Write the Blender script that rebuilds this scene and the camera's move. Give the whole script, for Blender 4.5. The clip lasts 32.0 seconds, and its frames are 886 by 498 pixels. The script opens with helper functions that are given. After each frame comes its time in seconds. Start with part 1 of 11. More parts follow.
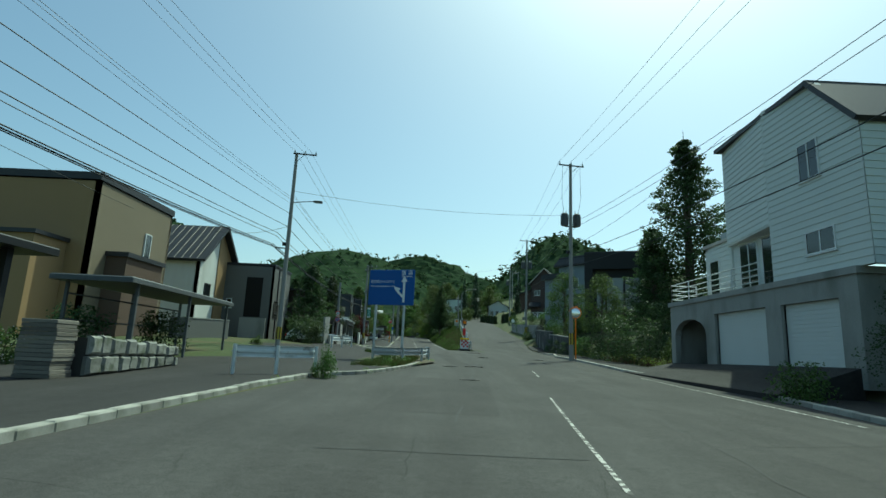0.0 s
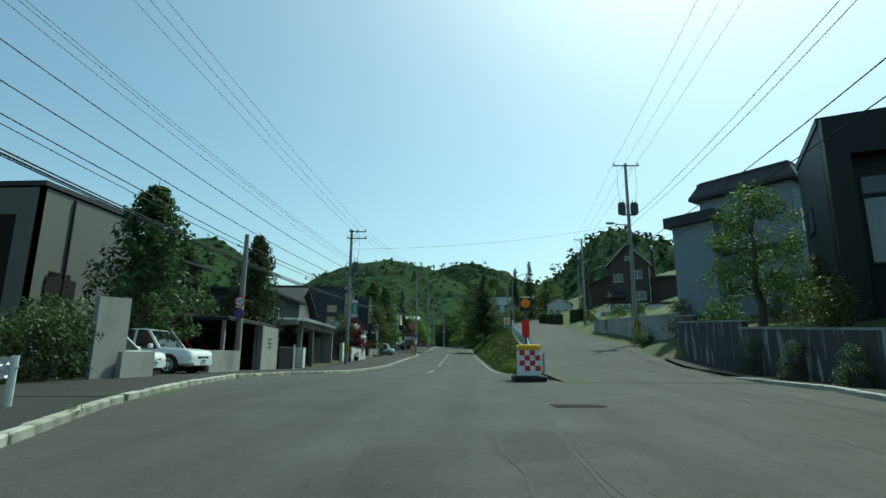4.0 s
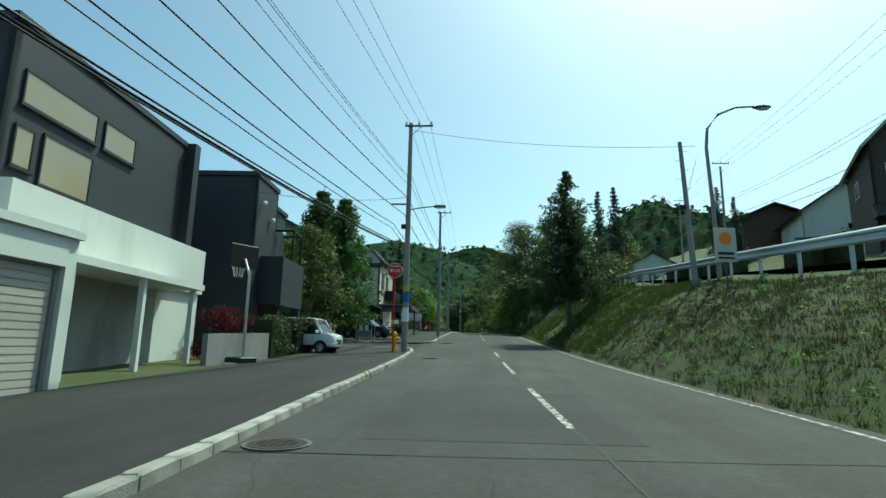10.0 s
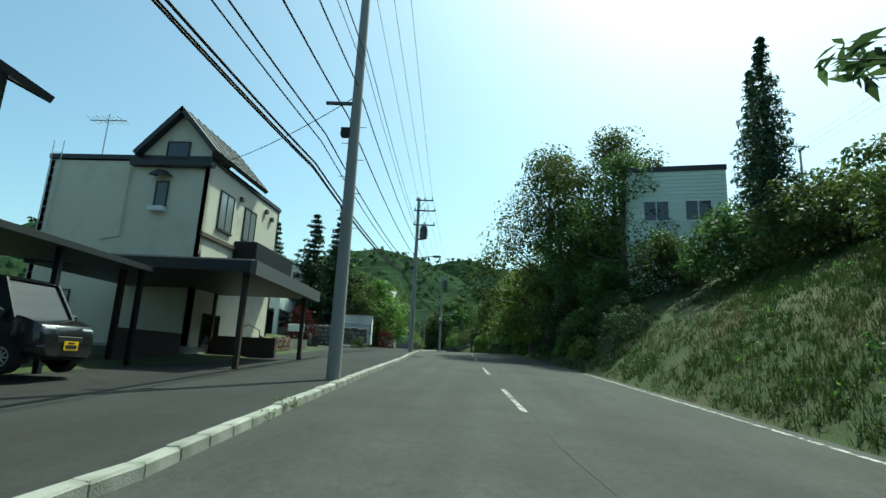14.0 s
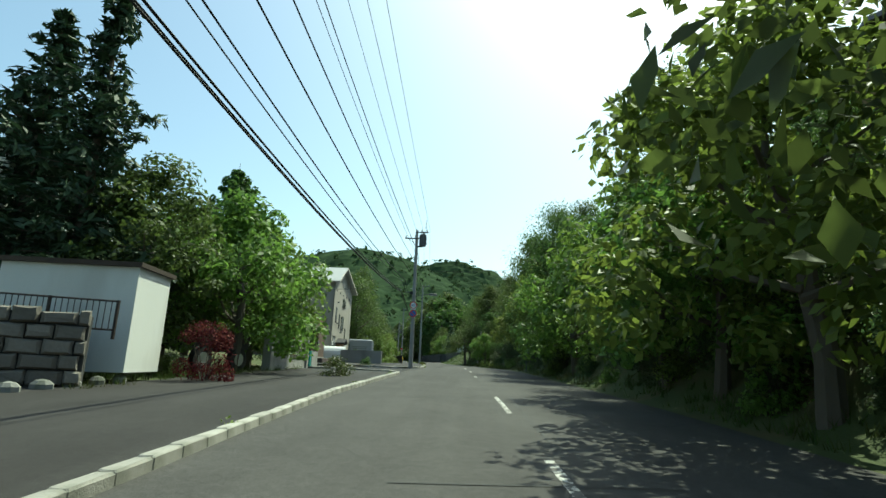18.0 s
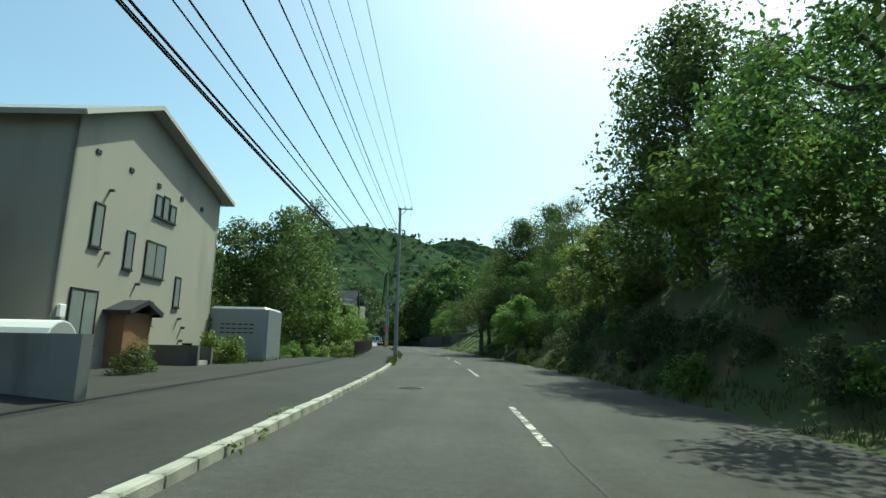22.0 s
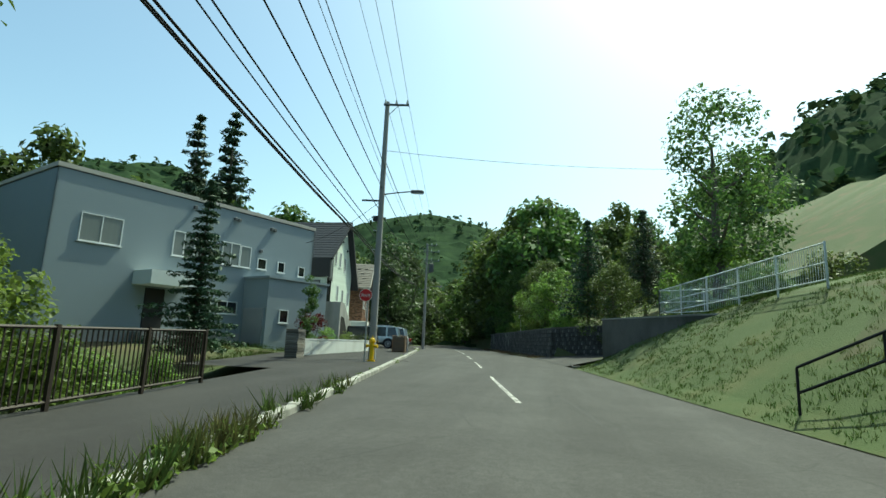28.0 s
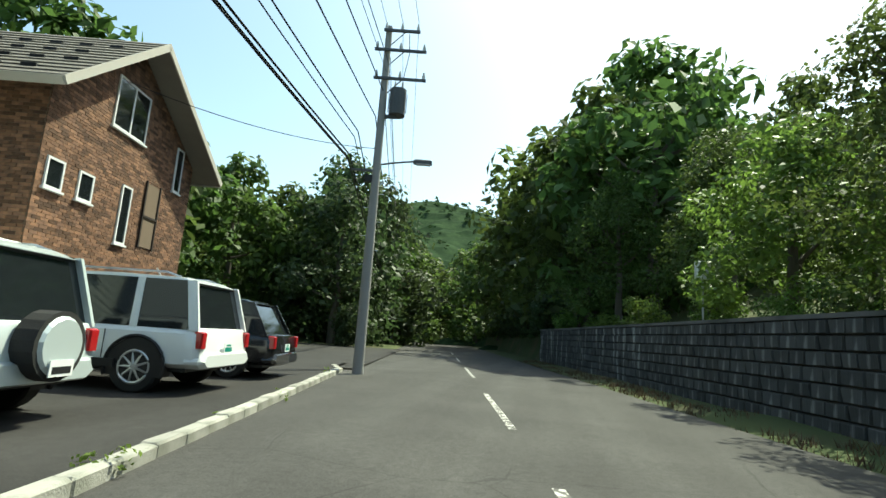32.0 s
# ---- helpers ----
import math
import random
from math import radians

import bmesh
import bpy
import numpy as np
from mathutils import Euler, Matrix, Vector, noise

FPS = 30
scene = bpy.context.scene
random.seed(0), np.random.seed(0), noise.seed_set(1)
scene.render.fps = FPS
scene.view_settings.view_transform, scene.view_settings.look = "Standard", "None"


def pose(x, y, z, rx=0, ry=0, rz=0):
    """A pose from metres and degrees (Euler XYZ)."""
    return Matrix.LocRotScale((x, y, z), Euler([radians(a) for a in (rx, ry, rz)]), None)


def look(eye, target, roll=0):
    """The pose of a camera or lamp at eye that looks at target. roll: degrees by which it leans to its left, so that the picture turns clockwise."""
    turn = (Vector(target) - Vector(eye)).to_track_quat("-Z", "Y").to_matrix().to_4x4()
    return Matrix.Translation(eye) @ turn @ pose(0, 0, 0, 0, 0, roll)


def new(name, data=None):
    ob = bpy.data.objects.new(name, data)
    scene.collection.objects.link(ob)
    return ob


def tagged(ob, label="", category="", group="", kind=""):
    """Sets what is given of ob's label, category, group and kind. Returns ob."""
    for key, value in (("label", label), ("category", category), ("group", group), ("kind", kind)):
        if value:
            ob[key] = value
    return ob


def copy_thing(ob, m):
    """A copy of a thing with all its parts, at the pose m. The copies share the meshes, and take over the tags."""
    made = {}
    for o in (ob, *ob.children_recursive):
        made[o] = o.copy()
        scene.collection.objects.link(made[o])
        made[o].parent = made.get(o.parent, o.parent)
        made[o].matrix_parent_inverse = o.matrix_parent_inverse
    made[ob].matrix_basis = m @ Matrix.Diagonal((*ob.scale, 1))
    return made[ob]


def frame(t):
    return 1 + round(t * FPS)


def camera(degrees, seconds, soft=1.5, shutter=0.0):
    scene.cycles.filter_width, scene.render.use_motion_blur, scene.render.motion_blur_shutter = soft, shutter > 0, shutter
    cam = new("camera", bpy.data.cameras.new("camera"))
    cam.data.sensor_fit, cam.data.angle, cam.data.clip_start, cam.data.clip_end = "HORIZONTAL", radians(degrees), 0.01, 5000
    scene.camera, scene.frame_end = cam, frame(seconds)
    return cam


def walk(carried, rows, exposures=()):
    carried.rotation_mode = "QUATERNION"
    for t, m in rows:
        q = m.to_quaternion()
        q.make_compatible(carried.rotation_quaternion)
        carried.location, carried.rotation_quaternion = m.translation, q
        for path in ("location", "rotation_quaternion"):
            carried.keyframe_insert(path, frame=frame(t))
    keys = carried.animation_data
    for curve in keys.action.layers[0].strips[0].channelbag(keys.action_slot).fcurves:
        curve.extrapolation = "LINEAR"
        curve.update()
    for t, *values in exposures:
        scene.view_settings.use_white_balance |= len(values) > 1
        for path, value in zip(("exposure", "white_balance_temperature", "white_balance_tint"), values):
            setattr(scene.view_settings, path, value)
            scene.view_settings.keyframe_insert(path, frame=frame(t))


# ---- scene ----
EXPOSURES = [(0, -0.08, 6050, -26), (4, 0.01, 6050, -26), (9, 0.16, 6050, -26), (11, 0.1, 5980, -27), (13, 0.44, 6250, -24), (14, 0.34, 6030, -26), (17, 0.47, 6400, -23), (18, 0.58, 6650, -19), (20, 0.48, 6400, -23), (24, 0.57, 6600, -20), (25, 0.72, 7100, -12), (26, 0.82, 7300, -9), (29, 0.54, 6350, -25), (31, 0.84, 6550, -20), (32, 0.98, 6950, -13)]
# ---- camera ----
EYE = 1.3
cam = camera(80.26, 32.0)
PATH = [
    (0, (0.289, 0.056, 1.571), (0.306, 2.019, 1.954), 2.48),
    (0.5, (0.543, 4.328, 1.660), (0.570, 6.288, 2.056), 2.36),
    (1, (0.815, 8.581, 1.736), (0.863, 10.542, 2.126), 1.97),
    (1.5, (1.104, 12.789, 1.810), (1.175, 14.752, 2.189), 2.39),
    (2, (1.527, 16.982, 1.892), (1.618, 18.942, 2.281), 2.23),
    (2.5, (1.848, 21.092, 1.974), (1.947, 23.049, 2.373), 1.38),
    (3, (2.022, 24.970, 2.074), (2.093, 26.929, 2.470), 1.12),
    (3.5, (1.942, 28.804, 2.230), (1.934, 30.764, 2.627), 0.87),
    (4, (1.727, 32.571, 2.407), (1.566, 34.521, 2.820), 0.42),
    (4.5, (1.241, 36.212, 2.597), (0.945, 38.145, 3.020), 0.23),
    (5, (0.532, 39.936, 2.778), (0.132, 41.850, 3.198), 0.77),
    (5.5, (-0.285, 43.772, 2.930), (-0.752, 45.674, 3.336), 1.26),
    (6, (-1.097, 47.750, 3.037), (-1.590, 49.648, 3.430), 1.61),
    (6.5, (-1.788, 51.900, 3.093), (-2.262, 53.804, 3.480), 1.60),
    (7, (-2.245, 56.248, 3.075), (-2.651, 58.180, 3.397), 1.85),
    (7.5, (-2.594, 60.620, 2.986), (-2.947, 62.569, 3.264), 2.15),
    (8, (-2.880, 65.018, 2.919), (-3.184, 66.974, 3.210), 2.29),
    (8.5, (-3.143, 69.416, 2.960), (-3.413, 71.371, 3.287), 1.86),
    (9, (-3.382, 73.825, 3.093), (-3.623, 75.780, 3.441), 1.63),
    (9.5, (-3.643, 78.185, 3.269), (-3.857, 80.140, 3.629), 1.15),
    (10, (-3.855, 82.568, 3.446), (-4.055, 84.524, 3.808), 1.03),
    (10.5, (-4.076, 86.886, 3.597), (-4.265, 88.845, 3.956), 1.16),
    (11, (-4.318, 91.272, 3.734), (-4.495, 93.231, 4.094), 1.02),
    (11.5, (-4.568, 95.733, 3.847), (-4.740, 97.694, 4.197), 1.79),
    (12, (-4.702, 100.243, 3.954), (-4.871, 102.203, 4.315), 2.06),
    (12.5, (-4.904, 104.766, 4.104), (-5.069, 106.723, 4.480), 1.72),
    (13, (-5.176, 109.367, 4.307), (-5.336, 111.321, 4.701), 2.02),
    (13.5, (-5.438, 113.907, 4.529), (-5.591, 115.859, 4.936), 2.41),
    (14, (-5.718, 118.381, 4.771), (-5.864, 120.332, 5.187), 2.70),
    (14.5, (-5.969, 122.813, 4.997), (-6.122, 124.762, 5.418), 2.95),
    (15, (-6.194, 127.295, 5.224), (-6.344, 129.243, 5.652), 2.63),
    (15.5, (-6.397, 131.819, 5.445), (-6.538, 133.768, 5.872), 2.35),
    (16, (-6.584, 136.376, 5.656), (-6.712, 138.326, 6.082), 1.98),
    (16.5, (-6.759, 140.956, 5.860), (-6.875, 142.906, 6.288), 1.37),
    (17, (-6.926, 145.549, 6.058), (-7.035, 147.498, 6.492), 2.46),
    (17.5, (-7.058, 150.089, 6.266), (-7.159, 152.039, 6.699), 2.76),
    (18, (-7.225, 154.629, 6.446), (-7.323, 156.580, 6.876), 2.17),
    (18.5, (-7.325, 159.306, 6.621), (-7.427, 161.260, 7.037), 1.59),
    (19, (-7.372, 164.116, 6.778), (-7.490, 166.073, 7.176), 1.18),
    (19.5, (-7.397, 169.030, 6.910), (-7.527, 170.987, 7.298), 1.57),
    (20, (-7.514, 173.954, 7.005), (-7.657, 175.913, 7.379), 1.41),
    (20.5, (-7.683, 178.899, 7.081), (-7.828, 180.859, 7.450), 2.14),
    (21, (-7.862, 183.881, 7.175), (-7.986, 185.841, 7.550), 1.50),
    (21.5, (-7.893, 188.968, 7.272), (-8.020, 190.930, 7.640), 1.65),
    (22, (-8.081, 194.139, 7.379), (-8.202, 196.103, 7.739), 1.10),
    (22.5, (-8.287, 199.320, 7.469), (-8.417, 201.284, 7.819), 1.67),
    (23, (-8.531, 204.465, 7.511), (-8.673, 206.429, 7.860), 2.10),
    (23.5, (-8.819, 209.494, 7.521), (-8.979, 211.455, 7.880), 2.23),
    (24, (-9.135, 214.342, 7.510), (-9.324, 216.302, 7.861), 2.67),
    (24.5, (-9.549, 219.289, 7.514), (-9.777, 221.245, 7.860), 3.04),
    (25, (-10.068, 224.388, 7.554), (-10.334, 226.340, 7.899), 2.76),
    (25.5, (-10.665, 229.499, 7.603), (-10.963, 231.447, 7.944), 2.43),
    (26, (-11.348, 234.458, 7.636), (-11.671, 236.402, 7.977), 2.69),
    (26.5, (-12.116, 239.555, 7.670), (-12.445, 241.497, 8.015), 2.72),
    (27, (-12.945, 244.729, 7.701), (-13.287, 246.669, 8.042), 2.72),
    (27.5, (-13.817, 249.969, 7.759), (-14.176, 251.907, 8.102), 2.57),
    (28, (-14.715, 255.273, 7.813), (-15.089, 257.207, 8.158), 2.35),
    (28.5, (-15.618, 260.633, 7.846), (-16.007, 262.563, 8.197), 2.01),
    (29, (-16.511, 266.043, 7.890), (-16.907, 267.972, 8.238), 1.91),
    (29.5, (-17.354, 271.361, 7.950), (-17.763, 273.288, 8.295), 2.49),
    (30, (-18.176, 276.480, 8.031), (-18.585, 278.407, 8.377), 1.98),
    (30.5, (-18.956, 281.403, 8.134), (-19.367, 283.331, 8.468), 1.64),
    (31, (-19.799, 286.124, 8.220), (-20.211, 288.054, 8.542), 2.35),
    (31.5, (-20.658, 290.612, 8.227), (-21.067, 292.544, 8.544), 2.95),
    (32, (-21.602, 295.084, 8.190), (-22.001, 297.016, 8.515), 3.99),
]
walk(cam, [(t, look(eye, target, roll)) for t, eye, target, roll in PATH], EXPOSURES)

# ---- sky and sun ----
world = bpy.data.worlds.new("sky")
scene.world = world
world.use_nodes = True
SKY = world.node_tree.nodes.new("ShaderNodeTexSky")
SKY.sky_type = "NISHITA"
SKY.sun_disc = False
SKY.sun_elevation, SKY.sun_rotation = radians(58), radians(31)
SKY.altitude, SKY.air_density, SKY.dust_density, SKY.ozone_density = 100, 1.0, 2.4, 1.0
world.node_tree.links.new(SKY.outputs[0], world.node_tree.nodes["Background"].inputs[0])
world.node_tree.nodes["Background"].inputs[1].default_value = 0.155
sun_data = bpy.data.lights.new("sun", "SUN")
sun_data.energy, sun_data.angle, sun_data.color = 4.4, radians(0.6), (1.0, 0.95, 0.86)
sun = new("sun", sun_data)
sun.matrix_basis = look((82, 136, 254), (0, 0, 0))

# ---- materials ----
def mat(name, col, rough=0.8, metal=0.0, var=0.18, scale=1.5, bump=0.15, bscale=45.0, spec=0.35, island=0.0, col2=None, mask=(0.45, 0.62), leafy=0.0, stretch=(1, 1, 1), obj=0.0, coat=0.0):
    """A surface with stains at one scale and grain at another. col2 shows in patches; island and obj vary it piece by piece."""
    m = bpy.data.materials.new(name)
    m.use_nodes = True
    nt = m.node_tree
    n, l = nt.nodes, nt.links
    bs = n["Principled BSDF"]
    bs.inputs["Roughness"].default_value = rough
    bs.inputs["Metallic"].default_value = metal
    bs.inputs["Specular IOR Level"].default_value = spec
    bs.inputs["Coat Weight"].default_value = coat
    tc = n.new("ShaderNodeTexCoord")
    mp = n.new("ShaderNodeMapping")
    mp.inputs["Scale"].default_value = stretch
    l.new(tc.outputs["Object"], mp.inputs["Vector"])
    big = n.new("ShaderNodeTexNoise")
    big.inputs["Scale"].default_value, big.inputs["Detail"].default_value = scale, 6
    fine = n.new("ShaderNodeTexNoise")
    fine.inputs["Scale"].default_value, fine.inputs["Detail"].default_value = bscale, 3
    l.new(mp.outputs[0], big.inputs["Vector"])
    l.new(mp.outputs[0], fine.inputs["Vector"])
    mix = n.new("ShaderNodeMix")
    mix.data_type = "RGBA"
    mix.inputs[6].default_value = (*col, 1)
    mix.inputs[7].default_value = (*(col2 or col), 1)
    ramp = n.new("ShaderNodeMapRange")
    ramp.inputs[1].default_value, ramp.inputs[2].default_value = mask
    l.new(big.outputs["Fac"], ramp.inputs[0])
    l.new(ramp.outputs[0], mix.inputs[0])
    hsv = n.new("ShaderNodeHueSaturation")
    l.new(mix.outputs[2], hsv.inputs["Color"])
    add = n.new("ShaderNodeMath")
    add.operation = "MULTIPLY_ADD"
    add.inputs[1].default_value, add.inputs[2].default_value = var * 1.6, 1 - var * 0.8
    mid = n.new("ShaderNodeMath")
    mid.operation = "ADD"
    half = n.new("ShaderNodeMath")
    half.operation = "MULTIPLY"
    half.inputs[1].default_value = 0.5
    l.new(big.outputs["Fac"], mid.inputs[0])
    l.new(fine.outputs["Fac"], mid.inputs[1])
    l.new(mid.outputs[0], half.inputs[0])
    l.new(half.outputs[0], add.inputs[0])
    last = add
    for amount, node, out in ((island, "ShaderNodeNewGeometry", "Random Per Island"), (obj, "ShaderNodeObjectInfo", "Random")):
        if amount:
            src = n.new(node)
            k = n.new("ShaderNodeMath")
            k.operation = "MULTIPLY_ADD"
            k.inputs[1].default_value, k.inputs[2].default_value = amount * 2, 1 - amount
            l.new(src.outputs[out], k.inputs[0])
            j = n.new("ShaderNodeMath")
            j.operation = "MULTIPLY"
            l.new(last.outputs[0], j.inputs[0])
            l.new(k.outputs[0], j.inputs[1])
            last = j
            if leafy:
                hk = n.new("ShaderNodeMath")
                hk.operation = "MULTIPLY_ADD"
                hk.inputs[1].default_value, hk.inputs[2].default_value = 0.05, 0.475
                l.new(src.outputs[out], hk.inputs[0])
                l.new(hk.outputs[0], hsv.inputs["Hue"])
    l.new(last.outputs[0], hsv.inputs["Value"])
    l.new(hsv.outputs[0], bs.inputs["Base Color"])
    if bump:
        bp = n.new("ShaderNodeBump")
        bp.inputs["Strength"].default_value, bp.inputs["Distance"].default_value = bump, 0.02
        l.new(fine.outputs["Fac"], bp.inputs["Height"])
        l.new(bp.outputs[0], bs.inputs["Normal"])
    if leafy:
        tr = n.new("ShaderNodeBsdfTranslucent")
        l.new(hsv.outputs[0], tr.inputs["Color"])
        mx = n.new("ShaderNodeMixShader")
        mx.inputs[0].default_value = leafy
        l.new(bs.outputs[0], mx.inputs[1])
        l.new(tr.outputs[0], mx.inputs[2])
        l.new(mx.outputs[0], n["Material Output"].inputs[0])
    return m


def asphalt(name, col, worn, cracked):
    """Worn asphalt: pale and dark stretches along the road, stone grain, stains and hairline cracks."""
    m = bpy.data.materials.new(name)
    m.use_nodes = True
    n, l = m.node_tree.nodes, m.node_tree.links
    bs = n["Principled BSDF"]
    bs.inputs["Roughness"].default_value, bs.inputs["Specular IOR Level"].default_value = 0.88, 0.25
    tc = n.new("ShaderNodeTexCoord")

    def tex(scale, detail, stretch=(1, 1, 1), rough=0.55):
        mp = n.new("ShaderNodeMapping")
        mp.inputs["Scale"].default_value = stretch
        l.new(tc.outputs["Object"], mp.inputs["Vector"])
        t = n.new("ShaderNodeTexNoise")
        t.inputs["Scale"].default_value, t.inputs["Detail"].default_value, t.inputs["Roughness"].default_value = scale, detail, rough
        l.new(mp.outputs[0], t.inputs["Vector"])
        return t.outputs["Fac"]

    def span(v, a, b, lo, hi):
        r = n.new("ShaderNodeMapRange")
        for k, q in zip((1, 2, 3, 4), (a, b, lo, hi)):
            r.inputs[k].default_value = q
        l.new(v, r.inputs[0])
        return r.outputs[0]

    def times(a, b):
        k = n.new("ShaderNodeMath")
        k.operation = "MULTIPLY"
        l.new(a, k.inputs[0])
        l.new(b, k.inputs[1])
        return k.outputs[0]

    mix = n.new("ShaderNodeMix")
    mix.data_type = "RGBA"
    mix.inputs[6].default_value, mix.inputs[7].default_value = (*col, 1), (*worn, 1)
    l.new(span(tex(1.0, 4, (1.1, 0.05, 1)), 0.38, 0.62, 0, 1), mix.inputs[0])
    grain = tex(70, 3, rough=0.7)
    v = times(span(grain, 0.3, 0.7, 0.55, 1.45), span(tex(0.6, 6), 0.3, 0.7, 0.84, 1.16))
    v = times(v, span(tex(9, 4), 0.3, 0.7, 0.86, 1.14))
    if cracked:
        wob = n.new("ShaderNodeMix")
        wob.data_type = "RGBA"
        wob.inputs[0].default_value = 0.12
        nz = n.new("ShaderNodeTexNoise")
        nz.inputs["Scale"].default_value, nz.inputs["Detail"].default_value = 1.6, 5
        l.new(tc.outputs["Object"], nz.inputs["Vector"])
        l.new(tc.outputs["Object"], wob.inputs[6])
        l.new(nz.outputs["Color"], wob.inputs[7])
        vo = n.new("ShaderNodeTexVoronoi")
        vo.feature, vo.inputs["Scale"].default_value = "DISTANCE_TO_EDGE", 0.42
        l.new(wob.outputs[2], vo.inputs["Vector"])
        line_ = span(vo.outputs["Distance"], 0.001, 0.006, 1, 0)
        line_ = times(line_, span(tex(0.22, 2), 0.5, 0.56, 0, cracked))
        v = times(v, span(line_, 0, 1, 1, 0.35))
    hsv = n.new("ShaderNodeHueSaturation")
    l.new(mix.outputs[2], hsv.inputs["Color"])
    l.new(v, hsv.inputs["Value"])
    l.new(hsv.outputs[0], bs.inputs["Base Color"])
    bp = n.new("ShaderNodeBump")
    bp.inputs["Strength"].default_value, bp.inputs["Distance"].default_value = 0.5, 0.012
    l.new(grain, bp.inputs["Height"])
    l.new(bp.outputs[0], bs.inputs["Normal"])
    return m


M = {}
M["asphalt"] = asphalt("asphalt", (0.048, 0.0455, 0.0435), (0.060, 0.0575, 0.055), 0.5)
M["asphalt_new"] = asphalt("asphalt_patch", (0.042, 0.0395, 0.038), (0.049, 0.0465, 0.0445), 0.0)
M["footway"] = asphalt("footway_asphalt", (0.026, 0.0242, 0.0235), (0.035, 0.033, 0.032), 0.25)
M["crack"] = mat("crack_tar", (0.018, 0.018, 0.018), 0.7, var=0.2)
M["line"] = mat("road_paint", (0.46, 0.45, 0.42), 0.75, var=0.3, scale=9, col2=(0.085, 0.08, 0.076), mask=(0.46, 0.52), bump=0.3)
M["yellow_line"] = mat("worn_yellow_tiles", (0.35, 0.27, 0.07), 0.8, var=0.3, scale=5, col2=(0.14, 0.12, 0.08), mask=(0.5, 0.6))
M["kerb"] = mat("kerb_concrete", (0.33, 0.32, 0.29), 0.9, var=0.3, scale=2.5, obj=0.22, col2=(0.2, 0.2, 0.17), mask=(0.5, 0.68), bump=0.4)
M["kerb_rest"] = mat("kerb_concrete_joined", (0.33, 0.32, 0.29), 0.9, var=0.3, scale=2.5, island=0.22, col2=(0.2, 0.2, 0.17), mask=(0.5, 0.68), bump=0.4)
M["earth"] = mat("earth", (0.085, 0.07, 0.045), 0.95, var=0.35, scale=0.8, col2=(0.05, 0.075, 0.025), mask=(0.45, 0.6), bump=0.6, bscale=14)
M["turf"] = mat("turf", (0.05, 0.068, 0.02), 0.95, var=0.45, scale=0.5, col2=(0.075, 0.066, 0.03), mask=(0.48, 0.66), bump=0.6, bscale=22)
M["grass"] = mat("grass_blades", (0.066, 0.098, 0.028), 0.7, var=0.25, scale=0.4, island=0.35, col2=(0.11, 0.102, 0.042), mask=(0.5, 0.68), leafy=0.3, bump=0, spec=0.02)
M["dry_grass"] = mat("dry_cut_grass", (0.12, 0.088, 0.048), 0.9, var=0.25, scale=0.6, island=0.35, col2=(0.09, 0.06, 0.04), leafy=0.2, bump=0)
M["lawn"] = mat("lawn", (0.055, 0.08, 0.022), 0.95, var=0.4, scale=0.7, col2=(0.075, 0.085, 0.028), mask=(0.48, 0.66), bump=0.7, bscale=30)
M["lawn_grass"] = mat("lawn_blades", (0.075, 0.115, 0.03), 0.7, var=0.25, scale=0.5, island=0.35, col2=(0.14, 0.15, 0.05), mask=(0.5, 0.68), leafy=0.3, bump=0, spec=0.02)
M["leaf"] = mat("leaves", (0.078, 0.12, 0.03), 0.55, var=0.25, scale=0.35, island=0.42, leafy=0.5, bump=0, spec=0.3, obj=0.25)
M["leaf_bright"] = mat("bright_leaves", (0.14, 0.21, 0.042), 0.5, var=0.25, scale=0.5, island=0.4, leafy=0.5, bump=0, obj=0.15)
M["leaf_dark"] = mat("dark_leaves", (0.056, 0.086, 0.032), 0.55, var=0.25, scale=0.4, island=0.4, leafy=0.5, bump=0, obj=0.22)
M["needle"] = mat("needles", (0.035, 0.065, 0.03), 0.6, var=0.25, scale=0.6, island=0.4, leafy=0.15, bump=0, obj=0.15)
M["leaf_red"] = mat("maple_leaves", (0.09, 0.022, 0.024), 0.55, var=0.25, scale=0.6, island=0.4, leafy=0.3, bump=0, spec=0.02)
M["leaf_scarlet"] = mat("scarlet_leaves", (0.28, 0.05, 0.03), 0.55, var=0.25, scale=0.6, island=0.4, leafy=0.35, bump=0)
M["flower"] = mat("pale_petals", (0.75, 0.7, 0.68), 0.6, var=0.1, island=0.2, leafy=0.2, bump=0)
M["pink"] = mat("pink_petals", (0.6, 0.1, 0.16), 0.6, var=0.1, island=0.3, leafy=0.2, bump=0)
M["far_wood"] = mat("far_canopy", (0.027, 0.047, 0.023), 0.95, var=0.7, scale=0.09, col2=(0.034, 0.057, 0.026), bump=1.0, bscale=0.5, spec=0.02)
M["bark"] = mat("bark", (0.1, 0.085, 0.068), 0.95, var=0.35, scale=4, bump=0.8, bscale=18, stretch=(1, 1, 0.25))
M["bark_pale"] = mat("pale_bark", (0.3, 0.28, 0.25), 0.9, var=0.35, scale=3, bump=0.5, bscale=12, col2=(0.12, 0.1, 0.09), mask=(0.5, 0.6))
M["pole"] = mat("pole_concrete", (0.26, 0.255, 0.245), 0.85, var=0.2, scale=1.2, bump=0.2, bscale=60, stretch=(1, 1, 0.3))
M["steel"] = mat("galvanised_steel", (0.46, 0.48, 0.5), 0.45, 0.85, var=0.2, scale=3, bump=0.05)
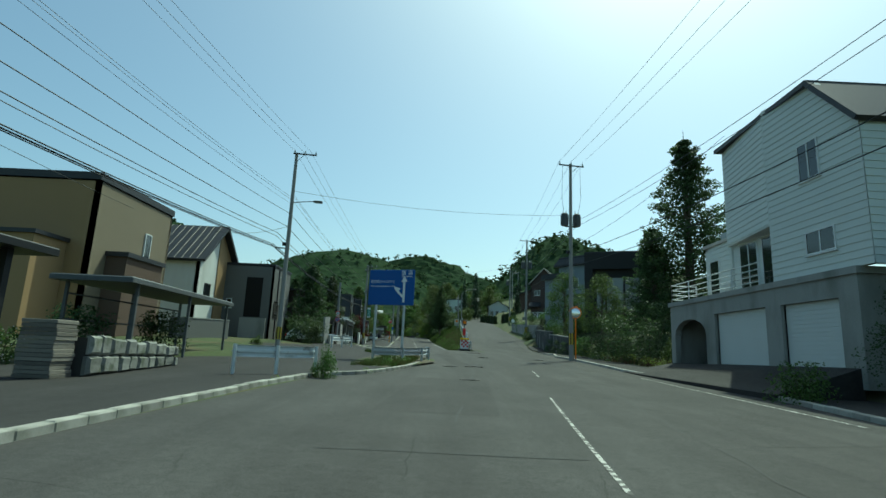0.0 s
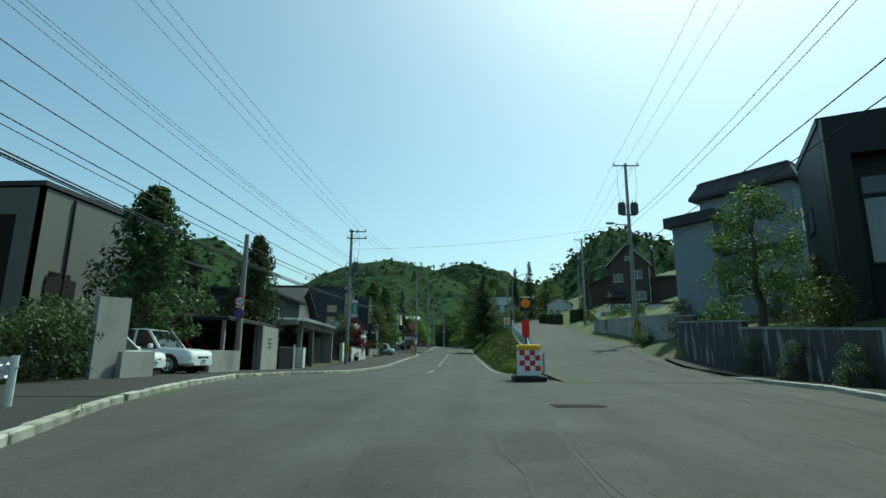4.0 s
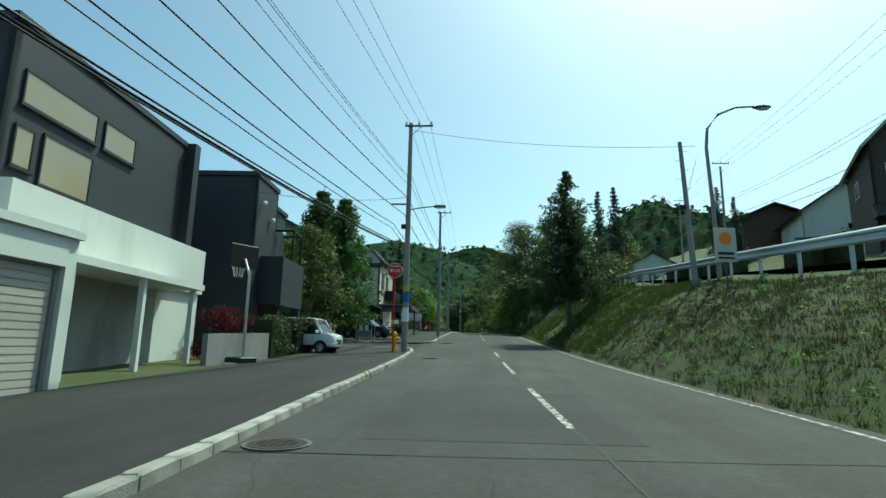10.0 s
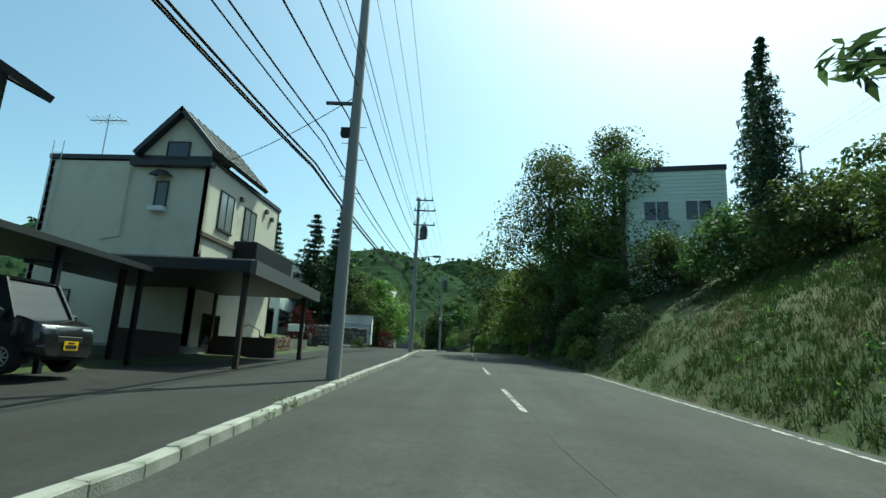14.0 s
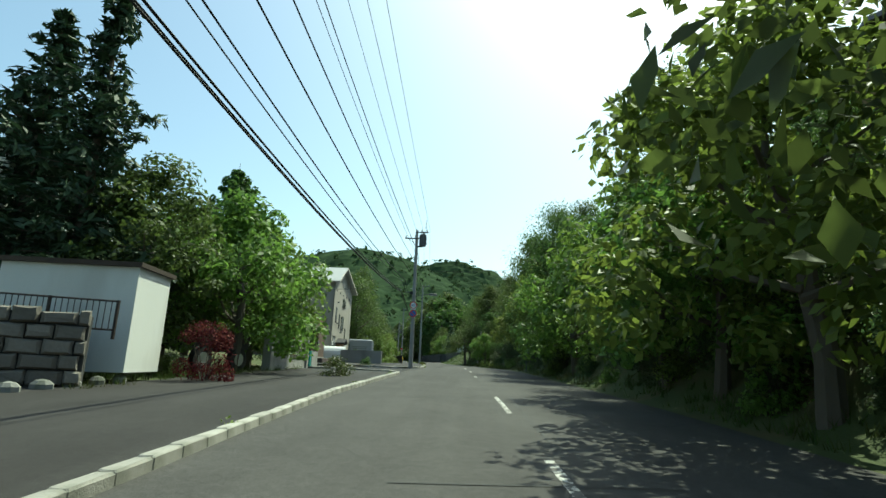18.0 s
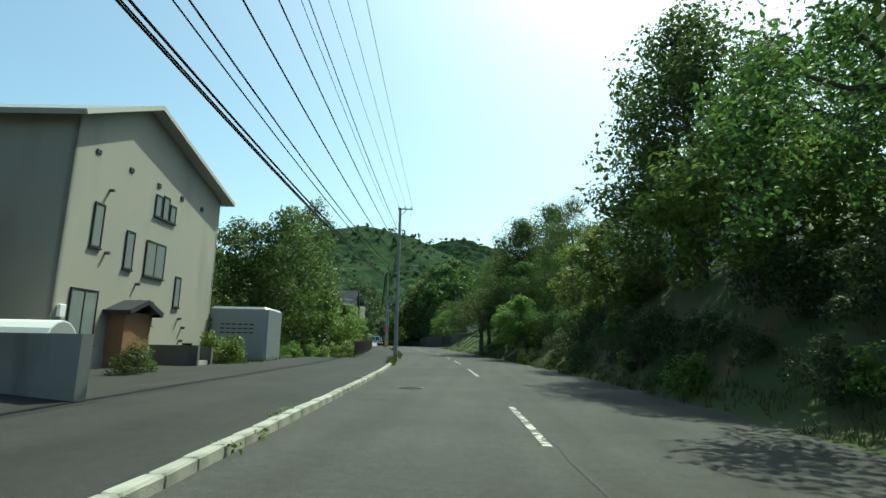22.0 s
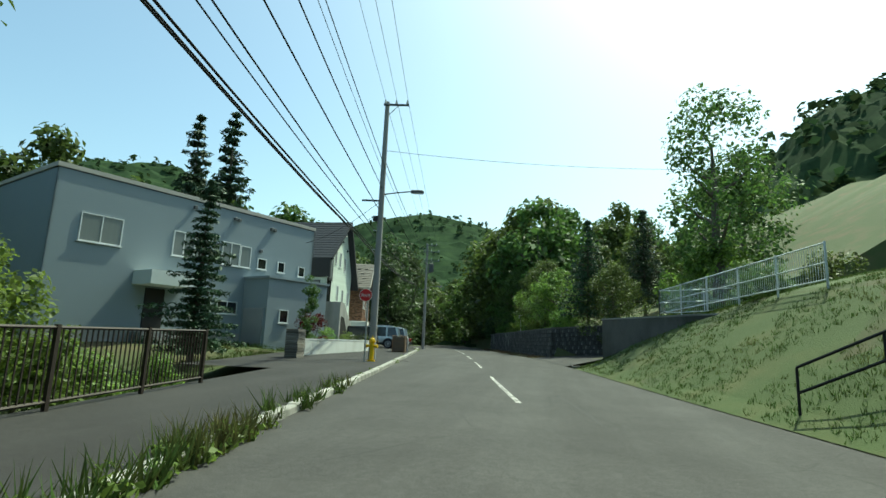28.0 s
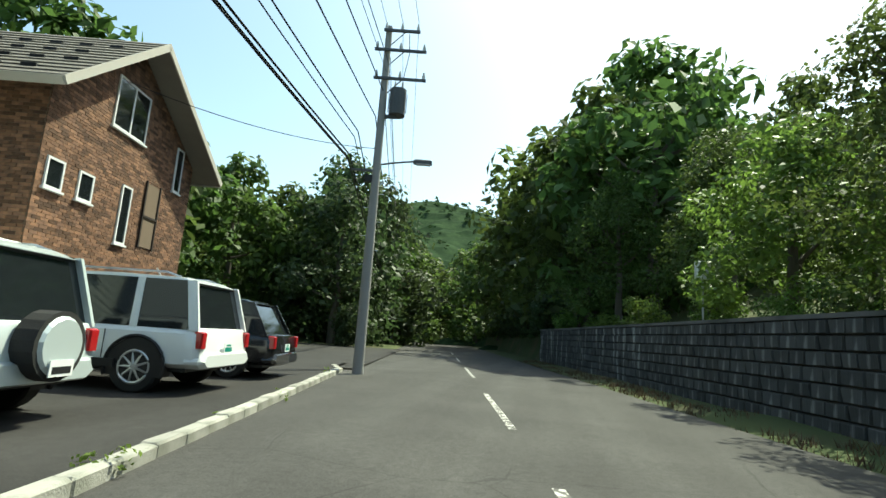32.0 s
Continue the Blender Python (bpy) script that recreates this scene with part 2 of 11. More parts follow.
M["steel_white"] = mat("guardrail_paint", (0.6, 0.63, 0.64), 0.45, 0.25, var=0.15, scale=2.5, col2=(0.3, 0.28, 0.25), mask=(0.6, 0.7), bump=0.05)
M["iron"] = mat("brown_iron", (0.035, 0.026, 0.022), 0.6, 0.3, var=0.3, scale=4)
M["black_metal"] = mat("black_metal", (0.02, 0.02, 0.022), 0.5, 0.5, var=0.15)
M["gray_box"] = mat("transformer_paint", (0.09, 0.095, 0.1), 0.6, 0.1, var=0.2, scale=5)
M["cable"] = mat("cable_sheath", (0.013, 0.013, 0.014), 0.6, var=0.05, bump=0)
M["wire"] = mat("thin_wire", (0.06, 0.062, 0.066), 0.5, var=0.05, bump=0)
M["porcelain"] = mat("porcelain", (0.5, 0.5, 0.48), 0.3, var=0.05, bump=0)
M["plate_yb"] = mat("striped_band_yellow", (0.5, 0.38, 0.05), 0.6, var=0.2)
M["black"] = mat("black_paint", (0.014, 0.014, 0.015), 0.55, var=0.1)
M["rubber"] = mat("tyre_rubber", (0.02, 0.02, 0.02), 0.85, var=0.2, scale=8)
M["alloy"] = mat("alloy_rim", (0.55, 0.56, 0.58), 0.35, 0.8, var=0.1, bump=0)
M["chrome"] = mat("chrome", (0.75, 0.76, 0.78), 0.15, 1.0, var=0.03, bump=0)
M["glass"] = mat("dark_window_glass", (0.012, 0.015, 0.017), 0.06, 0.0, var=0.1, bump=0, spec=0.8)
M["glass_tan"] = mat("window_with_blind", (0.3, 0.26, 0.17), 0.12, var=0.12, scale=0.6, bump=0, spec=0.7)
M["glass_pale"] = mat("curtained_window", (0.2, 0.22, 0.22), 0.1, var=0.25, scale=2.0, bump=0, spec=0.7, stretch=(3, 3, 0.2))
M["head"] = mat("lamp_lens", (0.5, 0.52, 0.54), 0.1, var=0.15, scale=12, bump=0, spec=0.8)
M["tail"] = mat("tail_lens", (0.35, 0.012, 0.015), 0.15, var=0.1, bump=0, spec=0.7)
M["white_frame"] = mat("white_window_frame", (0.66, 0.67, 0.67), 0.5, var=0.06, bump=0)
M["dark_frame"] = mat("dark_window_frame", (0.025, 0.023, 0.023), 0.45, var=0.1, bump=0)
M["concrete"] = mat("concrete", (0.3, 0.295, 0.28), 0.9, var=0.25, scale=0.9, col2=(0.19, 0.19, 0.175), mask=(0.48, 0.68), bump=0.3, bscale=30, stretch=(1, 1, 0.4))
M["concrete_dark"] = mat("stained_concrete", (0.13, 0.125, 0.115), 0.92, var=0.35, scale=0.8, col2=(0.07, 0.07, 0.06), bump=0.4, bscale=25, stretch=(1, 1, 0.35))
M["stone"] = mat("dark_field_stone", (0.16, 0.145, 0.125), 0.9, var=0.4, scale=3, obj=0.35, bump=0.7, bscale=14)
M["stone_gray"] = mat("grey_wall_stone", (0.2, 0.2, 0.185), 0.9, var=0.35, scale=3, obj=0.3, bump=0.6, bscale=16, col2=(0.1, 0.11, 0.08), mask=(0.5, 0.65))
M["stone_brown"] = mat("brown_wall_stone", (0.17, 0.11, 0.085), 0.9, var=0.4, scale=3, obj=0.35, bump=0.7, bscale=14)
M["ashlar"] = mat("soot_dark_block", (0.06, 0.06, 0.058), 0.9, var=0.45, scale=2.2, obj=0.3, bump=0.6, bscale=18, col2=(0.27, 0.27, 0.255), mask=(0.55, 0.66), stretch=(1.6, 1.6, 0.16))
M["ashlar_rest"] = mat("soot_dark_block_joined", (0.06, 0.06, 0.058), 0.9, var=0.45, scale=2.2, island=0.3, bump=0.6, bscale=18, col2=(0.27, 0.27, 0.255), mask=(0.55, 0.66), stretch=(1.6, 1.6, 0.16))
M["mortar"] = mat("dark_joint", (0.045, 0.044, 0.041), 0.95, var=0.3, scale=4)
M["white_wall"] = mat("white_render", (0.62, 0.63, 0.6), 0.85, var=0.14, scale=0.7, col2=(0.5, 0.5, 0.47), mask=(0.5, 0.7), bump=0.15, stretch=(1, 1, 0.35))
M["white_siding"] = mat("white_siding", (0.6, 0.625, 0.6), 0.6, var=0.1, scale=1.0, bump=0.05)
M["mint_siding"] = mat("mint_white_siding", (0.62, 0.68, 0.6), 0.55, var=0.1, scale=1.0, bump=0.05, island=0.04)
M["beige"] = mat("beige_render", (0.2, 0.165, 0.115), 0.85, var=0.14, scale=0.6, bump=0.25, bscale=60)
M["brown_wall"] = mat("brown_render", (0.105, 0.07, 0.052), 0.85, var=0.14, scale=0.7, bump=0.2)
M["tan_wall"] = mat("tan_wall", (0.3, 0.2, 0.1), 0.8, var=0.14, scale=1.2, bump=0.2)
M["gray_wall"] = mat("grey_siding", (0.135, 0.135, 0.13), 0.75, var=0.12, scale=0.8, bump=0.15)
M["warm_gray"] = mat("warm_grey_render", (0.31, 0.29, 0.25), 0.9, var=0.16, scale=0.5, col2=(0.24, 0.225, 0.195), mask=(0.52, 0.72), bump=0.3, bscale=50, stretch=(1, 1, 0.3))
M["blue_gray"] = mat("blue_grey_render", (0.235, 0.275, 0.3), 0.85, var=0.1, scale=0.5, bump=0.2, bscale=60)
M["slate_wall"] = mat("dark_slate_siding", (0.028, 0.034, 0.042), 0.6, var=0.14, scale=0.9, bump=0.1)
M["cream"] = mat("cream_render", (0.56, 0.53, 0.44), 0.85, var=0.12, scale=0.8, col2=(0.46, 0.43, 0.35), mask=(0.52, 0.7), bump=0.3, bscale=40)
M["plum_wall"] = mat("dark_brick_cladding", (0.07, 0.05, 0.045), 0.8, var=0.3, scale=5, bump=0.4, bscale=20)
M["brick"] = mat("brick_tile", (0.2, 0.105, 0.062), 0.85, var=0.3, scale=6, island=0.55, col2=(0.13, 0.072, 0.048), mask=(0.42, 0.6), bump=0.4, bscale=60)
M["brick_back"] = mat("brick_joint", (0.17, 0.125, 0.09), 0.95, var=0.2)
M["roof_dark"] = mat("dark_metal_roof", (0.035, 0.036, 0.04), 0.5, 0.2, var=0.15, scale=1.0, bump=0.1)
M["roof_gray"] = mat("pale_metal_roof", (0.34, 0.35, 0.35), 0.5, 0.3, var=0.14, scale=0.8)
M["roof_shingle"] = mat("brown_grey_shingle", (0.17, 0.155, 0.135), 0.9, var=0.3, scale=3, bump=0.5)
M["fascia"] = mat("dark_fascia", (0.03, 0.03, 0.035), 0.5, var=0.1)
M["fascia_pale"] = mat("pale_fascia", (0.42, 0.39, 0.35), 0.7, var=0.12)
M["wood_dark"] = mat("dark_timber", (0.045, 0.032, 0.024), 0.75, var=0.3, scale=3, stretch=(1, 1, 0.2))
M["wood"] = mat("door_timber", (0.2, 0.11, 0.055), 0.6, var=0.25, scale=4, stretch=(4, 4, 0.4))
M["shutter"] = mat("ribbed_shutter", (0.42, 0.4, 0.35), 0.6, var=0.12, scale=1.2)
M["shutter_white"] = mat("white_shutter", (0.6, 0.61, 0.6), 0.6, var=0.1, scale=1.2)
M["shed_metal"] = mat("grey_shed_panel", (0.3, 0.315, 0.33), 0.5, 0.3, var=0.16, scale=1.0)
# near-black that puts the shade of openings onto flat sheets
M["hole_shade"] = mat("painted_dim_inside", (0.012, 0.011, 0.01), 0.95, var=0.1)
M["sign_blue"] = mat("sign_blue", (0.006, 0.07, 0.3), 0.45, var=0.06, bump=0)
M["sign_white"] = mat("sign_white", (0.75, 0.76, 0.76), 0.45, var=0.05, bump=0)
M["sign_green"] = mat("sign_green", (0.01, 0.22, 0.16), 0.45, var=0.08, bump=0)
M["red"] = mat("sign_red", (0.5, 0.02, 0.025), 0.45, var=0.1, bump=0)
M["yellow"] = mat("hydrant_yellow", (0.68, 0.44, 0.01), 0.5, var=0.14, scale=5)
M["amber"] = mat("amber_lens", (0.75, 0.22, 0.01), 0.3, var=0.1, bump=0)
M["blue"] = mat("blue_paint", (0.03, 0.13, 0.4), 0.5, var=0.1, bump=0)
M["brown_net"] = mat("brown_plastic_net", (0.13, 0.095, 0.065), 0.8, var=0.35, scale=9, bump=0.9, bscale=120)
M["teal"] = mat("teal_plastic", (0.02, 0.2, 0.17), 0.6, var=0.15)
M["car_white"] = mat("white_car_paint", (0.68, 0.7, 0.7), 0.3, var=0.03, bump=0, spec=0.5, coat=0.6)
M["car_silver"] = mat("silver_blue_car_paint", (0.5, 0.56, 0.57), 0.35, 0.2, var=0.04, bump=0, coat=0.5)
M["car_red"] = mat("red_car_paint", (0.45, 0.012, 0.014), 0.3, var=0.05, bump=0, coat=0.7)
M["car_black"] = mat("black_car_paint", (0.012, 0.012, 0.014), 0.25, var=0.05, bump=0, coat=0.7)
M["car_navy"] = mat("dark_plum_car_paint", (0.022, 0.018, 0.03), 0.25, var=0.05, bump=0, coat=0.7)
M["far_leaf"] = mat("far_crowns", (0.032, 0.055, 0.025), 0.85, var=0.25, scale=0.05, island=0.22, col2=(0.042, 0.068, 0.028), leafy=0.3, bump=0, spec=0.02)

# ---- geometry helpers ----
class Geo:
    """Collects vertices and faces of one mesh."""

    def __init__(self):
        self.v, self.f = [], []

    def add(self, vs, fs):
        n = len(self.v)
        self.v += [tuple(p) for p in vs]
        self.f += [tuple(i + n for i in q) for q in fs]
        return self

    def box(self, x0, x1, y0, y1, z0, z1, m=None):
        vs = [Vector((x, y, z)) for z in (z0, z1) for x, y in ((x0, y0), (x1, y0), (x1, y1), (x0, y1))]
        if m is not None:
            vs = [m @ p for p in vs]
        return self.add(vs, [(3, 2, 1, 0), (4, 5, 6, 7), (0, 1, 5, 4), (1, 2, 6, 5), (2, 3, 7, 6), (3, 0, 4, 7)])

    def cbox(self, x0, x1, y0, y1, z0, z1, c=0.02, m=None):
        """A box with chamfered upright and top edges."""
        rings = []
        for z, k in ((z0, 0), (z1 - c, 0), (z1, c)):
            a0, a1, b0, b1 = x0 + k, x1 - k, y0 + k, y1 - k
            rings.append([(a0 + c, b0), (a1 - c, b0), (a1, b0 + c), (a1, b1 - c), (a1 - c, b1), (a0 + c, b1), (a0, b1 - c), (a0, b0 + c)])
            rings[-1] = [Vector((x, y, z)) for x, y in rings[-1]]
        vs = [m @ p if m is not None else p for r in rings for p in r]
        fs = [(k * 8 + i, k * 8 + (i + 1) % 8, k * 8 + 8 + (i + 1) % 8, k * 8 + 8 + i) for k in range(2) for i in range(8)]
        return self.add(vs, fs + [tuple(range(16, 24)), tuple(range(7, -1, -1))])

    def cyl(self, p, q, r0, r1=None, n=8):
        p, q = Vector(p), Vector(q)
        r1 = r0 if r1 is None else r1
        w = (q - p).normalized()
        a = w.orthogonal().normalized()
        b = w.cross(a)
        vs = [c + r * (math.cos(t) * a + math.sin(t) * b) for c, r in ((p, r0), (q, r1)) for t in (2 * math.pi * k / n for k in range(n))]
        fs = [(k, (k + 1) % n, n + (k + 1) % n, n + k) for k in range(n)]
        return self.add(vs, fs + [tuple(range(n - 1, -1, -1)), tuple(range(n, 2 * n))])

    def tube(self, pts, r, n=5):
        pts = [Vector(p) for p in pts]
        rs = r if isinstance(r, (list, tuple)) else [r] * len(pts)
        vs, fs = [], []
        for k, p in enumerate(pts):
            w = (pts[min(k + 1, len(pts) - 1)] - pts[max(k - 1, 0)]).normalized()
            up = Vector((0, 0, 1)) if abs(w.z) < 0.9 else Vector((1, 0, 0))
            a = w.cross(up).normalized()
            b = w.cross(a)
            vs += [p + rs[k] * (math.cos(t) * a + math.sin(t) * b) for t in (2 * math.pi * i / n for i in range(n))]
        for k in range(len(pts) - 1):
            fs += [(k * n + i, k * n + (i + 1) % n, k * n + n + (i + 1) % n, k * n + n + i) for i in range(n)]
        fs += [tuple(range(n - 1, -1, -1)), tuple(range(len(vs) - n, len(vs)))]
        return self.add(vs, fs)

    def prism(self, poly, z0, z1):
        n = len(poly)
        vs = [(x, y, z) for z in (z0, z1) for x, y in poly]
        fs = [(k, (k + 1) % n, n + (k + 1) % n, n + k) for k in range(n)]
        return self.add(vs, fs + [tuple(range(n - 1, -1, -1)), tuple(range(n, 2 * n))])

    def slab(self, poly, m, t):
        """A polygon in the plane (u, w) of the matrix m, given the thickness t along m's third axis."""
        n = len(poly)
        vs = [m @ Vector((u, w, k)) for k in (0, t) for u, w in poly]
        fs = [(k, (k + 1) % n, n + (k + 1) % n, n + k) for k in range(n)]
        return self.add(vs, fs + [tuple(range(n - 1, -1, -1)), tuple(range(n, 2 * n))])

    def ball(self, c, r, n=8, m=5):
        c = Vector(c)
        r = r if isinstance(r, (list, tuple)) else (r, r, r)
        vs, fs = [], []
        for j in range(m + 1):
            e = math.pi * (j / m - 0.5)
            for i in range(n):
                t = 2 * math.pi * i / n
                vs.append(c + Vector((r[0] * math.cos(e) * math.cos(t), r[1] * math.cos(e) * math.sin(t), r[2] * math.sin(e))))
        for j in range(m):
            fs += [(j * n + i, j * n + (i + 1) % n, j * n + n + (i + 1) % n, j * n + n + i) for i in range(n)]
        return self.add(vs, fs)

    def loft(self, rings):
        n = len(rings[0])
        vs = [p for r in rings for p in r]
        fs = [(k * n + i, k * n + (i + 1) % n, k * n + n + (i + 1) % n, k * n + n + i) for k in range(len(rings) - 1) for i in range(n)]
        return self.add(vs, fs + [tuple(range(n - 1, -1, -1)), tuple(range(len(vs) - n, len(vs)))])

    def mesh(self, name, smooth=False):
        me = bpy.data.meshes.new(name)
        me.from_pydata(self.v, [], self.f)
        if smooth:
            me.polygons.foreach_set("use_smooth", [True] * len(me.polygons))
            me.set_sharp_from_angle(angle=0.62)
        me.update()
        return me


def part(name, geo, material, parent=None, label="", smooth=False, kind=""):
    """One mesh object, under a thing or a part."""
    me = geo if isinstance(geo, bpy.types.Mesh) else geo.mesh(name, smooth)
    if not len(me.materials):
        me.materials.append(material)
    ob = new(name, me)
    if parent is not None:
        ob.parent = parent
    return tagged(ob, label, kind=kind)


def thing(name, label, category, x=0, y=0, z=0, rz=0, group="", kind=""):
    ob = new(name)
    ob.empty_display_size = 0.1
    ob.matrix_basis = pose(x, y, z, 0, 0, rz)
    return tagged(ob, label, category, group, kind)


def solo(name, geo, material, label, category="", kind="", group="", smooth=False):
    return tagged(part(name, geo, material, None, "", smooth), label, category, group, kind)


# ---- the line of the road ----
SY = np.array([p[1][1] for p in PATH])
SX = np.array([p[1][0] for p in PATH])
SZ = np.array([p[1][2] for p in PATH]) - EYE
GY = np.arange(-140.0, 520.0, 2.0)


def smooth_line(vals, n):
    k = np.ones(n) / n
    return np.convolve(np.pad(vals, n // 2, mode="edge"), k, "valid")[: len(vals)]


def extend(vals, slope0, slope1):
    a = np.interp(GY, SY, vals)
    a += np.where(GY < SY[0], slope0 * (GY - SY[0]), 0) + np.where(GY > SY[-1], slope1 * (GY - SY[-1]), 0)
    return a


GX = smooth_line(extend(SX, 0.06, -0.21), 9)
GZ = smooth_line(extend(SZ, 0.012, 0.0), 9)


def rx(y):
    return float(np.interp(y, GY, GX))


def rz_(y):
    return float(np.interp(y, GY, GZ))


def heading(y):
    """Degrees by which the road turns to the left from +y."""
    return math.degrees(math.atan2(-(rx(y + 3) - rx(y - 3)), 6))


def at(y, d, dz=0.0):
    """A place d metres to the right of the lane's line at y, dz over the road."""
    a = radians(heading(y))
    return Vector((rx(y) + d * math.cos(a), y + d * math.sin(a), rz_(y) + dz))

# ---- plants ----
def leaf_mesh(name, centres, radii, per, size, rng, flat=0.5, droop=0.0, aspect=0.55):
    """Many small folded leaves, gathered round the given clump centres."""
    centres, radii = np.asarray(centres, float), np.asarray(radii, float)
    k = np.repeat(np.arange(len(centres)), per)
    n = len(k)
    d = rng.normal(size=(n, 3))
    d /= np.linalg.norm(d, axis=1)[:, None]
    d[:, 2] *= 0.8
    r = radii[k] * rng.uniform(0.35, 1.0, n) ** 0.6
    c = centres[k] + d * r[:, None]
    nrm = d * 0.7 + rng.normal(size=(n, 3)) * 0.5 + np.array([0, 0, flat])
    nrm /= np.linalg.norm(nrm, axis=1)[:, None]
    t = np.cross(nrm, rng.normal(size=(n, 3)))
    t[:, 2] -= droop
    t /= np.linalg.norm(t, axis=1)[:, None]
    b = np.cross(nrm, t)
    s = size * rng.uniform(0.6, 1.35, n)[:, None]
    v = np.stack([c - t * s * 0.5, c + b * s * aspect * 0.5 + nrm * s * 0.08, c + t * s * 0.5, c - b * s * aspect * 0.5 + nrm * s * 0.08], 1).reshape(-1, 3)
    me = bpy.data.meshes.new(name)
    me.vertices.add(4 * n)
    me.vertices.foreach_set("co", v.ravel())
    me.loops.add(4 * n)
    me.loops.foreach_set("vertex_index", np.arange(4 * n))
    me.polygons.add(n)
    me.polygons.foreach_set("loop_start", np.arange(n) * 4)
    me.update(calc_edges=True)
    return me


def limbs(g, base, height, spread, rng, r0, n=7, lean=0.0):
    """A bent trunk and its limbs. Returns the limb ends."""
    top = Vector((lean, rng.uniform(-0.3, 0.3), height * 0.78))
    pts = [Vector((0, 0, -0.3))] + [top * k + Vector((rng.uniform(-0.12, 0.12), rng.uniform(-0.12, 0.12), 0)) for k in (0.2, 0.4, 0.6, 0.8, 1.0)]
    g.tube(pts, [r0 * 1.25, r0, r0 * 0.85, r0 * 0.66, r0 * 0.45, r0 * 0.2], 8)
    ends = []
    for k in range(n):
        f = rng.uniform(0.32, 0.9)
        p = top * f
        a = 2.4 * k + rng.uniform(-0.4, 0.4)
        length = spread * rng.uniform(0.6, 1.0) * (1.15 - 0.5 * f)
        q = p + Vector((math.cos(a) * length, math.sin(a) * length, length * rng.uniform(0.35, 0.8)))
        mid = p.lerp(q, 0.5) + Vector((0, 0, -0.12 * length))
        g.tube([p, mid, q], [r0 * 0.42, r0 * 0.28, r0 * 0.1], 5)
        ends.append(q)
    return ends


def broadleaf(name, label, height, spread, seed, leaf="leaf", clumps=70, per=110, size=0.24, low=0.25, bark="bark", lean=0.0, gap=0.0):
    """A tree with a bent trunk, limbs and an uneven crown of leaves."""
    rng = np.random.default_rng(seed)
    t = thing(name, label, "tree")
    g = Geo()
    ends = limbs(g, None, height, spread * 0.8, rng, 0.018 * height + 0.05, 8, lean)
    part("trunk", g, M[bark], t, smooth=True)
    cs, rs = [], []
    lobes = rng.uniform(0.72, 1.15, 9)
    for k in range(clumps):
        a = rng.uniform(0, 2 * math.pi)
        u = rng.uniform(0, 1) ** 0.55
        z = low + (1 - low) * rng.uniform(0.03, 1.0)
        f = (z - low) / (1 - low)
        prof = math.sin(math.pi * min(1, 0.16 + 0.84 * f) ** 0.8) ** 0.6 * lobes[int(a / 6.2832 * 9) % 9]
        if gap and rng.uniform() < gap:
            continue
        cs.append((math.cos(a) * u * prof * spread + lean * f, math.sin(a) * u * prof * spread, z * height))
        rs.append(rng.uniform(0.09, 0.17) * (spread + height * 0.35))
    for e in ends:
        cs.append(tuple(e))
        rs.append(0.13 * (spread + height * 0.3))
    part("crown", leaf_mesh("crown", cs, rs, per, size, rng), M[leaf], t)
    return t


def conical(name, label, height, spread, seed, leaf="leaf", tiers=13, per=60, size=0.24, low=0.14, bark="bark"):
    """A spire-shaped tree whose leafy branches sweep upwards."""
    rng = np.random.default_rng(seed)
    t = thing(name, label, "tree")
    g = Geo()
    g.tube([(0, 0, -0.3), (0, 0, height * 0.5), (0.05, 0, height * 0.97)], [0.02 * height + 0.05, 0.013 * height, 0.01], 8)
    cs, rs = [], []
    for k in range(tiers):
        f = k / (tiers - 1)
        z = height * (low + (0.9 - low) * f)
        reach = spread * (1 - f) ** 0.75 * (0.55 + 0.45 * min(1, 4 * f + 0.4)) + 0.25
        for j in range(7):
            a = 2.4 * j + k * 0.9 + rng.uniform(-0.3, 0.3)
            ln = reach * rng.uniform(0.65, 1.1)
            q = Vector((math.cos(a) * ln, math.sin(a) * ln, z + ln * 0.35))
            g.tube([(0, 0, z), q], [0.035, 0.012], 4)
            for s in (0.35, 0.6, 0.82, 1.0):
                cs.append((q.x * s, q.y * s, z + (q.z - z) * s))
                rs.append(0.3 + 0.24 * ln * (1.15 - s))
    part("trunk", g, M[bark], t, smooth=True)
    part("crown", leaf_mesh("crown", cs, rs, max(6, per // 4), size, rng, 0.3, -0.3), M[leaf], t)
    return t


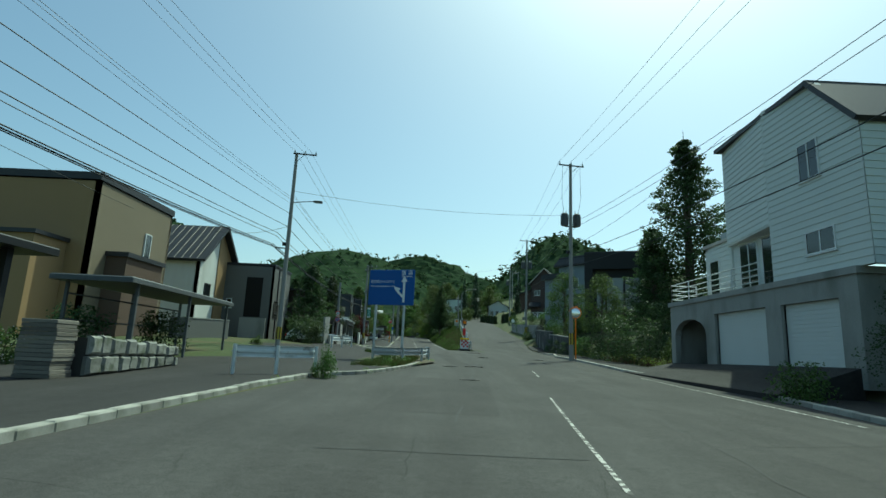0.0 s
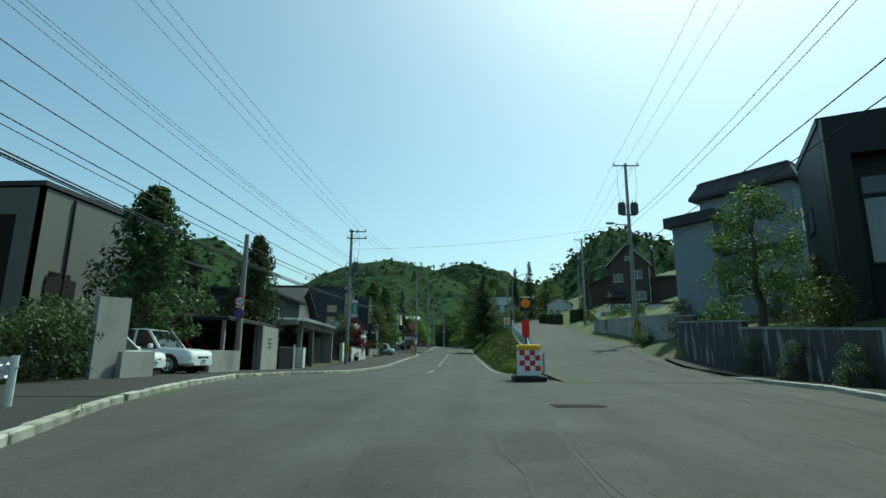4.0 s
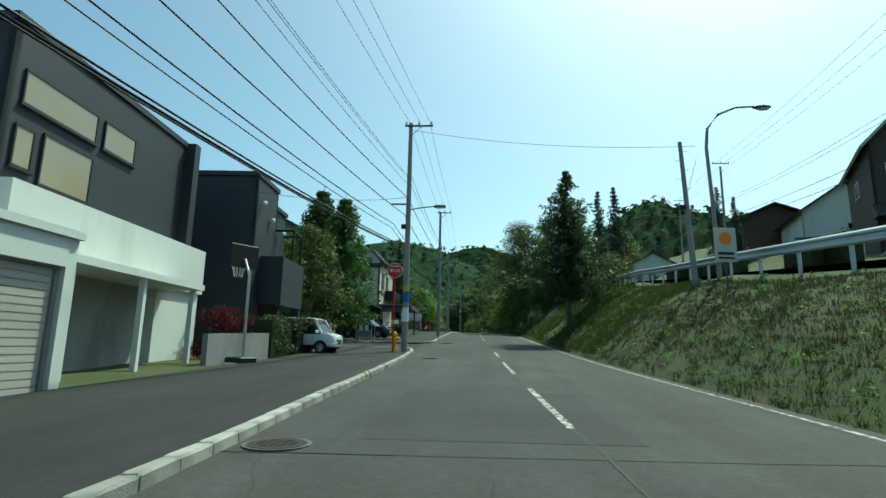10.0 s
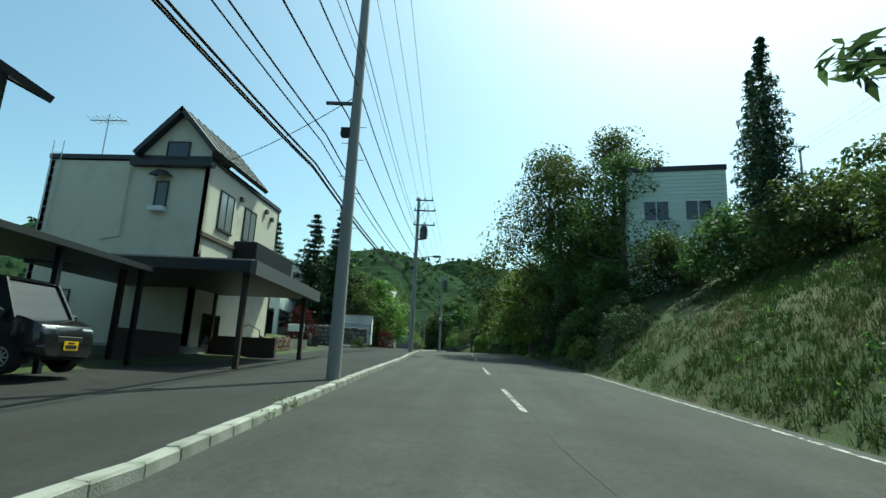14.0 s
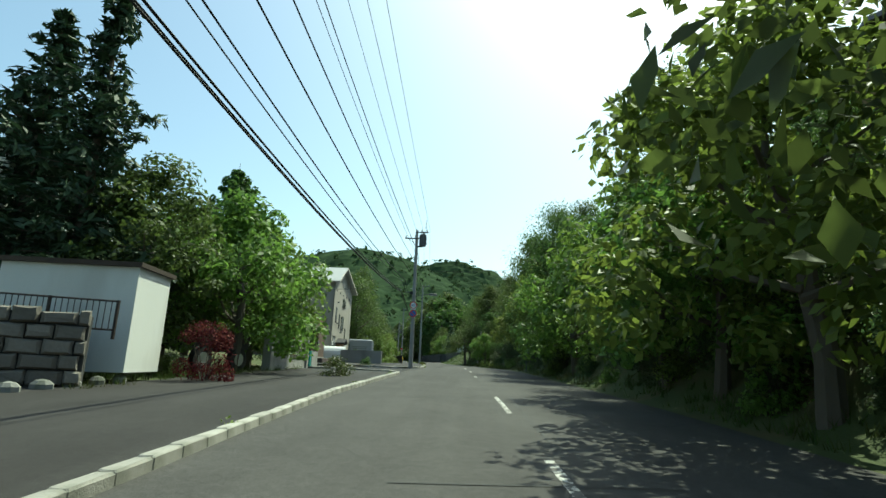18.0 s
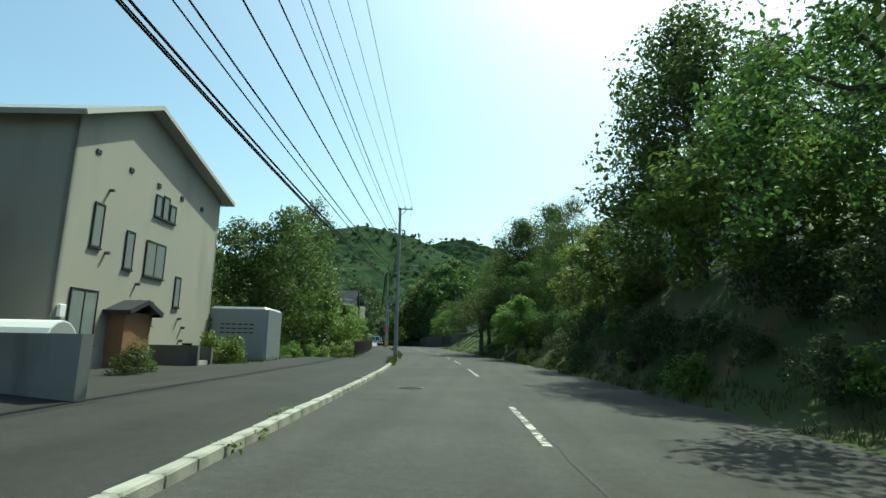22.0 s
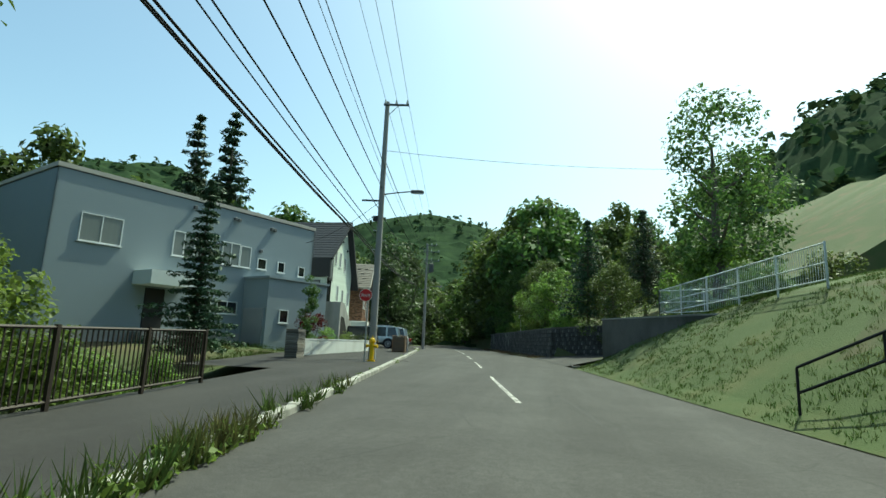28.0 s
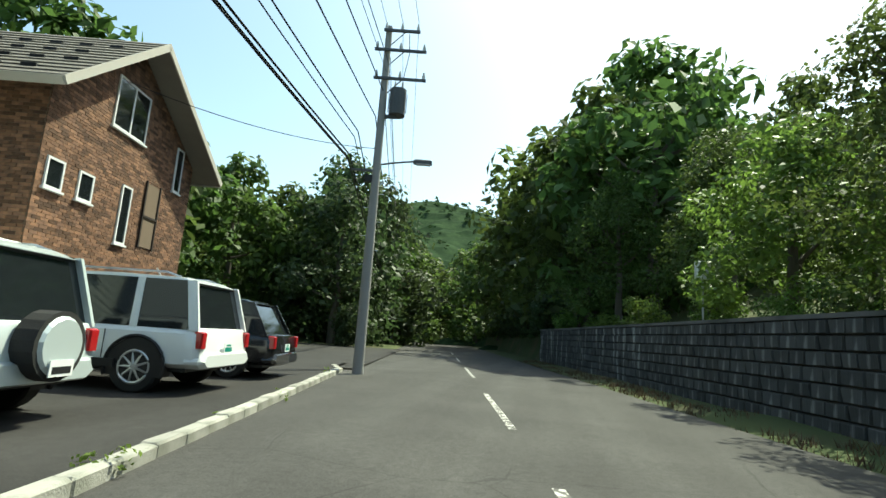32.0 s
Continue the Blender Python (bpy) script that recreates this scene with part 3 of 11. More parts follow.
def conifer(name, label, height, spread, seed, leaf="needle", tiers=24, size=0.3, low=0.08, droop=0.25, ragged=0.25):
    """A conifer with whorls of drooping branches that carry needle sprays."""
    rng = np.random.default_rng(seed)
    t = thing(name, label, "tree")
    g = Geo()
    g.tube([(0, 0, -0.3), (0, 0, height * 0.5), (0, 0, height)], [0.011 * height + 0.05, 0.007 * height + 0.02, 0.01], 8)
    cs, rs = [], []
    for k in range(tiers):
        f = k / (tiers - 1)
        z = height * (low + (0.98 - low) * f)
        reach = (spread * (1 - f) ** 0.85 + 0.12) * rng.uniform(1 - ragged, 1.05)
        for j in range(7 if f < 0.7 else 5):
            a = 2 * math.pi * j / 7 + k * 0.7 + rng.uniform(-0.25, 0.25)
            ln = reach * rng.uniform(1 - ragged, 1.08)
            q = Vector((math.cos(a) * ln, math.sin(a) * ln, z - droop * ln))
            g.tube([(0, 0, z), (q.x * 0.5, q.y * 0.5, z - 0.05 * ln), q], [0.03, 0.02, 0.008], 4)
            m = max(2, int(ln / 0.32))
            for s in range(m):
                w = (s + 0.7) / m
                cs.append((q.x * w, q.y * w, z + (q.z - z) * w * w))
                rs.append(0.13 + 0.12 * ln * (1.1 - w) + 0.06)
    part("trunk", g, M["bark"], t, smooth=True)
    part("crown", leaf_mesh("crown", cs, rs, 13, size, rng, 0.6, 0.2, 0.3), M[leaf], t)
    return t


def shrub(name, label, w, d, h, seed, leaf="leaf", n=26, per=90, size=0.13, flowers=None, stems=True):
    """A bush whose leaves reach the ground, with an uneven top."""
    rng = np.random.default_rng(seed)
    t = thing(name, label, "shrub")
    g = Geo()
    for k in range(5):
        a = 1.3 * k
        g.tube([(0, 0, -0.1), (math.cos(a) * w * 0.22, math.sin(a) * d * 0.22, h * 0.65)], [0.025, 0.01], 4)
    part("stem", g, M["bark"], t)
    cs, rs = [], []
    for k in range(n):
        a, u = rng.uniform(0, 6.283), rng.uniform(0, 1) ** 0.5
        z = rng.uniform(0.12, 0.95)
        k2 = math.sqrt(max(0.05, 1 - (z * 0.92) ** 3))
        cs.append((math.cos(a) * u * w / 2 * k2 * 0.85, math.sin(a) * u * d / 2 * k2 * 0.85, z * h * rng.uniform(0.85, 1.05)))
        rs.append(rng.uniform(0.12, 0.22) * min(w, d, h * 1.3) + 0.08)
    part("crown", leaf_mesh("crown", cs, rs, per, size, rng), M[leaf], t)
    if flowers:
        part("flowers", leaf_mesh("flowers", cs, np.array(rs) * 1.12, max(2, per // 14), size * 0.8, rng, aspect=0.9), M[flowers], t)
    return t


def hedge(name, label, length, width, h, seed, leaf="leaf"):
    """A clipped hedge: a box-shaped mass of leaves round a solid box in the dark leaf colour."""
    rng = np.random.default_rng(seed)
    t = thing(name, label, "hedge")
    n = int(length * width * h * 9) + 12
    cs = np.stack([rng.uniform(-length / 2 + 0.12, length / 2 - 0.12, n), rng.uniform(-width / 2 + 0.12, width / 2 - 0.12, n), rng.uniform(0.1, h - 0.14, n)], 1)
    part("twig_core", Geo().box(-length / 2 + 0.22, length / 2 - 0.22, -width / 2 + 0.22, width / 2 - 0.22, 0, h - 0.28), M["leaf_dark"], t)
    part("leaves", leaf_mesh("leaves", cs, np.full(n, 0.26), 60, 0.1, rng), M[leaf], t)
    return t


def place(ob, x, y, z, s=1.0, rz=0.0, sz=None):
    """A copy of a plant, turned and scaled."""
    return copy_thing(ob, pose(x, y, z, 0, 0, rz) @ Matrix.Diagonal((s, s, sz or s, 1)))


def tuft_mesh(name, pts, rng, h=0.25, per=9, spread=0.12, w=0.018):
    """Blades of grass round each of the given places."""
    pts = np.asarray(pts, float)
    k = np.repeat(np.arange(len(pts)), per)
    n = len(k)
    a = rng.uniform(0, 6.283, n)
    r = spread * rng.uniform(0, 1, n)
    base = pts[k] + np.stack([np.cos(a) * r, np.sin(a) * r, np.full(n, -0.02)], 1)
    lean = rng.normal(size=(n, 2)) * 0.35
    hh = h * rng.uniform(0.45, 1.25, n)
    tip = base + np.stack([lean[:, 0] * hh, lean[:, 1] * hh, hh], 1)
    side = np.stack([-np.sin(a * 3), np.cos(a * 3), np.zeros(n)], 1) * w
    v = np.stack([base - side, base + side, tip], 1).reshape(-1, 3)
    me = bpy.data.meshes.new(name)
    me.vertices.add(3 * n)
    me.vertices.foreach_set("co", v.ravel())
    me.loops.add(3 * n)
    me.loops.foreach_set("vertex_index", np.arange(3 * n))
    me.polygons.add(n)
    me.polygons.foreach_set("loop_start", np.arange(n) * 3)
    me.update(calc_edges=True)
    return me


# ---- street furniture ----
def arm_insulators(g, x0, x1, y, z, n=3):
    for k in range(n):
        x = x0 + (x1 - x0) * k / max(1, n - 1)
        g.cyl((x, y, z), (x, y, z + 0.1), 0.05, 0.06, 6)
        g.cyl((x, y, z + 0.1), (x, y, z + 0.22), 0.045, 0.03, 6)


def pole(label, x, y, z, h=12.0, arms=((11.8, 0.9, 0),), trans=0, lamp=None, band=True, lean=(0, 0), side=1, trans_z=8.4, rz=0.0, r=0.17, plates=0, low_arm=None):
    """A tapered concrete pole. arms: height, reach and shift; lamp: height; trans: how many transformers."""
    t = thing("utility_pole", label, "utility pole", x, y, z, rz, "utility poles along the road")
    part("shaft", Geo().cyl((0, 0, -0.4), (lean[0], lean[1], h), r, r * 0.62, 12), M["pole"], t, smooth=True)
    for az, reach, shift in arms:
        k = az / h
        cx, cy = lean[0] * k, lean[1] * k
        g = Geo()
        g.box(cx - reach + shift, cx + reach + shift, cy - 0.19, cy - 0.11, az - 0.04, az + 0.04)
        g.cyl((cx, cy, az - 0.55), (cx + 0.6 * (1 if shift >= 0 else -1), cy - 0.15, az), 0.018, None, 5)
        arm = part("crossarm", g, M["gray_box"], t)
        for k in range(3):
            ins = Geo()
            ix = cx + shift + (reach - 0.08) * (k - 1)
            arm_insulators(ins, ix, ix, cy - 0.15, az + 0.04, 1)
            part("insulator", ins, M["porcelain"], arm)
    for k in range(trans):
        s = (-1, 1)[k % 2] if trans > 1 else side
        kx, ky = lean[0] * trans_z / h, lean[1] * trans_z / h
        g = Geo()
        g.cyl((kx + s * 0.48, ky, trans_z - 0.5), (kx + s * 0.48, ky, trans_z + 0.38), 0.27, 0.27, 14)
        g.cyl((kx + s * 0.48, ky, trans_z + 0.38), (kx + s * 0.48, ky, trans_z + 0.46), 0.24, 0.1, 14)
        tr = part("transformer", g, M["gray_box"], t, smooth=False)
        for q in range(10):
            a = 2 * math.pi * q / 10
            part("fin", Geo().box(kx + s * 0.48 + 0.29 * math.cos(a) - 0.012, kx + s * 0.48 + 0.29 * math.cos(a) + 0.012, ky + 0.29 * math.sin(a) - 0.012, ky + 0.29 * math.sin(a) + 0.012, trans_z - 0.4, trans_z + 0.25), M["gray_box"], tr)
        for q in (-0.12, 0.12):
            part("bushing", Geo().cyl((kx + s * 0.48 + q, ky, trans_z + 0.44), (kx + s * 0.48 + q, ky, trans_z + 0.68), 0.045, 0.025, 6), M["porcelain"], tr)
        part("bracket", Geo().box(min(kx, kx + s * 0.48), max(kx, kx + s * 0.48), ky - 0.05, ky + 0.05, trans_z - 0.6, trans_z - 0.5), M["gray_box"], tr)
        lead = Geo().tube([(kx + s * 0.6, ky - 0.1, trans_z + 0.66), (kx + s * 0.75, ky - 0.15, trans_z + 1.6), (kx + s * 0.7, ky - 0.15, h - 0.3)], 0.012, 4)
        part("lead_wire", lead, M["cable"], tr)
    if lamp:
        lz, ln = lamp
        kx, ky = lean[0] * lz / h, lean[1] * lz / h
        g = Geo().tube([(kx, ky, lz), (kx + ln * 0.5, ky, lz + 0.12), (kx + ln, ky, lz + 0.2)], 0.03, 6)
        a = part("lamp_arm", g, M["gray_box"], t)
        part("lamp_head", Geo().cbox(kx + ln - 0.05, kx + ln + 0.55, ky - 0.1, ky + 0.1, lz + 0.13, lz + 0.27, 0.04), M["gray_box"], a)
        part("lamp_glass", Geo().box(kx + ln + 0.05, kx + ln + 0.5, ky - 0.08, ky + 0.08, lz + 0.1, lz + 0.128), M["head"], a)
    if low_arm:
        lz, ln = low_arm
        kx, ky = lean[0] * lz / h, lean[1] * lz / h
        part("cable_arm", Geo().box(min(kx, kx + ln), max(kx, kx + ln), ky - 0.06, ky + 0.02, lz - 0.035, lz + 0.035), M["gray_box"], t)
    for k in range(8):
        zz = 3.2 + k * 0.45
        s = 1 if k % 2 else -1
        part("step_bolt", Geo().cyl((lean[0] * zz / h, lean[1] * zz / h, zz), (lean[0] * zz / h + s * 0.3, lean[1] * zz / h, zz), 0.011, None, 4), M["steel"], t)
    c = Geo().box(lean[0] * 0.5 - 0.34, lean[0] * 0.5 - 0.1, -0.1, 0.1, h * 0.52, h * 0.52 + 0.22)
    part("cable_closure", c, M["black"], t)
    if band:
        b = part("warning_band", Geo().cyl((0, 0, 0.95), (0, 0, 1.75), r + 0.012, r + 0.01, 12), M["plate_yb"], t, "black and yellow warning band")
        g = Geo()
        for q in range(6):
            a = math.pi / 3 * q
            g.box(-0.035, 0.035, -0.004, 0.008, 0.95, 1.75, pose((r + 0.012) * math.cos(a), (r + 0.012) * math.sin(a), 0, 0, 0, math.degrees(a) - 90))
        part("stripes", g, M["black"], b)
    return t


def sag(p, q, drop, n=14):
    p, q = Vector(p), Vector(q)
    return [p.lerp(q, k / n) - Vector((0, 0, 4 * drop * (k / n) * (1 - k / n))) for k in range(n + 1)]


def cables(label, spans, group="overhead cables"):
    """One run of overhead lines. spans: start, end, sag, radius and material of each wire."""
    t = thing("overhead_cables", label, "cable", group=group)
    for p, q, drop, r, m in spans:
        part("wire", Geo().tube(sag(p, q, drop), r, 5), M[m], t)
    return t


def guardrail(label, pts, top=0.72, step=2.0, two=False, mat_="steel_white"):
    """A W-beam rail on round posts along the given ground points."""
    t = thing("guardrail", label, "guardrail")
    pts = [Vector(p) for p in pts]
    dist = [0.0]
    for a, b in zip(pts, pts[1:]):
        dist.append(dist[-1] + (b - a).length)

    def where(s):
        for k in range(len(pts) - 1):
            if s <= dist[k + 1] or k == len(pts) - 2:
                return pts[k].lerp(pts[k + 1], (s - dist[k]) / max(1e-6, dist[k + 1] - dist[k]))

    prof = [(-0.175, 0.0), (-0.13, 0.05), (-0.075, 0.05), (-0.03, 0.0), (0.03, 0.0), (0.075, 0.05), (0.13, 0.05), (0.175, 0.0)]
    n = max(2, int(dist[-1] / 1.0))
    rings = []
    for k in range(n + 1):
        s = dist[-1] * k / n
        p = where(s)
        w = (where(min(s + 0.2, dist[-1])) - where(max(s - 0.2, 0))).normalized()
        side = Vector((-w.y, w.x, 0)).normalized()
        c = p + Vector((0, 0, top - 0.175))
        rings.append([c + side * (0.06 + o) + Vector((0, 0, z)) for z, o in prof] + [c + side * (0.05 + o) + Vector((0, 0, z)) for z, o in reversed(prof)])
    part("beam", Geo().loft(rings), M[mat_], t)
    m = max(1, round(dist[-1] / step))
    for k in range(m + 1):
        p = where(dist[-1] * k / m)
        post = part("post", Geo().cyl(p - Vector((0, 0, 0.3)), p + Vector((0, 0, top + 0.02)), 0.06, None, 8), M[mat_], t)
        part("bolt", Geo().cyl(p + Vector((-0.1, 0, top - 0.18)), p + Vector((0.1, 0, top - 0.18)), 0.015, None, 5), M["steel"], post)
    return t


def railing(label, pts, h=1.1, step=2.0, bars=0.12, material="iron", name="railing", rails=(0.1, 1.06), post_r=0.03, bar_r=0.009):
    """A fence of posts, rails and upright bars along ground points; the bars of one bay are one part."""
    t = thing(name, label, "fence")
    for a, b in zip(pts, pts[1:]):
        a, b = Vector(a), Vector(b)
        n = max(1, round((b - a).length / step))
        for k in range(n):
            p, q = a.lerp(b, k / n), a.lerp(b, (k + 1) / n)
            part("post", Geo().box(p.x - post_r, p.x + post_r, p.y - post_r, p.y + post_r, p.z - 0.15, p.z + h), M[material], t)
            for z in rails:
                g = Geo().tube([p + Vector((0, 0, z * h / 1.1)), q + Vector((0, 0, z * h / 1.1))], 0.024, 4)
                part("rail", g, M[material], t)
            if bars:
                g = Geo()
                m = max(2, int((q - p).length / bars))
                for j in range(1, m):
                    c = p.lerp(q, j / m)
                    g.box(c.x - bar_r, c.x + bar_r, c.y - bar_r, c.y + bar_r, c.z + rails[0] * h / 1.1, c.z + rails[-1] * h / 1.1)
                part("bar_panel", g, M[material], t, kind="stuff")
        part("post", Geo().box(b.x - post_r, b.x + post_r, b.y - post_r, b.y + post_r, b.z - 0.15, b.z + h), M[material], t)
    return t


def hydrant(x, y, z):
    t = thing("fire_hydrant", "yellow above-ground fire hydrant beside a pole", "hydrant", x, y, z, 0, "fire hydrants")
    part("barrel", Geo().cyl((0, 0, -0.1), (0, 0, 0.06), 0.16, 0.16, 12).cyl((0, 0, 0.06), (0, 0, 0.78), 0.095, 0.09, 12), M["yellow"], t, smooth=False)
    part("bonnet", Geo().cyl((0, 0, 0.78), (0, 0, 0.84), 0.14, 0.14, 12).ball((0, 0, 0.84), (0.12, 0.12, 0.13), 12, 6), M["yellow"], t)
    for s in (-1, 1):
        part("outlet", Geo().cyl((0, 0, 0.62), (s * 0.2, -0.03, 0.62), 0.06, 0.06, 10).cyl((s * 0.2, -0.03, 0.62), (s * 0.25, -0.04, 0.62), 0.075, 0.07, 8), M["yellow"], t)
    part("nut", Geo().cyl((0, 0, 0.96), (0, 0, 1.04), 0.03, 0.03, 5), M["yellow"], t)
    return t


def text_mesh(body, size, width=None):
    """Letters in the built-in font, as a mesh, in the plane of x and y, centred."""
    cu = bpy.data.curves.new("letters", "FONT")
    cu.body, cu.size, cu.align_x, cu.align_y, cu.extrude, cu.resolution_u = body, size, "CENTER", "CENTER", 0.004, 2
    ob = bpy.data.objects.new("letters", cu)
    me = ob.to_mesh().copy()
    ob.to_mesh_clear()
    bpy.data.objects.remove(ob)
    if width:
        xs = np.empty(len(me.vertices) * 3)
        me.vertices.foreach_get("co", xs)
        xs = xs.reshape(-1, 3)
        if len(xs):
            k = width / max(1e-6, np.ptp(xs[:, 0]))
            xs[:, 0] *= k
            me.vertices.foreach_set("co", xs.ravel())
    me.materials.clear()
    return me

# ---- houses ----
FACES = {"S": (0, 0, 0), "E": (1, 0, 90), "N": (1, 1, 180), "W": (0, 1, 270)}


def face_matrix(face, w, d):
    """The plane of a wall: u along it from its left end as seen from outside, z up, the third axis outwards."""
    fx, fy, a = FACES[face]
    return pose(fx * w, fy * d, 0, 0, 0, a) @ pose(0, 0, 0, 90, 0, 0)


def window(parent, m, u, z, ww, hh, frame="white_frame", pane="glass", split=1, sill=True, name="window", across=False, fw=0.05):
    """A framed window on a wall: frame, panes with a reveal, and a sill."""
    g = Geo()
    for a, b, c, d in ((u, u + fw, z, z + hh), (u + ww - fw, u + ww, z, z + hh), (u + fw, u + ww - fw, z, z + fw), (u + fw, u + ww - fw, z + hh - fw, z + hh)):
        g.box(a, b, c, d, -0.02, 0.055, m)
    for k in range(1, split):
        if across:
            c = z + hh * k / split
            g.box(u + fw, u + ww - fw, c - fw / 2, c + fw / 2, -0.02, 0.05, m)
        else:
            c = u + ww * k / split
            g.box(c - fw / 2, c + fw / 2, z + fw, z + hh - fw, -0.02, 0.05, m)
    wd = part(name, g, M[frame], parent)
    for k in range(split):
        if across:
            p = Geo().box(u + fw, u + ww - fw, z + hh * k / split + fw * 0.6, z + hh * (k + 1) / split - fw * 0.6, -0.01, 0.034, m)
        else:
            p = Geo().box(u + ww * k / split + fw * 0.6, u + ww * (k + 1) / split - fw * 0.6, z + fw, z + hh - fw, -0.01, 0.034, m)
        part("pane", p, M[pane], wd)
    if sill:
        part("sill", Geo().box(u - 0.05, u + ww + 0.05, z - 0.05, z, -0.02, 0.09, m), M[frame], wd)
    return wd


def clip_u(poly, z):
    """The span of a convex polygon in (u, z) at a height."""
    us = []
    for (a, za), (b, zb) in zip(poly, poly[1:] + poly[:1]):
        if (za - z) * (zb - z) <= 0 and za != zb:
            us.append(a + (b - a) * (z - za) / (zb - za))
    return (min(us), max(us)) if len(us) > 1 else None


def wall(parent, m, poly, material, board=0.0, name="wall", t=0.18, upright=False):
    """A wall of the given outline. board: the height of its lapped boards or, upright, the width of its ribs."""
    w = part(name, Geo().slab(poly, m @ pose(0, 0, -t), t), M[material], parent)
    if board:
        zs = [p[1] for p in poly]
        us = [p[0] for p in poly]
        g = Geo()
        if upright:
            u = min(us)
            while u < max(us) - 0.02:
                g.box(u, u + board * 0.86, min(zs), min(max(zs), max(zs)), 0.001, 0.014, m)
                u += board
        else:
            z = min(zs)
            while z < max(zs) - 0.03:
                z2 = min(z + board, max(zs) - 0.005)
                a, b = clip_u(poly, z + 0.004), clip_u(poly, z2 - 0.002)
                if a and b:
                    q = [m @ Vector(p) for p in ((a[0], z, 0.026), (a[1], z, 0.026), (b[1], z2, 0.004), (b[0], z2, 0.004), (a[0], z, 0.001), (a[1], z, 0.001))]
                    g.add(q, [(0, 1, 2, 3), (4, 5, 1, 0)])
                z = z2
        part("siding" if not upright else "rib_layer", g, M[material], w, kind="stuff")
    return w


def slope_roof(parent, m, outline, thick, material, name="roof", ribs=0.0, fascia="fascia", fw=0.16, shingles=0.0):
    """A roof plane from four corners (eave left, eave right, ridge right, ridge left), with a border board and ribs or courses."""
    a, b, c, d = (Vector(p) for p in outline)
    n = (b - a).cross(d - a).normalized()
    if n.z < 0:
        n = -n
    lo = [p - n * thick for p in (a, b, c, d)]
    r = part(name, Geo().add([a, b, c, d, *lo], [(0, 1, 2, 3), (7, 6, 5, 4), (0, 4, 5, 1), (1, 5, 6, 2), (2, 6, 7, 3), (3, 7, 4, 0)]), M[material], parent)
    g = Geo()
    if ribs:
        k = max(2, int((b - a).length / ribs))
        for j in range(1, k):
            p, q = a.lerp(b, j / k), d.lerp(c, j / k)
            g.tube([p + n * 0.015, q + n * 0.015], 0.022, 4)
    if shingles:
        k = max(2, int((d - a).length / shingles))
        for j in range(k):
            p0, p1 = a.lerp(d, j / k), b.lerp(c, j / k)
            q0, q1 = a.lerp(d, (j + 1) / k), b.lerp(c, (j + 1) / k)
            g.add([p0 + n * 0.035, p1 + n * 0.035, q1 + n * 0.006, q0 + n * 0.006, p0, p1], [(0, 1, 2, 3), (4, 5, 1, 0)])
    if g.v:
        part("shingle_layer" if shingles else "rib_layer", g, M[material], r, kind="stuff")
    f = Geo()
    for p, q in ((a, b), (b, c), (d, a)):
        w = (q - p).normalized()
        o = w.cross(n)
        if o.dot((p + q) / 2 - (a + c) / 2) < 0:
            o = -o
        f.add([p + n * 0.02, q + n * 0.02, q + n * 0.02 + o * 0.035, p + n * 0.02 + o * 0.035, p - n * fw, q - n * fw, q - n * fw + o * 0.035, p - n * fw + o * 0.035], [(0, 1, 2, 3), (7, 6, 5, 4), (3, 2, 6, 7), (0, 4, 5, 1), (0, 3, 7, 4), (1, 5, 6, 2)])
    part("fascia", f, M[fascia], r)
    return r


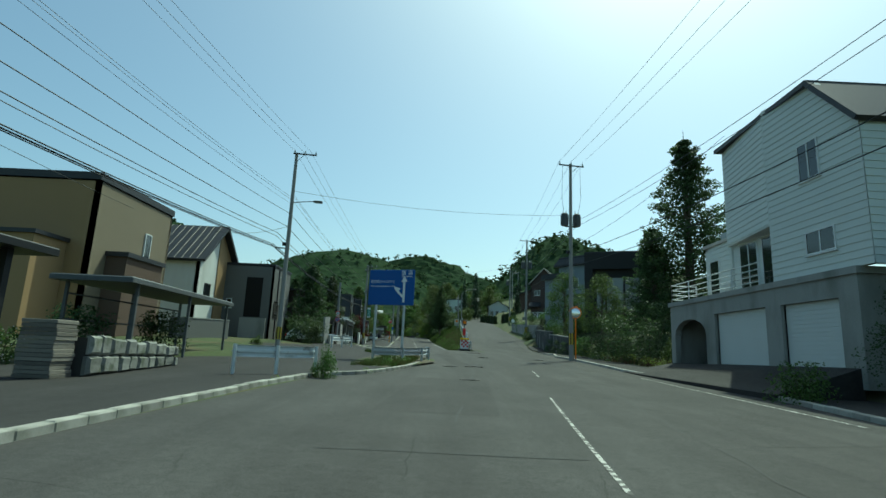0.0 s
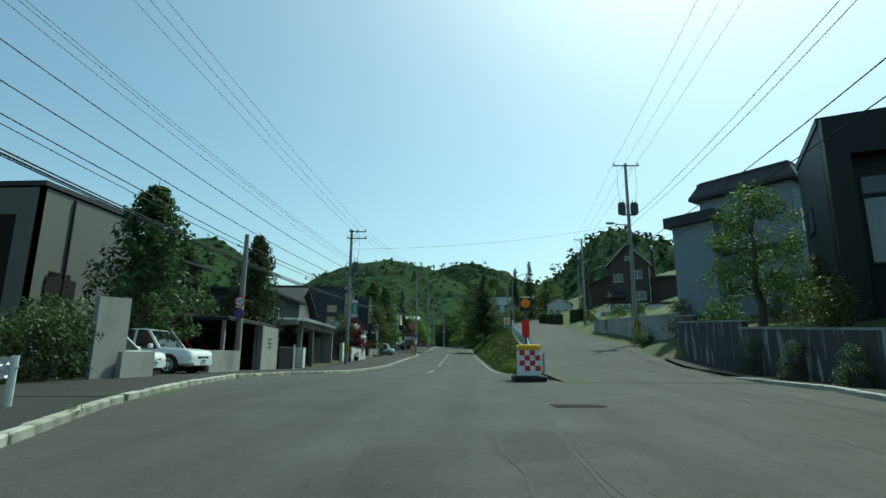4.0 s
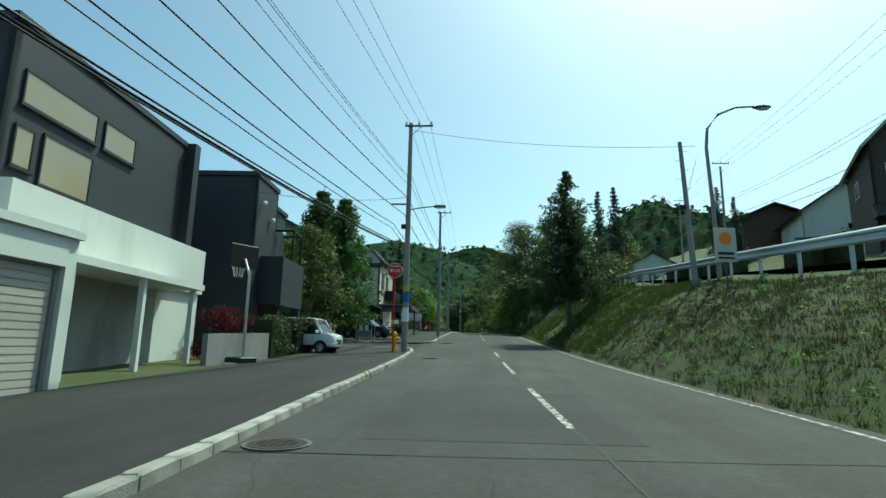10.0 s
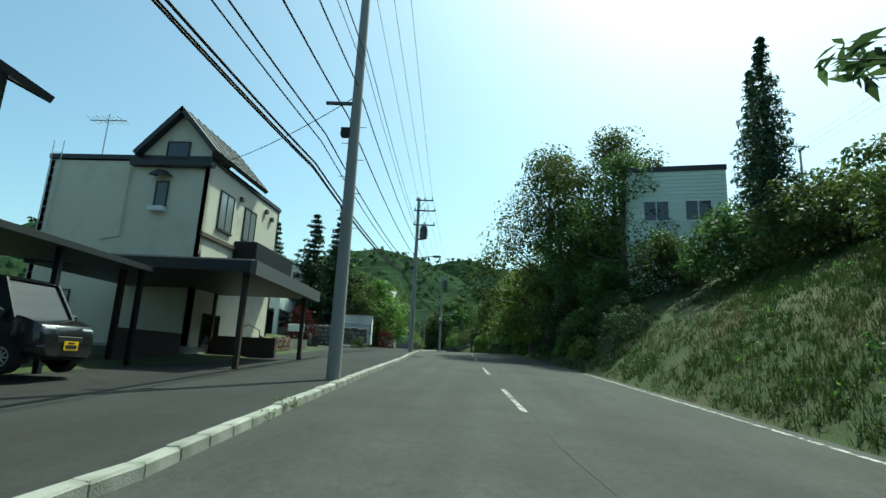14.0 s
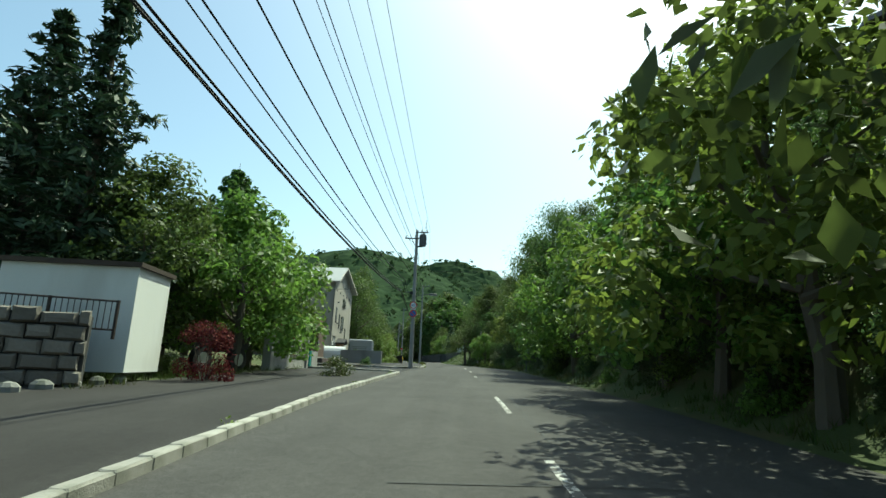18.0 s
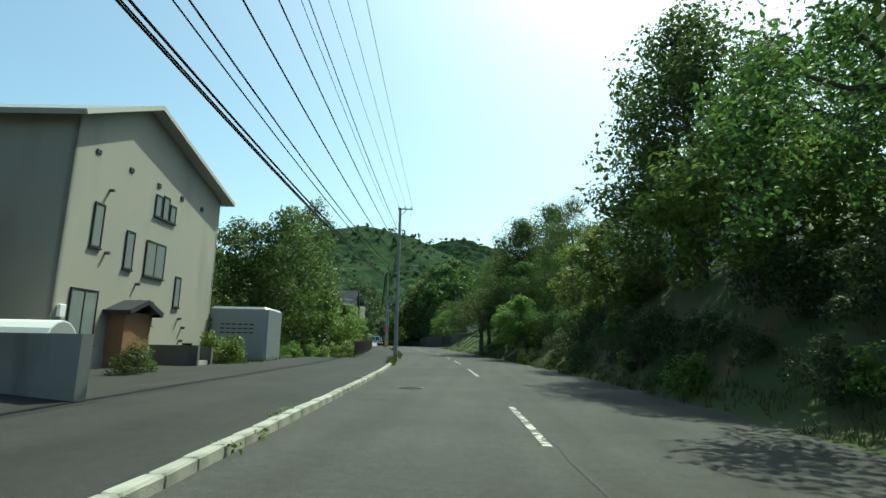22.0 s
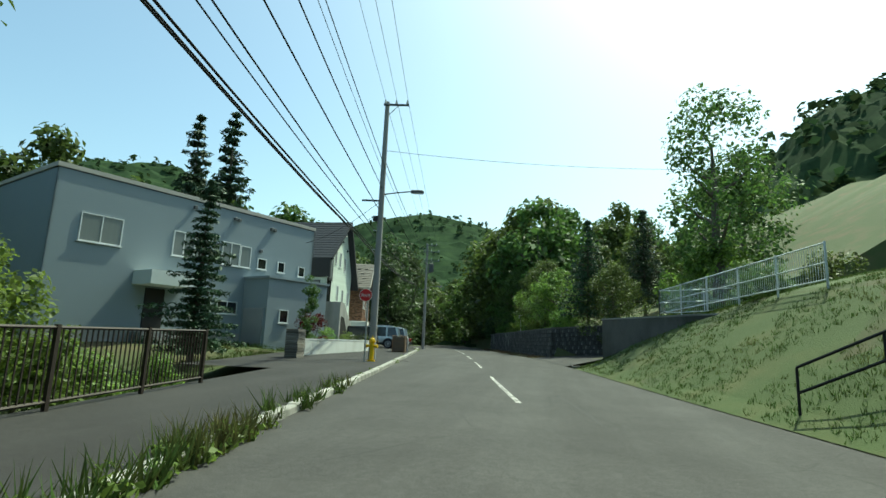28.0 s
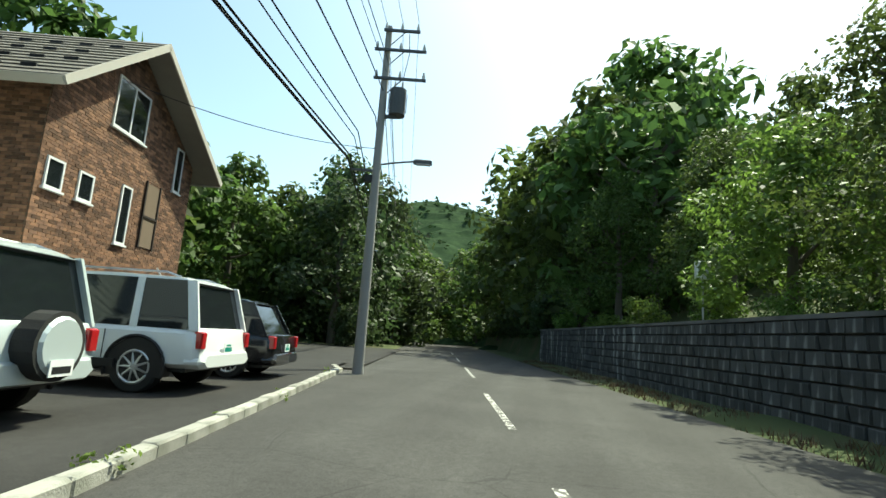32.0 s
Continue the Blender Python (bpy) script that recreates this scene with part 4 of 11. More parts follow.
def house(label, x, y, z, rz, w, d, h, walls="white_wall", roof="flat", rise=2.0, over=0.35, board=0.0, roof_mat="roof_dark", wins=(), fascia="fascia", foot=0.35, ridge_at=0.5, face_mats=None, ribs=0.0, shingles=0.0, upright=False, parapet=0.25, name="house", rise2=0.0):
    """A house w by d metres. roof: flat, gable_s (gable over the S and N walls), gable_e (over E and W) or mono (rising towards +x or, with rise < 0, -x)."""
    t = thing(name, label, "house", x, y, z, rz)
    polys = {}
    for f in "SENW":
        n = w if f in "SN" else d
        polys[f] = [(0, 0), (n, 0), (n, h), (0, h)]
    if roof == "gable_s":
        polys["S"] = [(0, 0), (w, 0), (w, h), (w * ridge_at, h + rise), (0, h)]
        polys["N"] = [(0, 0), (w, 0), (w, h), (w * (1 - ridge_at), h + rise), (0, h)]
    if roof == "gable_e":
        polys["E"] = [(0, 0), (d, 0), (d, h), (d * ridge_at, h + rise), (0, h)]
        polys["W"] = [(0, 0), (d, 0), (d, h), (d * (1 - ridge_at), h + rise), (0, h)]
    if roof == "mono":
        a, b = (h, h + rise) if rise > 0 else (h - rise, h)
        polys["S"] = [(0, 0), (w, 0), (w, b), (0, a)]
        polys["N"] = [(0, 0), (w, 0), (w, a), (0, b)]
        polys["E"] = [(0, 0), (d, 0), (d, b), (0, b)]
        polys["W"] = [(0, 0), (d, 0), (d, a), (0, a)]
    if roof == "mono_y":
        a, b = h, h + rise
        polys["S"] = [(0, 0), (w, 0), (w, a), (0, a)]
        polys["N"] = [(0, 0), (w, 0), (w, b), (0, b)]
        polys["E"] = [(0, 0), (d, 0), (d, b), (0, a)]
        polys["W"] = [(0, 0), (d, 0), (d, a), (0, b)]
    for f in "SENW":
        mt = (face_mats or {}).get(f, walls)
        wall(t, face_matrix(f, w, d), polys[f], mt, board if f in "SE" + ("W" if rz < -90 or x > 0 else "") else 0, upright=upright)
    part("footing", Geo().box(-0.03, w + 0.03, -0.03, d + 0.03, -1.5, foot), M["concrete"], t)
    if roof == "flat":
        part("roof", Geo().box(0, w, 0, d, h - 0.12, h - 0.02), M[roof_mat], t)
        g = Geo()
        o = 0.06
        for a in ((-o, w + o, -o, 0.12), (-o, w + o, d - 0.12, d + o), (-o, 0.12, 0.12, d - 0.12), (w - 0.12, w + o, 0.12, d - 0.12)):
            g.box(*a, h - 0.06, h + parapet)
        part("parapet", g, M[fascia], t)
    elif roof == "gable_s":
        rx_, e = w * ridge_at, over
        k1, k2 = rise / max(0.1, rx_), rise / max(0.1, w - rx_)
        slope_roof(t, None, [(-e, d + e, h - k1 * e + 0.1), (-e, -e, h - k1 * e + 0.1), (rx_, -e, h + rise + 0.1), (rx_, d + e, h + rise + 0.1)], 0.12, roof_mat, ribs=ribs, fascia=fascia, shingles=shingles)
        slope_roof(t, None, [(w + e, -e, h - k2 * e + 0.1), (w + e, d + e, h - k2 * e + 0.1), (rx_, d + e, h + rise + 0.1), (rx_, -e, h + rise + 0.1)], 0.12, roof_mat, ribs=ribs, fascia=fascia, shingles=shingles)
    elif roof == "gable_e":
        ry_, e = d * ridge_at, over
        k1, k2 = rise / max(0.1, ry_), rise / max(0.1, d - ry_)
        slope_roof(t, None, [(-e, -e, h - k1 * e + 0.1), (w + e, -e, h - k1 * e + 0.1), (w + e, ry_, h + rise + 0.1), (-e, ry_, h + rise + 0.1)], 0.12, roof_mat, ribs=ribs, fascia=fascia, shingles=shingles)
        slope_roof(t, None, [(w + e, d + e, h - k2 * e + 0.1), (-e, d + e, h - k2 * e + 0.1), (-e, ry_, h + rise + 0.1), (w + e, ry_, h + rise + 0.1)], 0.12, roof_mat, ribs=ribs, fascia=fascia, shingles=shingles)
    elif roof == "mono":
        e = over
        a, b = (h, h + rise) if rise > 0 else (h - rise, h)
        k = (b - a) / w
        slope_roof(t, None, [(-e, d + e, a - k * e + 0.1), (-e, -e, a - k * e + 0.1), (w + e, -e, b + k * e + 0.1), (w + e, d + e, b + k * e + 0.1)], 0.14, roof_mat, ribs=ribs, fascia=fascia)
    elif roof == "mono_y":
        e = over
        k = rise / d
        slope_roof(t, None, [(-e, -e, h - k * e + 0.1), (w + e, -e, h - k * e + 0.1), (w + e, d + e, h + rise + k * e + 0.1), (-e, d + e, h + rise + k * e + 0.1)], 0.14, roof_mat, ribs=ribs, fascia=fascia)
    for f, u, zz, ww, hh, *more in wins:
        frame, pane, split = (list(more) + ["white_frame", "glass", 1][len(more):])[:3]
        window(t, face_matrix(f, w, d), u, zz, ww, hh, frame, pane, split)
    t["w"], t["d"], t["h"] = w, d, h
    return t


def block(parent, name, x0, x1, y0, y1, z0, z1, material, label="", c=0.0):
    g = Geo().cbox(x0, x1, y0, y1, z0, z1, c) if c else Geo().box(x0, x1, y0, y1, z0, z1)
    return part(name, g, M[material], parent, label)


def shutter_door(parent, m, u, z, w, h, material="shutter", frame="concrete"):
    """A roller shutter with its slats and side guides."""
    s = part("garage_shutter", Geo().box(u, u + w, z, z + h, 0.0, 0.03, m), M[material], parent)
    n = int(h / 0.14)
    g = Geo()
    for k in range(n):
        g.box(u + 0.03, u + w - 0.03, z + k * h / n + 0.012, z + (k + 1) * h / n - 0.012, 0.03, 0.05, m)
    part("slats", g, M[material], s, kind="stuff")
    part("guide", Geo().box(u - 0.08, u, z, z + h + 0.08, 0, 0.09, m).box(u + w, u + w + 0.08, z, z + h + 0.08, 0, 0.09, m).box(u, u + w, z + h, z + h + 0.08, 0, 0.09, m), M[frame], s)
    return s


def stone_wall(name, label, a, b, h0, h1, thick, seed, material="stone", size=0.5, cap=False, rough=0.06, dry=True):
    """A wall of uneven stones from a to b (ground points); each stone is a part with its own faces."""
    rng = random.Random(seed)
    a, b = Vector(a), Vector(b)
    ln = (b.xy - a.xy).length
    t = thing(name, label, "wall", a.x, a.y, a.z, math.degrees(math.atan2(b.y - a.y, b.x - a.x)))
    dz = b.z - a.z
    part("core", Geo().add([(0, 0.1, -0.4), (ln, 0.1, dz - 0.4), (ln, thick, dz - 0.4), (0, thick, -0.4), (0, 0.1, h0 - 0.08), (ln, 0.1, dz + h1 - 0.08), (ln, thick, dz + h1 - 0.08), (0, thick, h0 - 0.08)], [(3, 2, 1, 0), (4, 5, 6, 7), (0, 1, 5, 4), (1, 2, 6, 5), (2, 3, 7, 6), (3, 0, 4, 7)]), M["mortar"], t)
    rows = max(1, round(max(h0, h1) / (size * 0.72)))
    count = 0
    for r in range(rows):
        x = -rng.uniform(0, size * 0.4)
        while x < ln - 0.05:
            wd = size * rng.uniform(0.7, 1.5)
            x0, x1 = max(0, x), min(ln, x + wd - 0.03)
            mid = (x0 + x1) / 2
            hh = h0 + (h1 - h0) * mid / ln
            gz = dz * mid / ln
            z0 = gz + hh * r / rows + 0.012
            z1 = gz + hh * (r + 1) / rows - 0.012 + (rng.uniform(-0.05, 0.06) if r == rows - 1 else 0)
            if x1 - x0 > 0.09:
                j = lambda s: rng.uniform(-s, s)
                k = min(x1 - x0, z1 - z0) * 0.18
                pr = -rng.uniform(0.2, 1.0) * rough
                base = [(x0, z0 + j(0.02)), (x1, z0 + j(0.02)), (x1 + j(0.02), (z0 + z1) / 2), (x1, z1 + j(0.02)), (mid + j(0.08), z1 + 0.0), (x0, z1 + j(0.02)), (x0 + j(0.02), (z0 + z1) / 2)]
                cx, cz = mid, (z0 + z1) / 2
                front = [(cx + (p - cx) * 0.78 + j(0.015), cz + (q - cz) * 0.74 + j(0.015)) for p, q in base]
                n = len(base)
                vs = [(p, 0.14, q) for p, q in base] + [(p, 0.05, q) for p, q in base] + [(p, pr + j(0.012), q) for p, q in front]
                fs = [(i, (i + 1) % n, n + (i + 1) % n, n + i) for i in range(n)] + [(n + i, n + (i + 1) % n, 2 * n + (i + 1) % n, 2 * n + i) for i in range(n)] + [tuple(range(2 * n, 3 * n))]
                part("stone", Geo().add(vs, fs), M[material], t)
                count += 1
            x += wd
    if cap:
        part("coping", Geo().add([(0, -0.03, h0), (ln, -0.03, dz + h1), (ln, thick + 0.03, dz + h1), (0, thick + 0.03, h0), (0, -0.03, h0 + 0.08), (ln, -0.03, dz + h1 + 0.08), (ln, thick + 0.03, dz + h1 + 0.08), (0, thick + 0.03, h0 + 0.08)], [(3, 2, 1, 0), (4, 5, 6, 7), (0, 1, 5, 4), (1, 2, 6, 5), (2, 3, 7, 6), (3, 0, 4, 7)]), M["concrete_dark"], t)
    return t


def plain_wall(name, label, a, b, h0, h1, thick, material="concrete", coping=0.0, groove=0.0, category="wall"):
    """A cast wall between two ground points, with formwork joints and a coping."""
    a, b = Vector(a), Vector(b)
    ln = (b.xy - a.xy).length
    t = thing(name, label, category, a.x, a.y, a.z, math.degrees(math.atan2(b.y - a.y, b.x - a.x)))
    dz = b.z - a.z

    def run(x0, x1, y0, y1, l0, l1):
        g = Geo()
        f = lambda x, k: dz * x / ln + (h0 + (h1 - h0) * x / ln) * k
        g.add([(x0, y0, f(x0, 0) + l0), (x1, y0, f(x1, 0) + l0), (x1, y1, f(x1, 0) + l0), (x0, y1, f(x0, 0) + l0), (x0, y0, f(x0, 1) + l1), (x1, y0, f(x1, 1) + l1), (x1, y1, f(x1, 1) + l1), (x0, y1, f(x0, 1) + l1)], [(3, 2, 1, 0), (4, 5, 6, 7), (0, 1, 5, 4), (1, 2, 6, 5), (2, 3, 7, 6), (3, 0, 4, 7)])
        return g

    if groove:
        n = max(1, round(ln / groove))
        for k in range(n):
            part("panel", run(ln * k / n + 0.006, ln * (k + 1) / n - 0.006, 0, thick, -0.4, 0), M[material], t)
        part("core", run(0, ln, 0.01, thick - 0.01, -0.4, -0.01), M["mortar"], t)
    else:
        part("panel", run(0, ln, 0, thick, -0.4, 0), M[material], t)
    if coping:
        g = Geo()
        f = lambda x: dz * x / ln + h0 + (h1 - h0) * x / ln
        g.add([(-0.02, -0.03, f(0)), (ln + 0.02, -0.03, f(ln)), (ln + 0.02, thick + 0.03, f(ln)), (-0.02, thick + 0.03, f(0)), (-0.02, -0.03, f(0) + coping), (ln + 0.02, -0.03, f(ln) + coping), (ln + 0.02, thick + 0.03, f(ln) + coping), (-0.02, thick + 0.03, f(0) + coping)], [(3, 2, 1, 0), (4, 5, 6, 7), (0, 1, 5, 4), (1, 2, 6, 5), (2, 3, 7, 6), (3, 0, 4, 7)])
        part("coping", g, M["concrete"], t)
    return t


# ---- cars ----
CARS = {
    # stations: position along the length, hood/deck height, roof height (0 for none), as shares of length and height
    "suv": dict(hood=0.58, cowl=0.26, front=0.33, back=0.97, rear=0.985, roof0=0.40, roof1=0.93),
    "wagon": dict(hood=0.56, cowl=0.24, front=0.27, back=0.95, rear=0.985, roof0=0.40, roof1=0.86),
    "hatch": dict(hood=0.56, cowl=0.24, front=0.25, back=0.93, rear=0.98, roof0=0.42, roof1=0.80),
    "kei": dict(hood=0.56, cowl=0.15, front=0.17, back=0.985, rear=0.99, roof0=0.30, roof1=0.96),
    "boxy": dict(hood=0.6, cowl=0.27, front=0.29, back=0.975, rear=0.985, roof0=0.36, roof1=0.95),
}


def car(label, x, y, z, rz, length, width, height, shape, paint, wheel=0.33, plate="sign_white", spare=False, rack=False, trim=None, tail_high=False):
    """A parked car, nose towards local +y: body, glazing, roof, wheels with rims, lamps, plates, mirrors."""
    c = CARS[shape]
    t = thing("car", label, "car", x, y, z, rz)
    L, W, H = length, width / 2, height
    ys = lambda s: L / 2 - s * L
    belt = 0.56 * H if shape != "kei" else 0.55 * H
    hood = c["hood"] * H
    sill = 0.2 * H * (1.1 if shape in ("suv", "boxy") else 0.9)

    def ring(s, top, wide, low=None, shoulder=0.9):
        lo = sill if low is None else low
        q = [(wide * 0.86, lo), (wide * 0.98, lo + 0.07), (wide, lo + (top - lo) * 0.45), (wide * 0.985, top - 0.1), (wide * shoulder, top)]
        return [Vector((a, ys(s), b)) for a, b in q] + [Vector((-a, ys(s), b)) for a, b in reversed(q)]

    nose = 0.0
    rings = [ring(0.0, hood * 0.72, W * 0.72, sill + 0.12), ring(0.02, hood * 0.86, W * 0.88, sill + 0.02), ring(0.07, hood * 0.95, W * 0.97), ring(c["cowl"], hood * 1.02, W), ring(c["front"] + 0.03, belt, W), ring(0.5, belt, W), ring(0.8, belt, W), ring(c["rear"] - 0.03, belt, W * 0.98), ring(c["rear"], belt * 0.96, W * 0.94, sill + 0.03), ring(1.0, belt * 0.6, W * 0.9, sill + 0.1)]
    full = []
    for a, b, c0, d0 in zip([rings[0]] + rings[:-2], rings[:-1], rings[1:], rings[2:] + [rings[-1]]):
        for k in range(4):
            u = k / 4
            full.append([q + (r_ - p) * 0.5 * u + (p - q * 2.5 + r_ * 2 - e * 0.5) * u * u + (q * 1.5 - p * 0.5 - r_ * 1.5 + e * 0.5) * u ** 3 for p, q, r_, e in zip(a, b, c0, d0)])
    part("body", Geo().loft(full + [rings[-1]]), M[paint], t, smooth=True)
    ty = lambda s, zz, wide: [Vector((wide, ys(s), zz)), Vector((-wide, ys(s), zz))]
    f0, f1 = c["front"], c["back"]
    r0, r1 = c["roof0"], c["roof1"]
    tw = W * 0.8
    cab = Geo()
    b4 = [Vector((W * 0.93, ys(f0), belt - 0.03)), Vector((-W * 0.93, ys(f0), belt - 0.03)), Vector((-W * 0.93, ys(f1), belt - 0.03)), Vector((W * 0.93, ys(f1), belt - 0.03))]
    t4 = [Vector((tw, ys(r0), H - 0.07)), Vector((-tw, ys(r0), H - 0.07)), Vector((-tw, ys(r1), H - 0.07)), Vector((tw, ys(r1), H - 0.07))]
    cab.add(b4 + t4, [(0, 1, 5, 4), (1, 2, 6, 5), (2, 3, 7, 6), (3, 0, 4, 7)])
    part("glazing", cab, M["glass"], t, "dark tinted windows")
    rf = Geo()
    rr = []
    for s, zz, wd in ((r0 - 0.015, H - 0.09, tw * 0.98), (r0 + 0.03, H - 0.025, tw), ((r0 + r1) / 2, H, tw), (r1 - 0.03, H - 0.02, tw), (r1 + 0.012, H - 0.09, tw * 0.98)):
        rr.append([Vector((a, ys(s), b)) for a, b in ((wd, H - 0.1), (wd * 0.97, zz - 0.015), (wd * 0.8, zz), (-wd * 0.8, zz), (-wd * 0.97, zz - 0.015), (-wd, H - 0.1))])
    rf.loft(rr)
    part("roof", rf, M[paint], t, smooth=True)
    for sx in (1, -1):
        for (sb, st, wd) in ((f0, r0, 0.05), (0.5 if shape != "kei" else 0.52, 0.5 if shape != "kei" else 0.52, 0.05), (f1 - 0.2 if f1 - f0 > 0.55 else f1 - 0.12, r1 - 0.17, 0.06), (f1, r1, 0.08)):
            p = Vector((sx * W * 0.945, ys(sb), belt - 0.04))
            q = Vector((sx * (tw + 0.012), ys(st), H - 0.07))
            part("pillar", Geo().add([p + Vector((0, wd, 0)), p - Vector((0, wd, 0)), q - Vector((0, wd, 0)), q + Vector((0, wd, 0)), p + Vector((-sx * 0.05, wd, 0)), p + Vector((-sx * 0.05, -wd, 0)), q + Vector((-sx * 0.05, -wd, 0)), q + Vector((-sx * 0.05, wd, 0))], [(0, 1, 2, 3), (7, 6, 5, 4), (0, 4, 5, 1), (1, 5, 6, 2), (2, 6, 7, 3), (3, 7, 4, 0)]), M[paint], t)
        part("mirror", Geo().cbox(sx * W - 0.02 if sx > 0 else sx * W - 0.2, sx * W + 0.2 if sx > 0 else sx * W + 0.02, ys(f0 + 0.06) - 0.06, ys(f0 + 0.06) + 0.06, belt, belt + 0.15, 0.03), M[paint if trim is None else trim], t)
        for s in (0.42, 0.63):
            part("door_handle", Geo().cbox(sx * W - 0.02, sx * W + 0.02, ys(s) - 0.1, ys(s) + 0.1, belt - 0.17, belt - 0.13, 0.008), M["chrome" if trim else paint], t)
        for s in (0.3, 0.5, 0.69):
            part("door_gap", Geo().box(sx * W * 0.999 - 0.004, sx * W * 0.999 + 0.004, ys(s) - 0.006, ys(s) + 0.006, sill + 0.1, belt - 0.1), M["black"], t)
        part("side_skirt", Geo().box(sx * W - 0.06, sx * W + 0.012, ys(0.74), ys(0.26), sill - 0.03, sill + 0.09), M["black" if trim is None else trim], t)
        part("headlight", Geo().cbox(sx * W * 0.6 - 0.15, sx * W * 0.6 + 0.15, ys(0.025) - 0.03, ys(0.025) + 0.05, hood * 0.68, hood * 0.86, 0.03), M["head"], t)
        tz = belt * 0.7 if not tail_high else belt * 0.95
        part("tail_light", Geo().cbox(sx * W * 0.86 - 0.08, sx * W * 0.86 + 0.08, ys(0.998) - 0.02, ys(0.97), tz, tz + 0.26, 0.02), M["tail"], t)
        for s in (0.185, 0.8):
            wy = ys(s)
            cx = sx * (W - 0.11)
            arc = [(math.cos(math.radians(v)) * wheel * 1.13, wheel + math.sin(math.radians(v)) * wheel * 1.13) for v in range(-18, 199, 12)]
            m_ = len(arc)
            # solid black half-disc painting the shaded gap over the tyre
            part("wheel_arch", Geo().add([(sx * (W - 0.28), wy + p, q) for p, q in arc] + [(sx * (W + 0.006), wy + p, q) for p, q in arc], [tuple(range(m_)), tuple(range(2 * m_ - 1, m_ - 1, -1))] + [(k, (k + 1) % m_, m_ + (k + 1) % m_, m_ + k) for k in range(m_)]), M["black"], t)
            if shape in ("suv", "boxy"):
                part("arch_flare", Geo().tube([(sx * (W + 0.012), wy + p * 1.05, wheel + (q - wheel) * 1.05) for p, q in arc], 0.026, 5), M["black" if trim is None else trim], t)
            # disc coloured black for the shade behind the spokes
            wh = part("wheel", Geo().cyl((cx - 0.1, wy, wheel), (cx + 0.06 * sx, wy, wheel), wheel * 0.66, None, 18), M["black_metal"], t)
            tyre = Geo()
            n = 20
            rings2 = []
            for k in range(n):
                a = 2 * math.pi * k / n
                e = Vector((0, math.cos(a), math.sin(a)))
                o = Vector((cx, wy, wheel))
                rings2.append([o + e * wheel * r + Vector((dx, 0, 0)) for r, dx in ((0.64, -0.11), (0.92, -0.115), (1.0, -0.085), (1.0, 0.085), (0.92, 0.115 + 0.012), (0.64, 0.11 + 0.012))])
            vs = [p for r in rings2 for p in r]
            fs = [(k * 6 + i, k * 6 + (i + 1) % 6, ((k + 1) % n) * 6 + (i + 1) % 6, ((k + 1) % n) * 6 + i) for k in range(n) for i in range(6)]
            part("tyre", tyre.add(vs, fs), M["rubber"], wh)
            sp = Geo()
            for k in range(9):
                f = 2 * math.pi * k / 9
                e1 = Vector((0, math.cos(f), math.sin(f)))
                o = Vector((cx + sx * 0.1, wy, wheel))
                sp.cyl(o + e1 * 0.04 + Vector((sx * 0.012, 0, 0)), o + e1 * wheel * 0.6, 0.026, 0.02, 5)
            ns_ = 24
            lip = [Vector((cx + sx * 0.1, wy + math.cos(2 * math.pi * k / ns_) * wheel * 0.61, wheel + math.sin(2 * math.pi * k / ns_) * wheel * 0.61)) for k in range(ns_ + 1)]
            sp.tube(lip, 0.026, 6)
            part("rim", sp.cyl((cx + sx * 0.085, wy, wheel), (cx + sx * 0.125, wy, wheel), 0.065, 0.055, 12), M["alloy"], wh)
    part("grille", Geo().cbox(-W * 0.42, W * 0.42, ys(0.0) - 0.02, ys(0.0) + 0.012, hood * 0.5, hood * 0.7, 0.02), M["black"], t)
    fb = part("front_bumper", Geo().loft([ring(-0.004, sill + 0.26, W * 0.74, sill + 0.02), ring(0.018, sill + 0.27, W * 0.9, sill), ring(0.06, sill + 0.24, W * 0.985, sill)]), M[paint], t)
    rb = part("rear_bumper", Geo().loft([ring(0.955, sill + 0.24, W * 0.99, sill), ring(0.995, sill + 0.26, W * 0.94, sill), ring(1.012, sill + 0.22, W * 0.86, sill + 0.03)]), M[paint], t)
    for s, dy, ow in ((-0.006, 0.014, fb), (1.014, -0.014, rb)):
        pz = sill + 0.12 if s < 0 else belt * 0.62
        yy = ys(s) + dy if s < 0 else ys(1.0) - 0.03
        part("number_plate", Geo().box(-0.165, 0.165, yy - 0.006, yy + 0.006, pz, pz + 0.165), M[plate], ow)
        e = 0.008 if s < 0 else -0.008
        for hw, l0, l1 in ((0.08, 0.115, 0.145), (0.13, 0.025, 0.095)):
            q = part("plate_bar", Geo().box(-hw, hw, yy + e - 0.001, yy + e + 0.001, pz + l0, pz + l1), M["sign_green" if plate == "sign_white" else "black"])
            q.parent = ow
    part("rear_window_frame", Geo().box(-tw * 0.9, tw * 0.9, ys(f1) - 0.03, ys(f1) + 0.01, belt - 0.05, belt + 0.0), M[paint], t)
    part("underbody", Geo().box(-W * 0.84, W * 0.84, ys(0.95), ys(0.05), sill - 0.06, sill + 0.1), M["black"], t)
    if spare:
        sw = part("spare_wheel", Geo().cyl((0, ys(1.0) - 0.22, belt * 0.78), (0, ys(1.0) + 0.02, belt * 0.78), wheel * 0.92, None, 20), M["rubber"], t)
        part("spare_cover", Geo().cyl((0, ys(1.0) - 0.25, belt * 0.78), (0, ys(1.0) - 0.2, belt * 0.78), wheel * 0.7, wheel * 0.84, 20), M[paint], sw)
        part("number_plate", Geo().box(-0.165, 0.165, ys(1.0) - 0.272, ys(1.0) - 0.26, belt * 0.78 - 0.3, belt * 0.78 - 0.135), M[plate], sw)
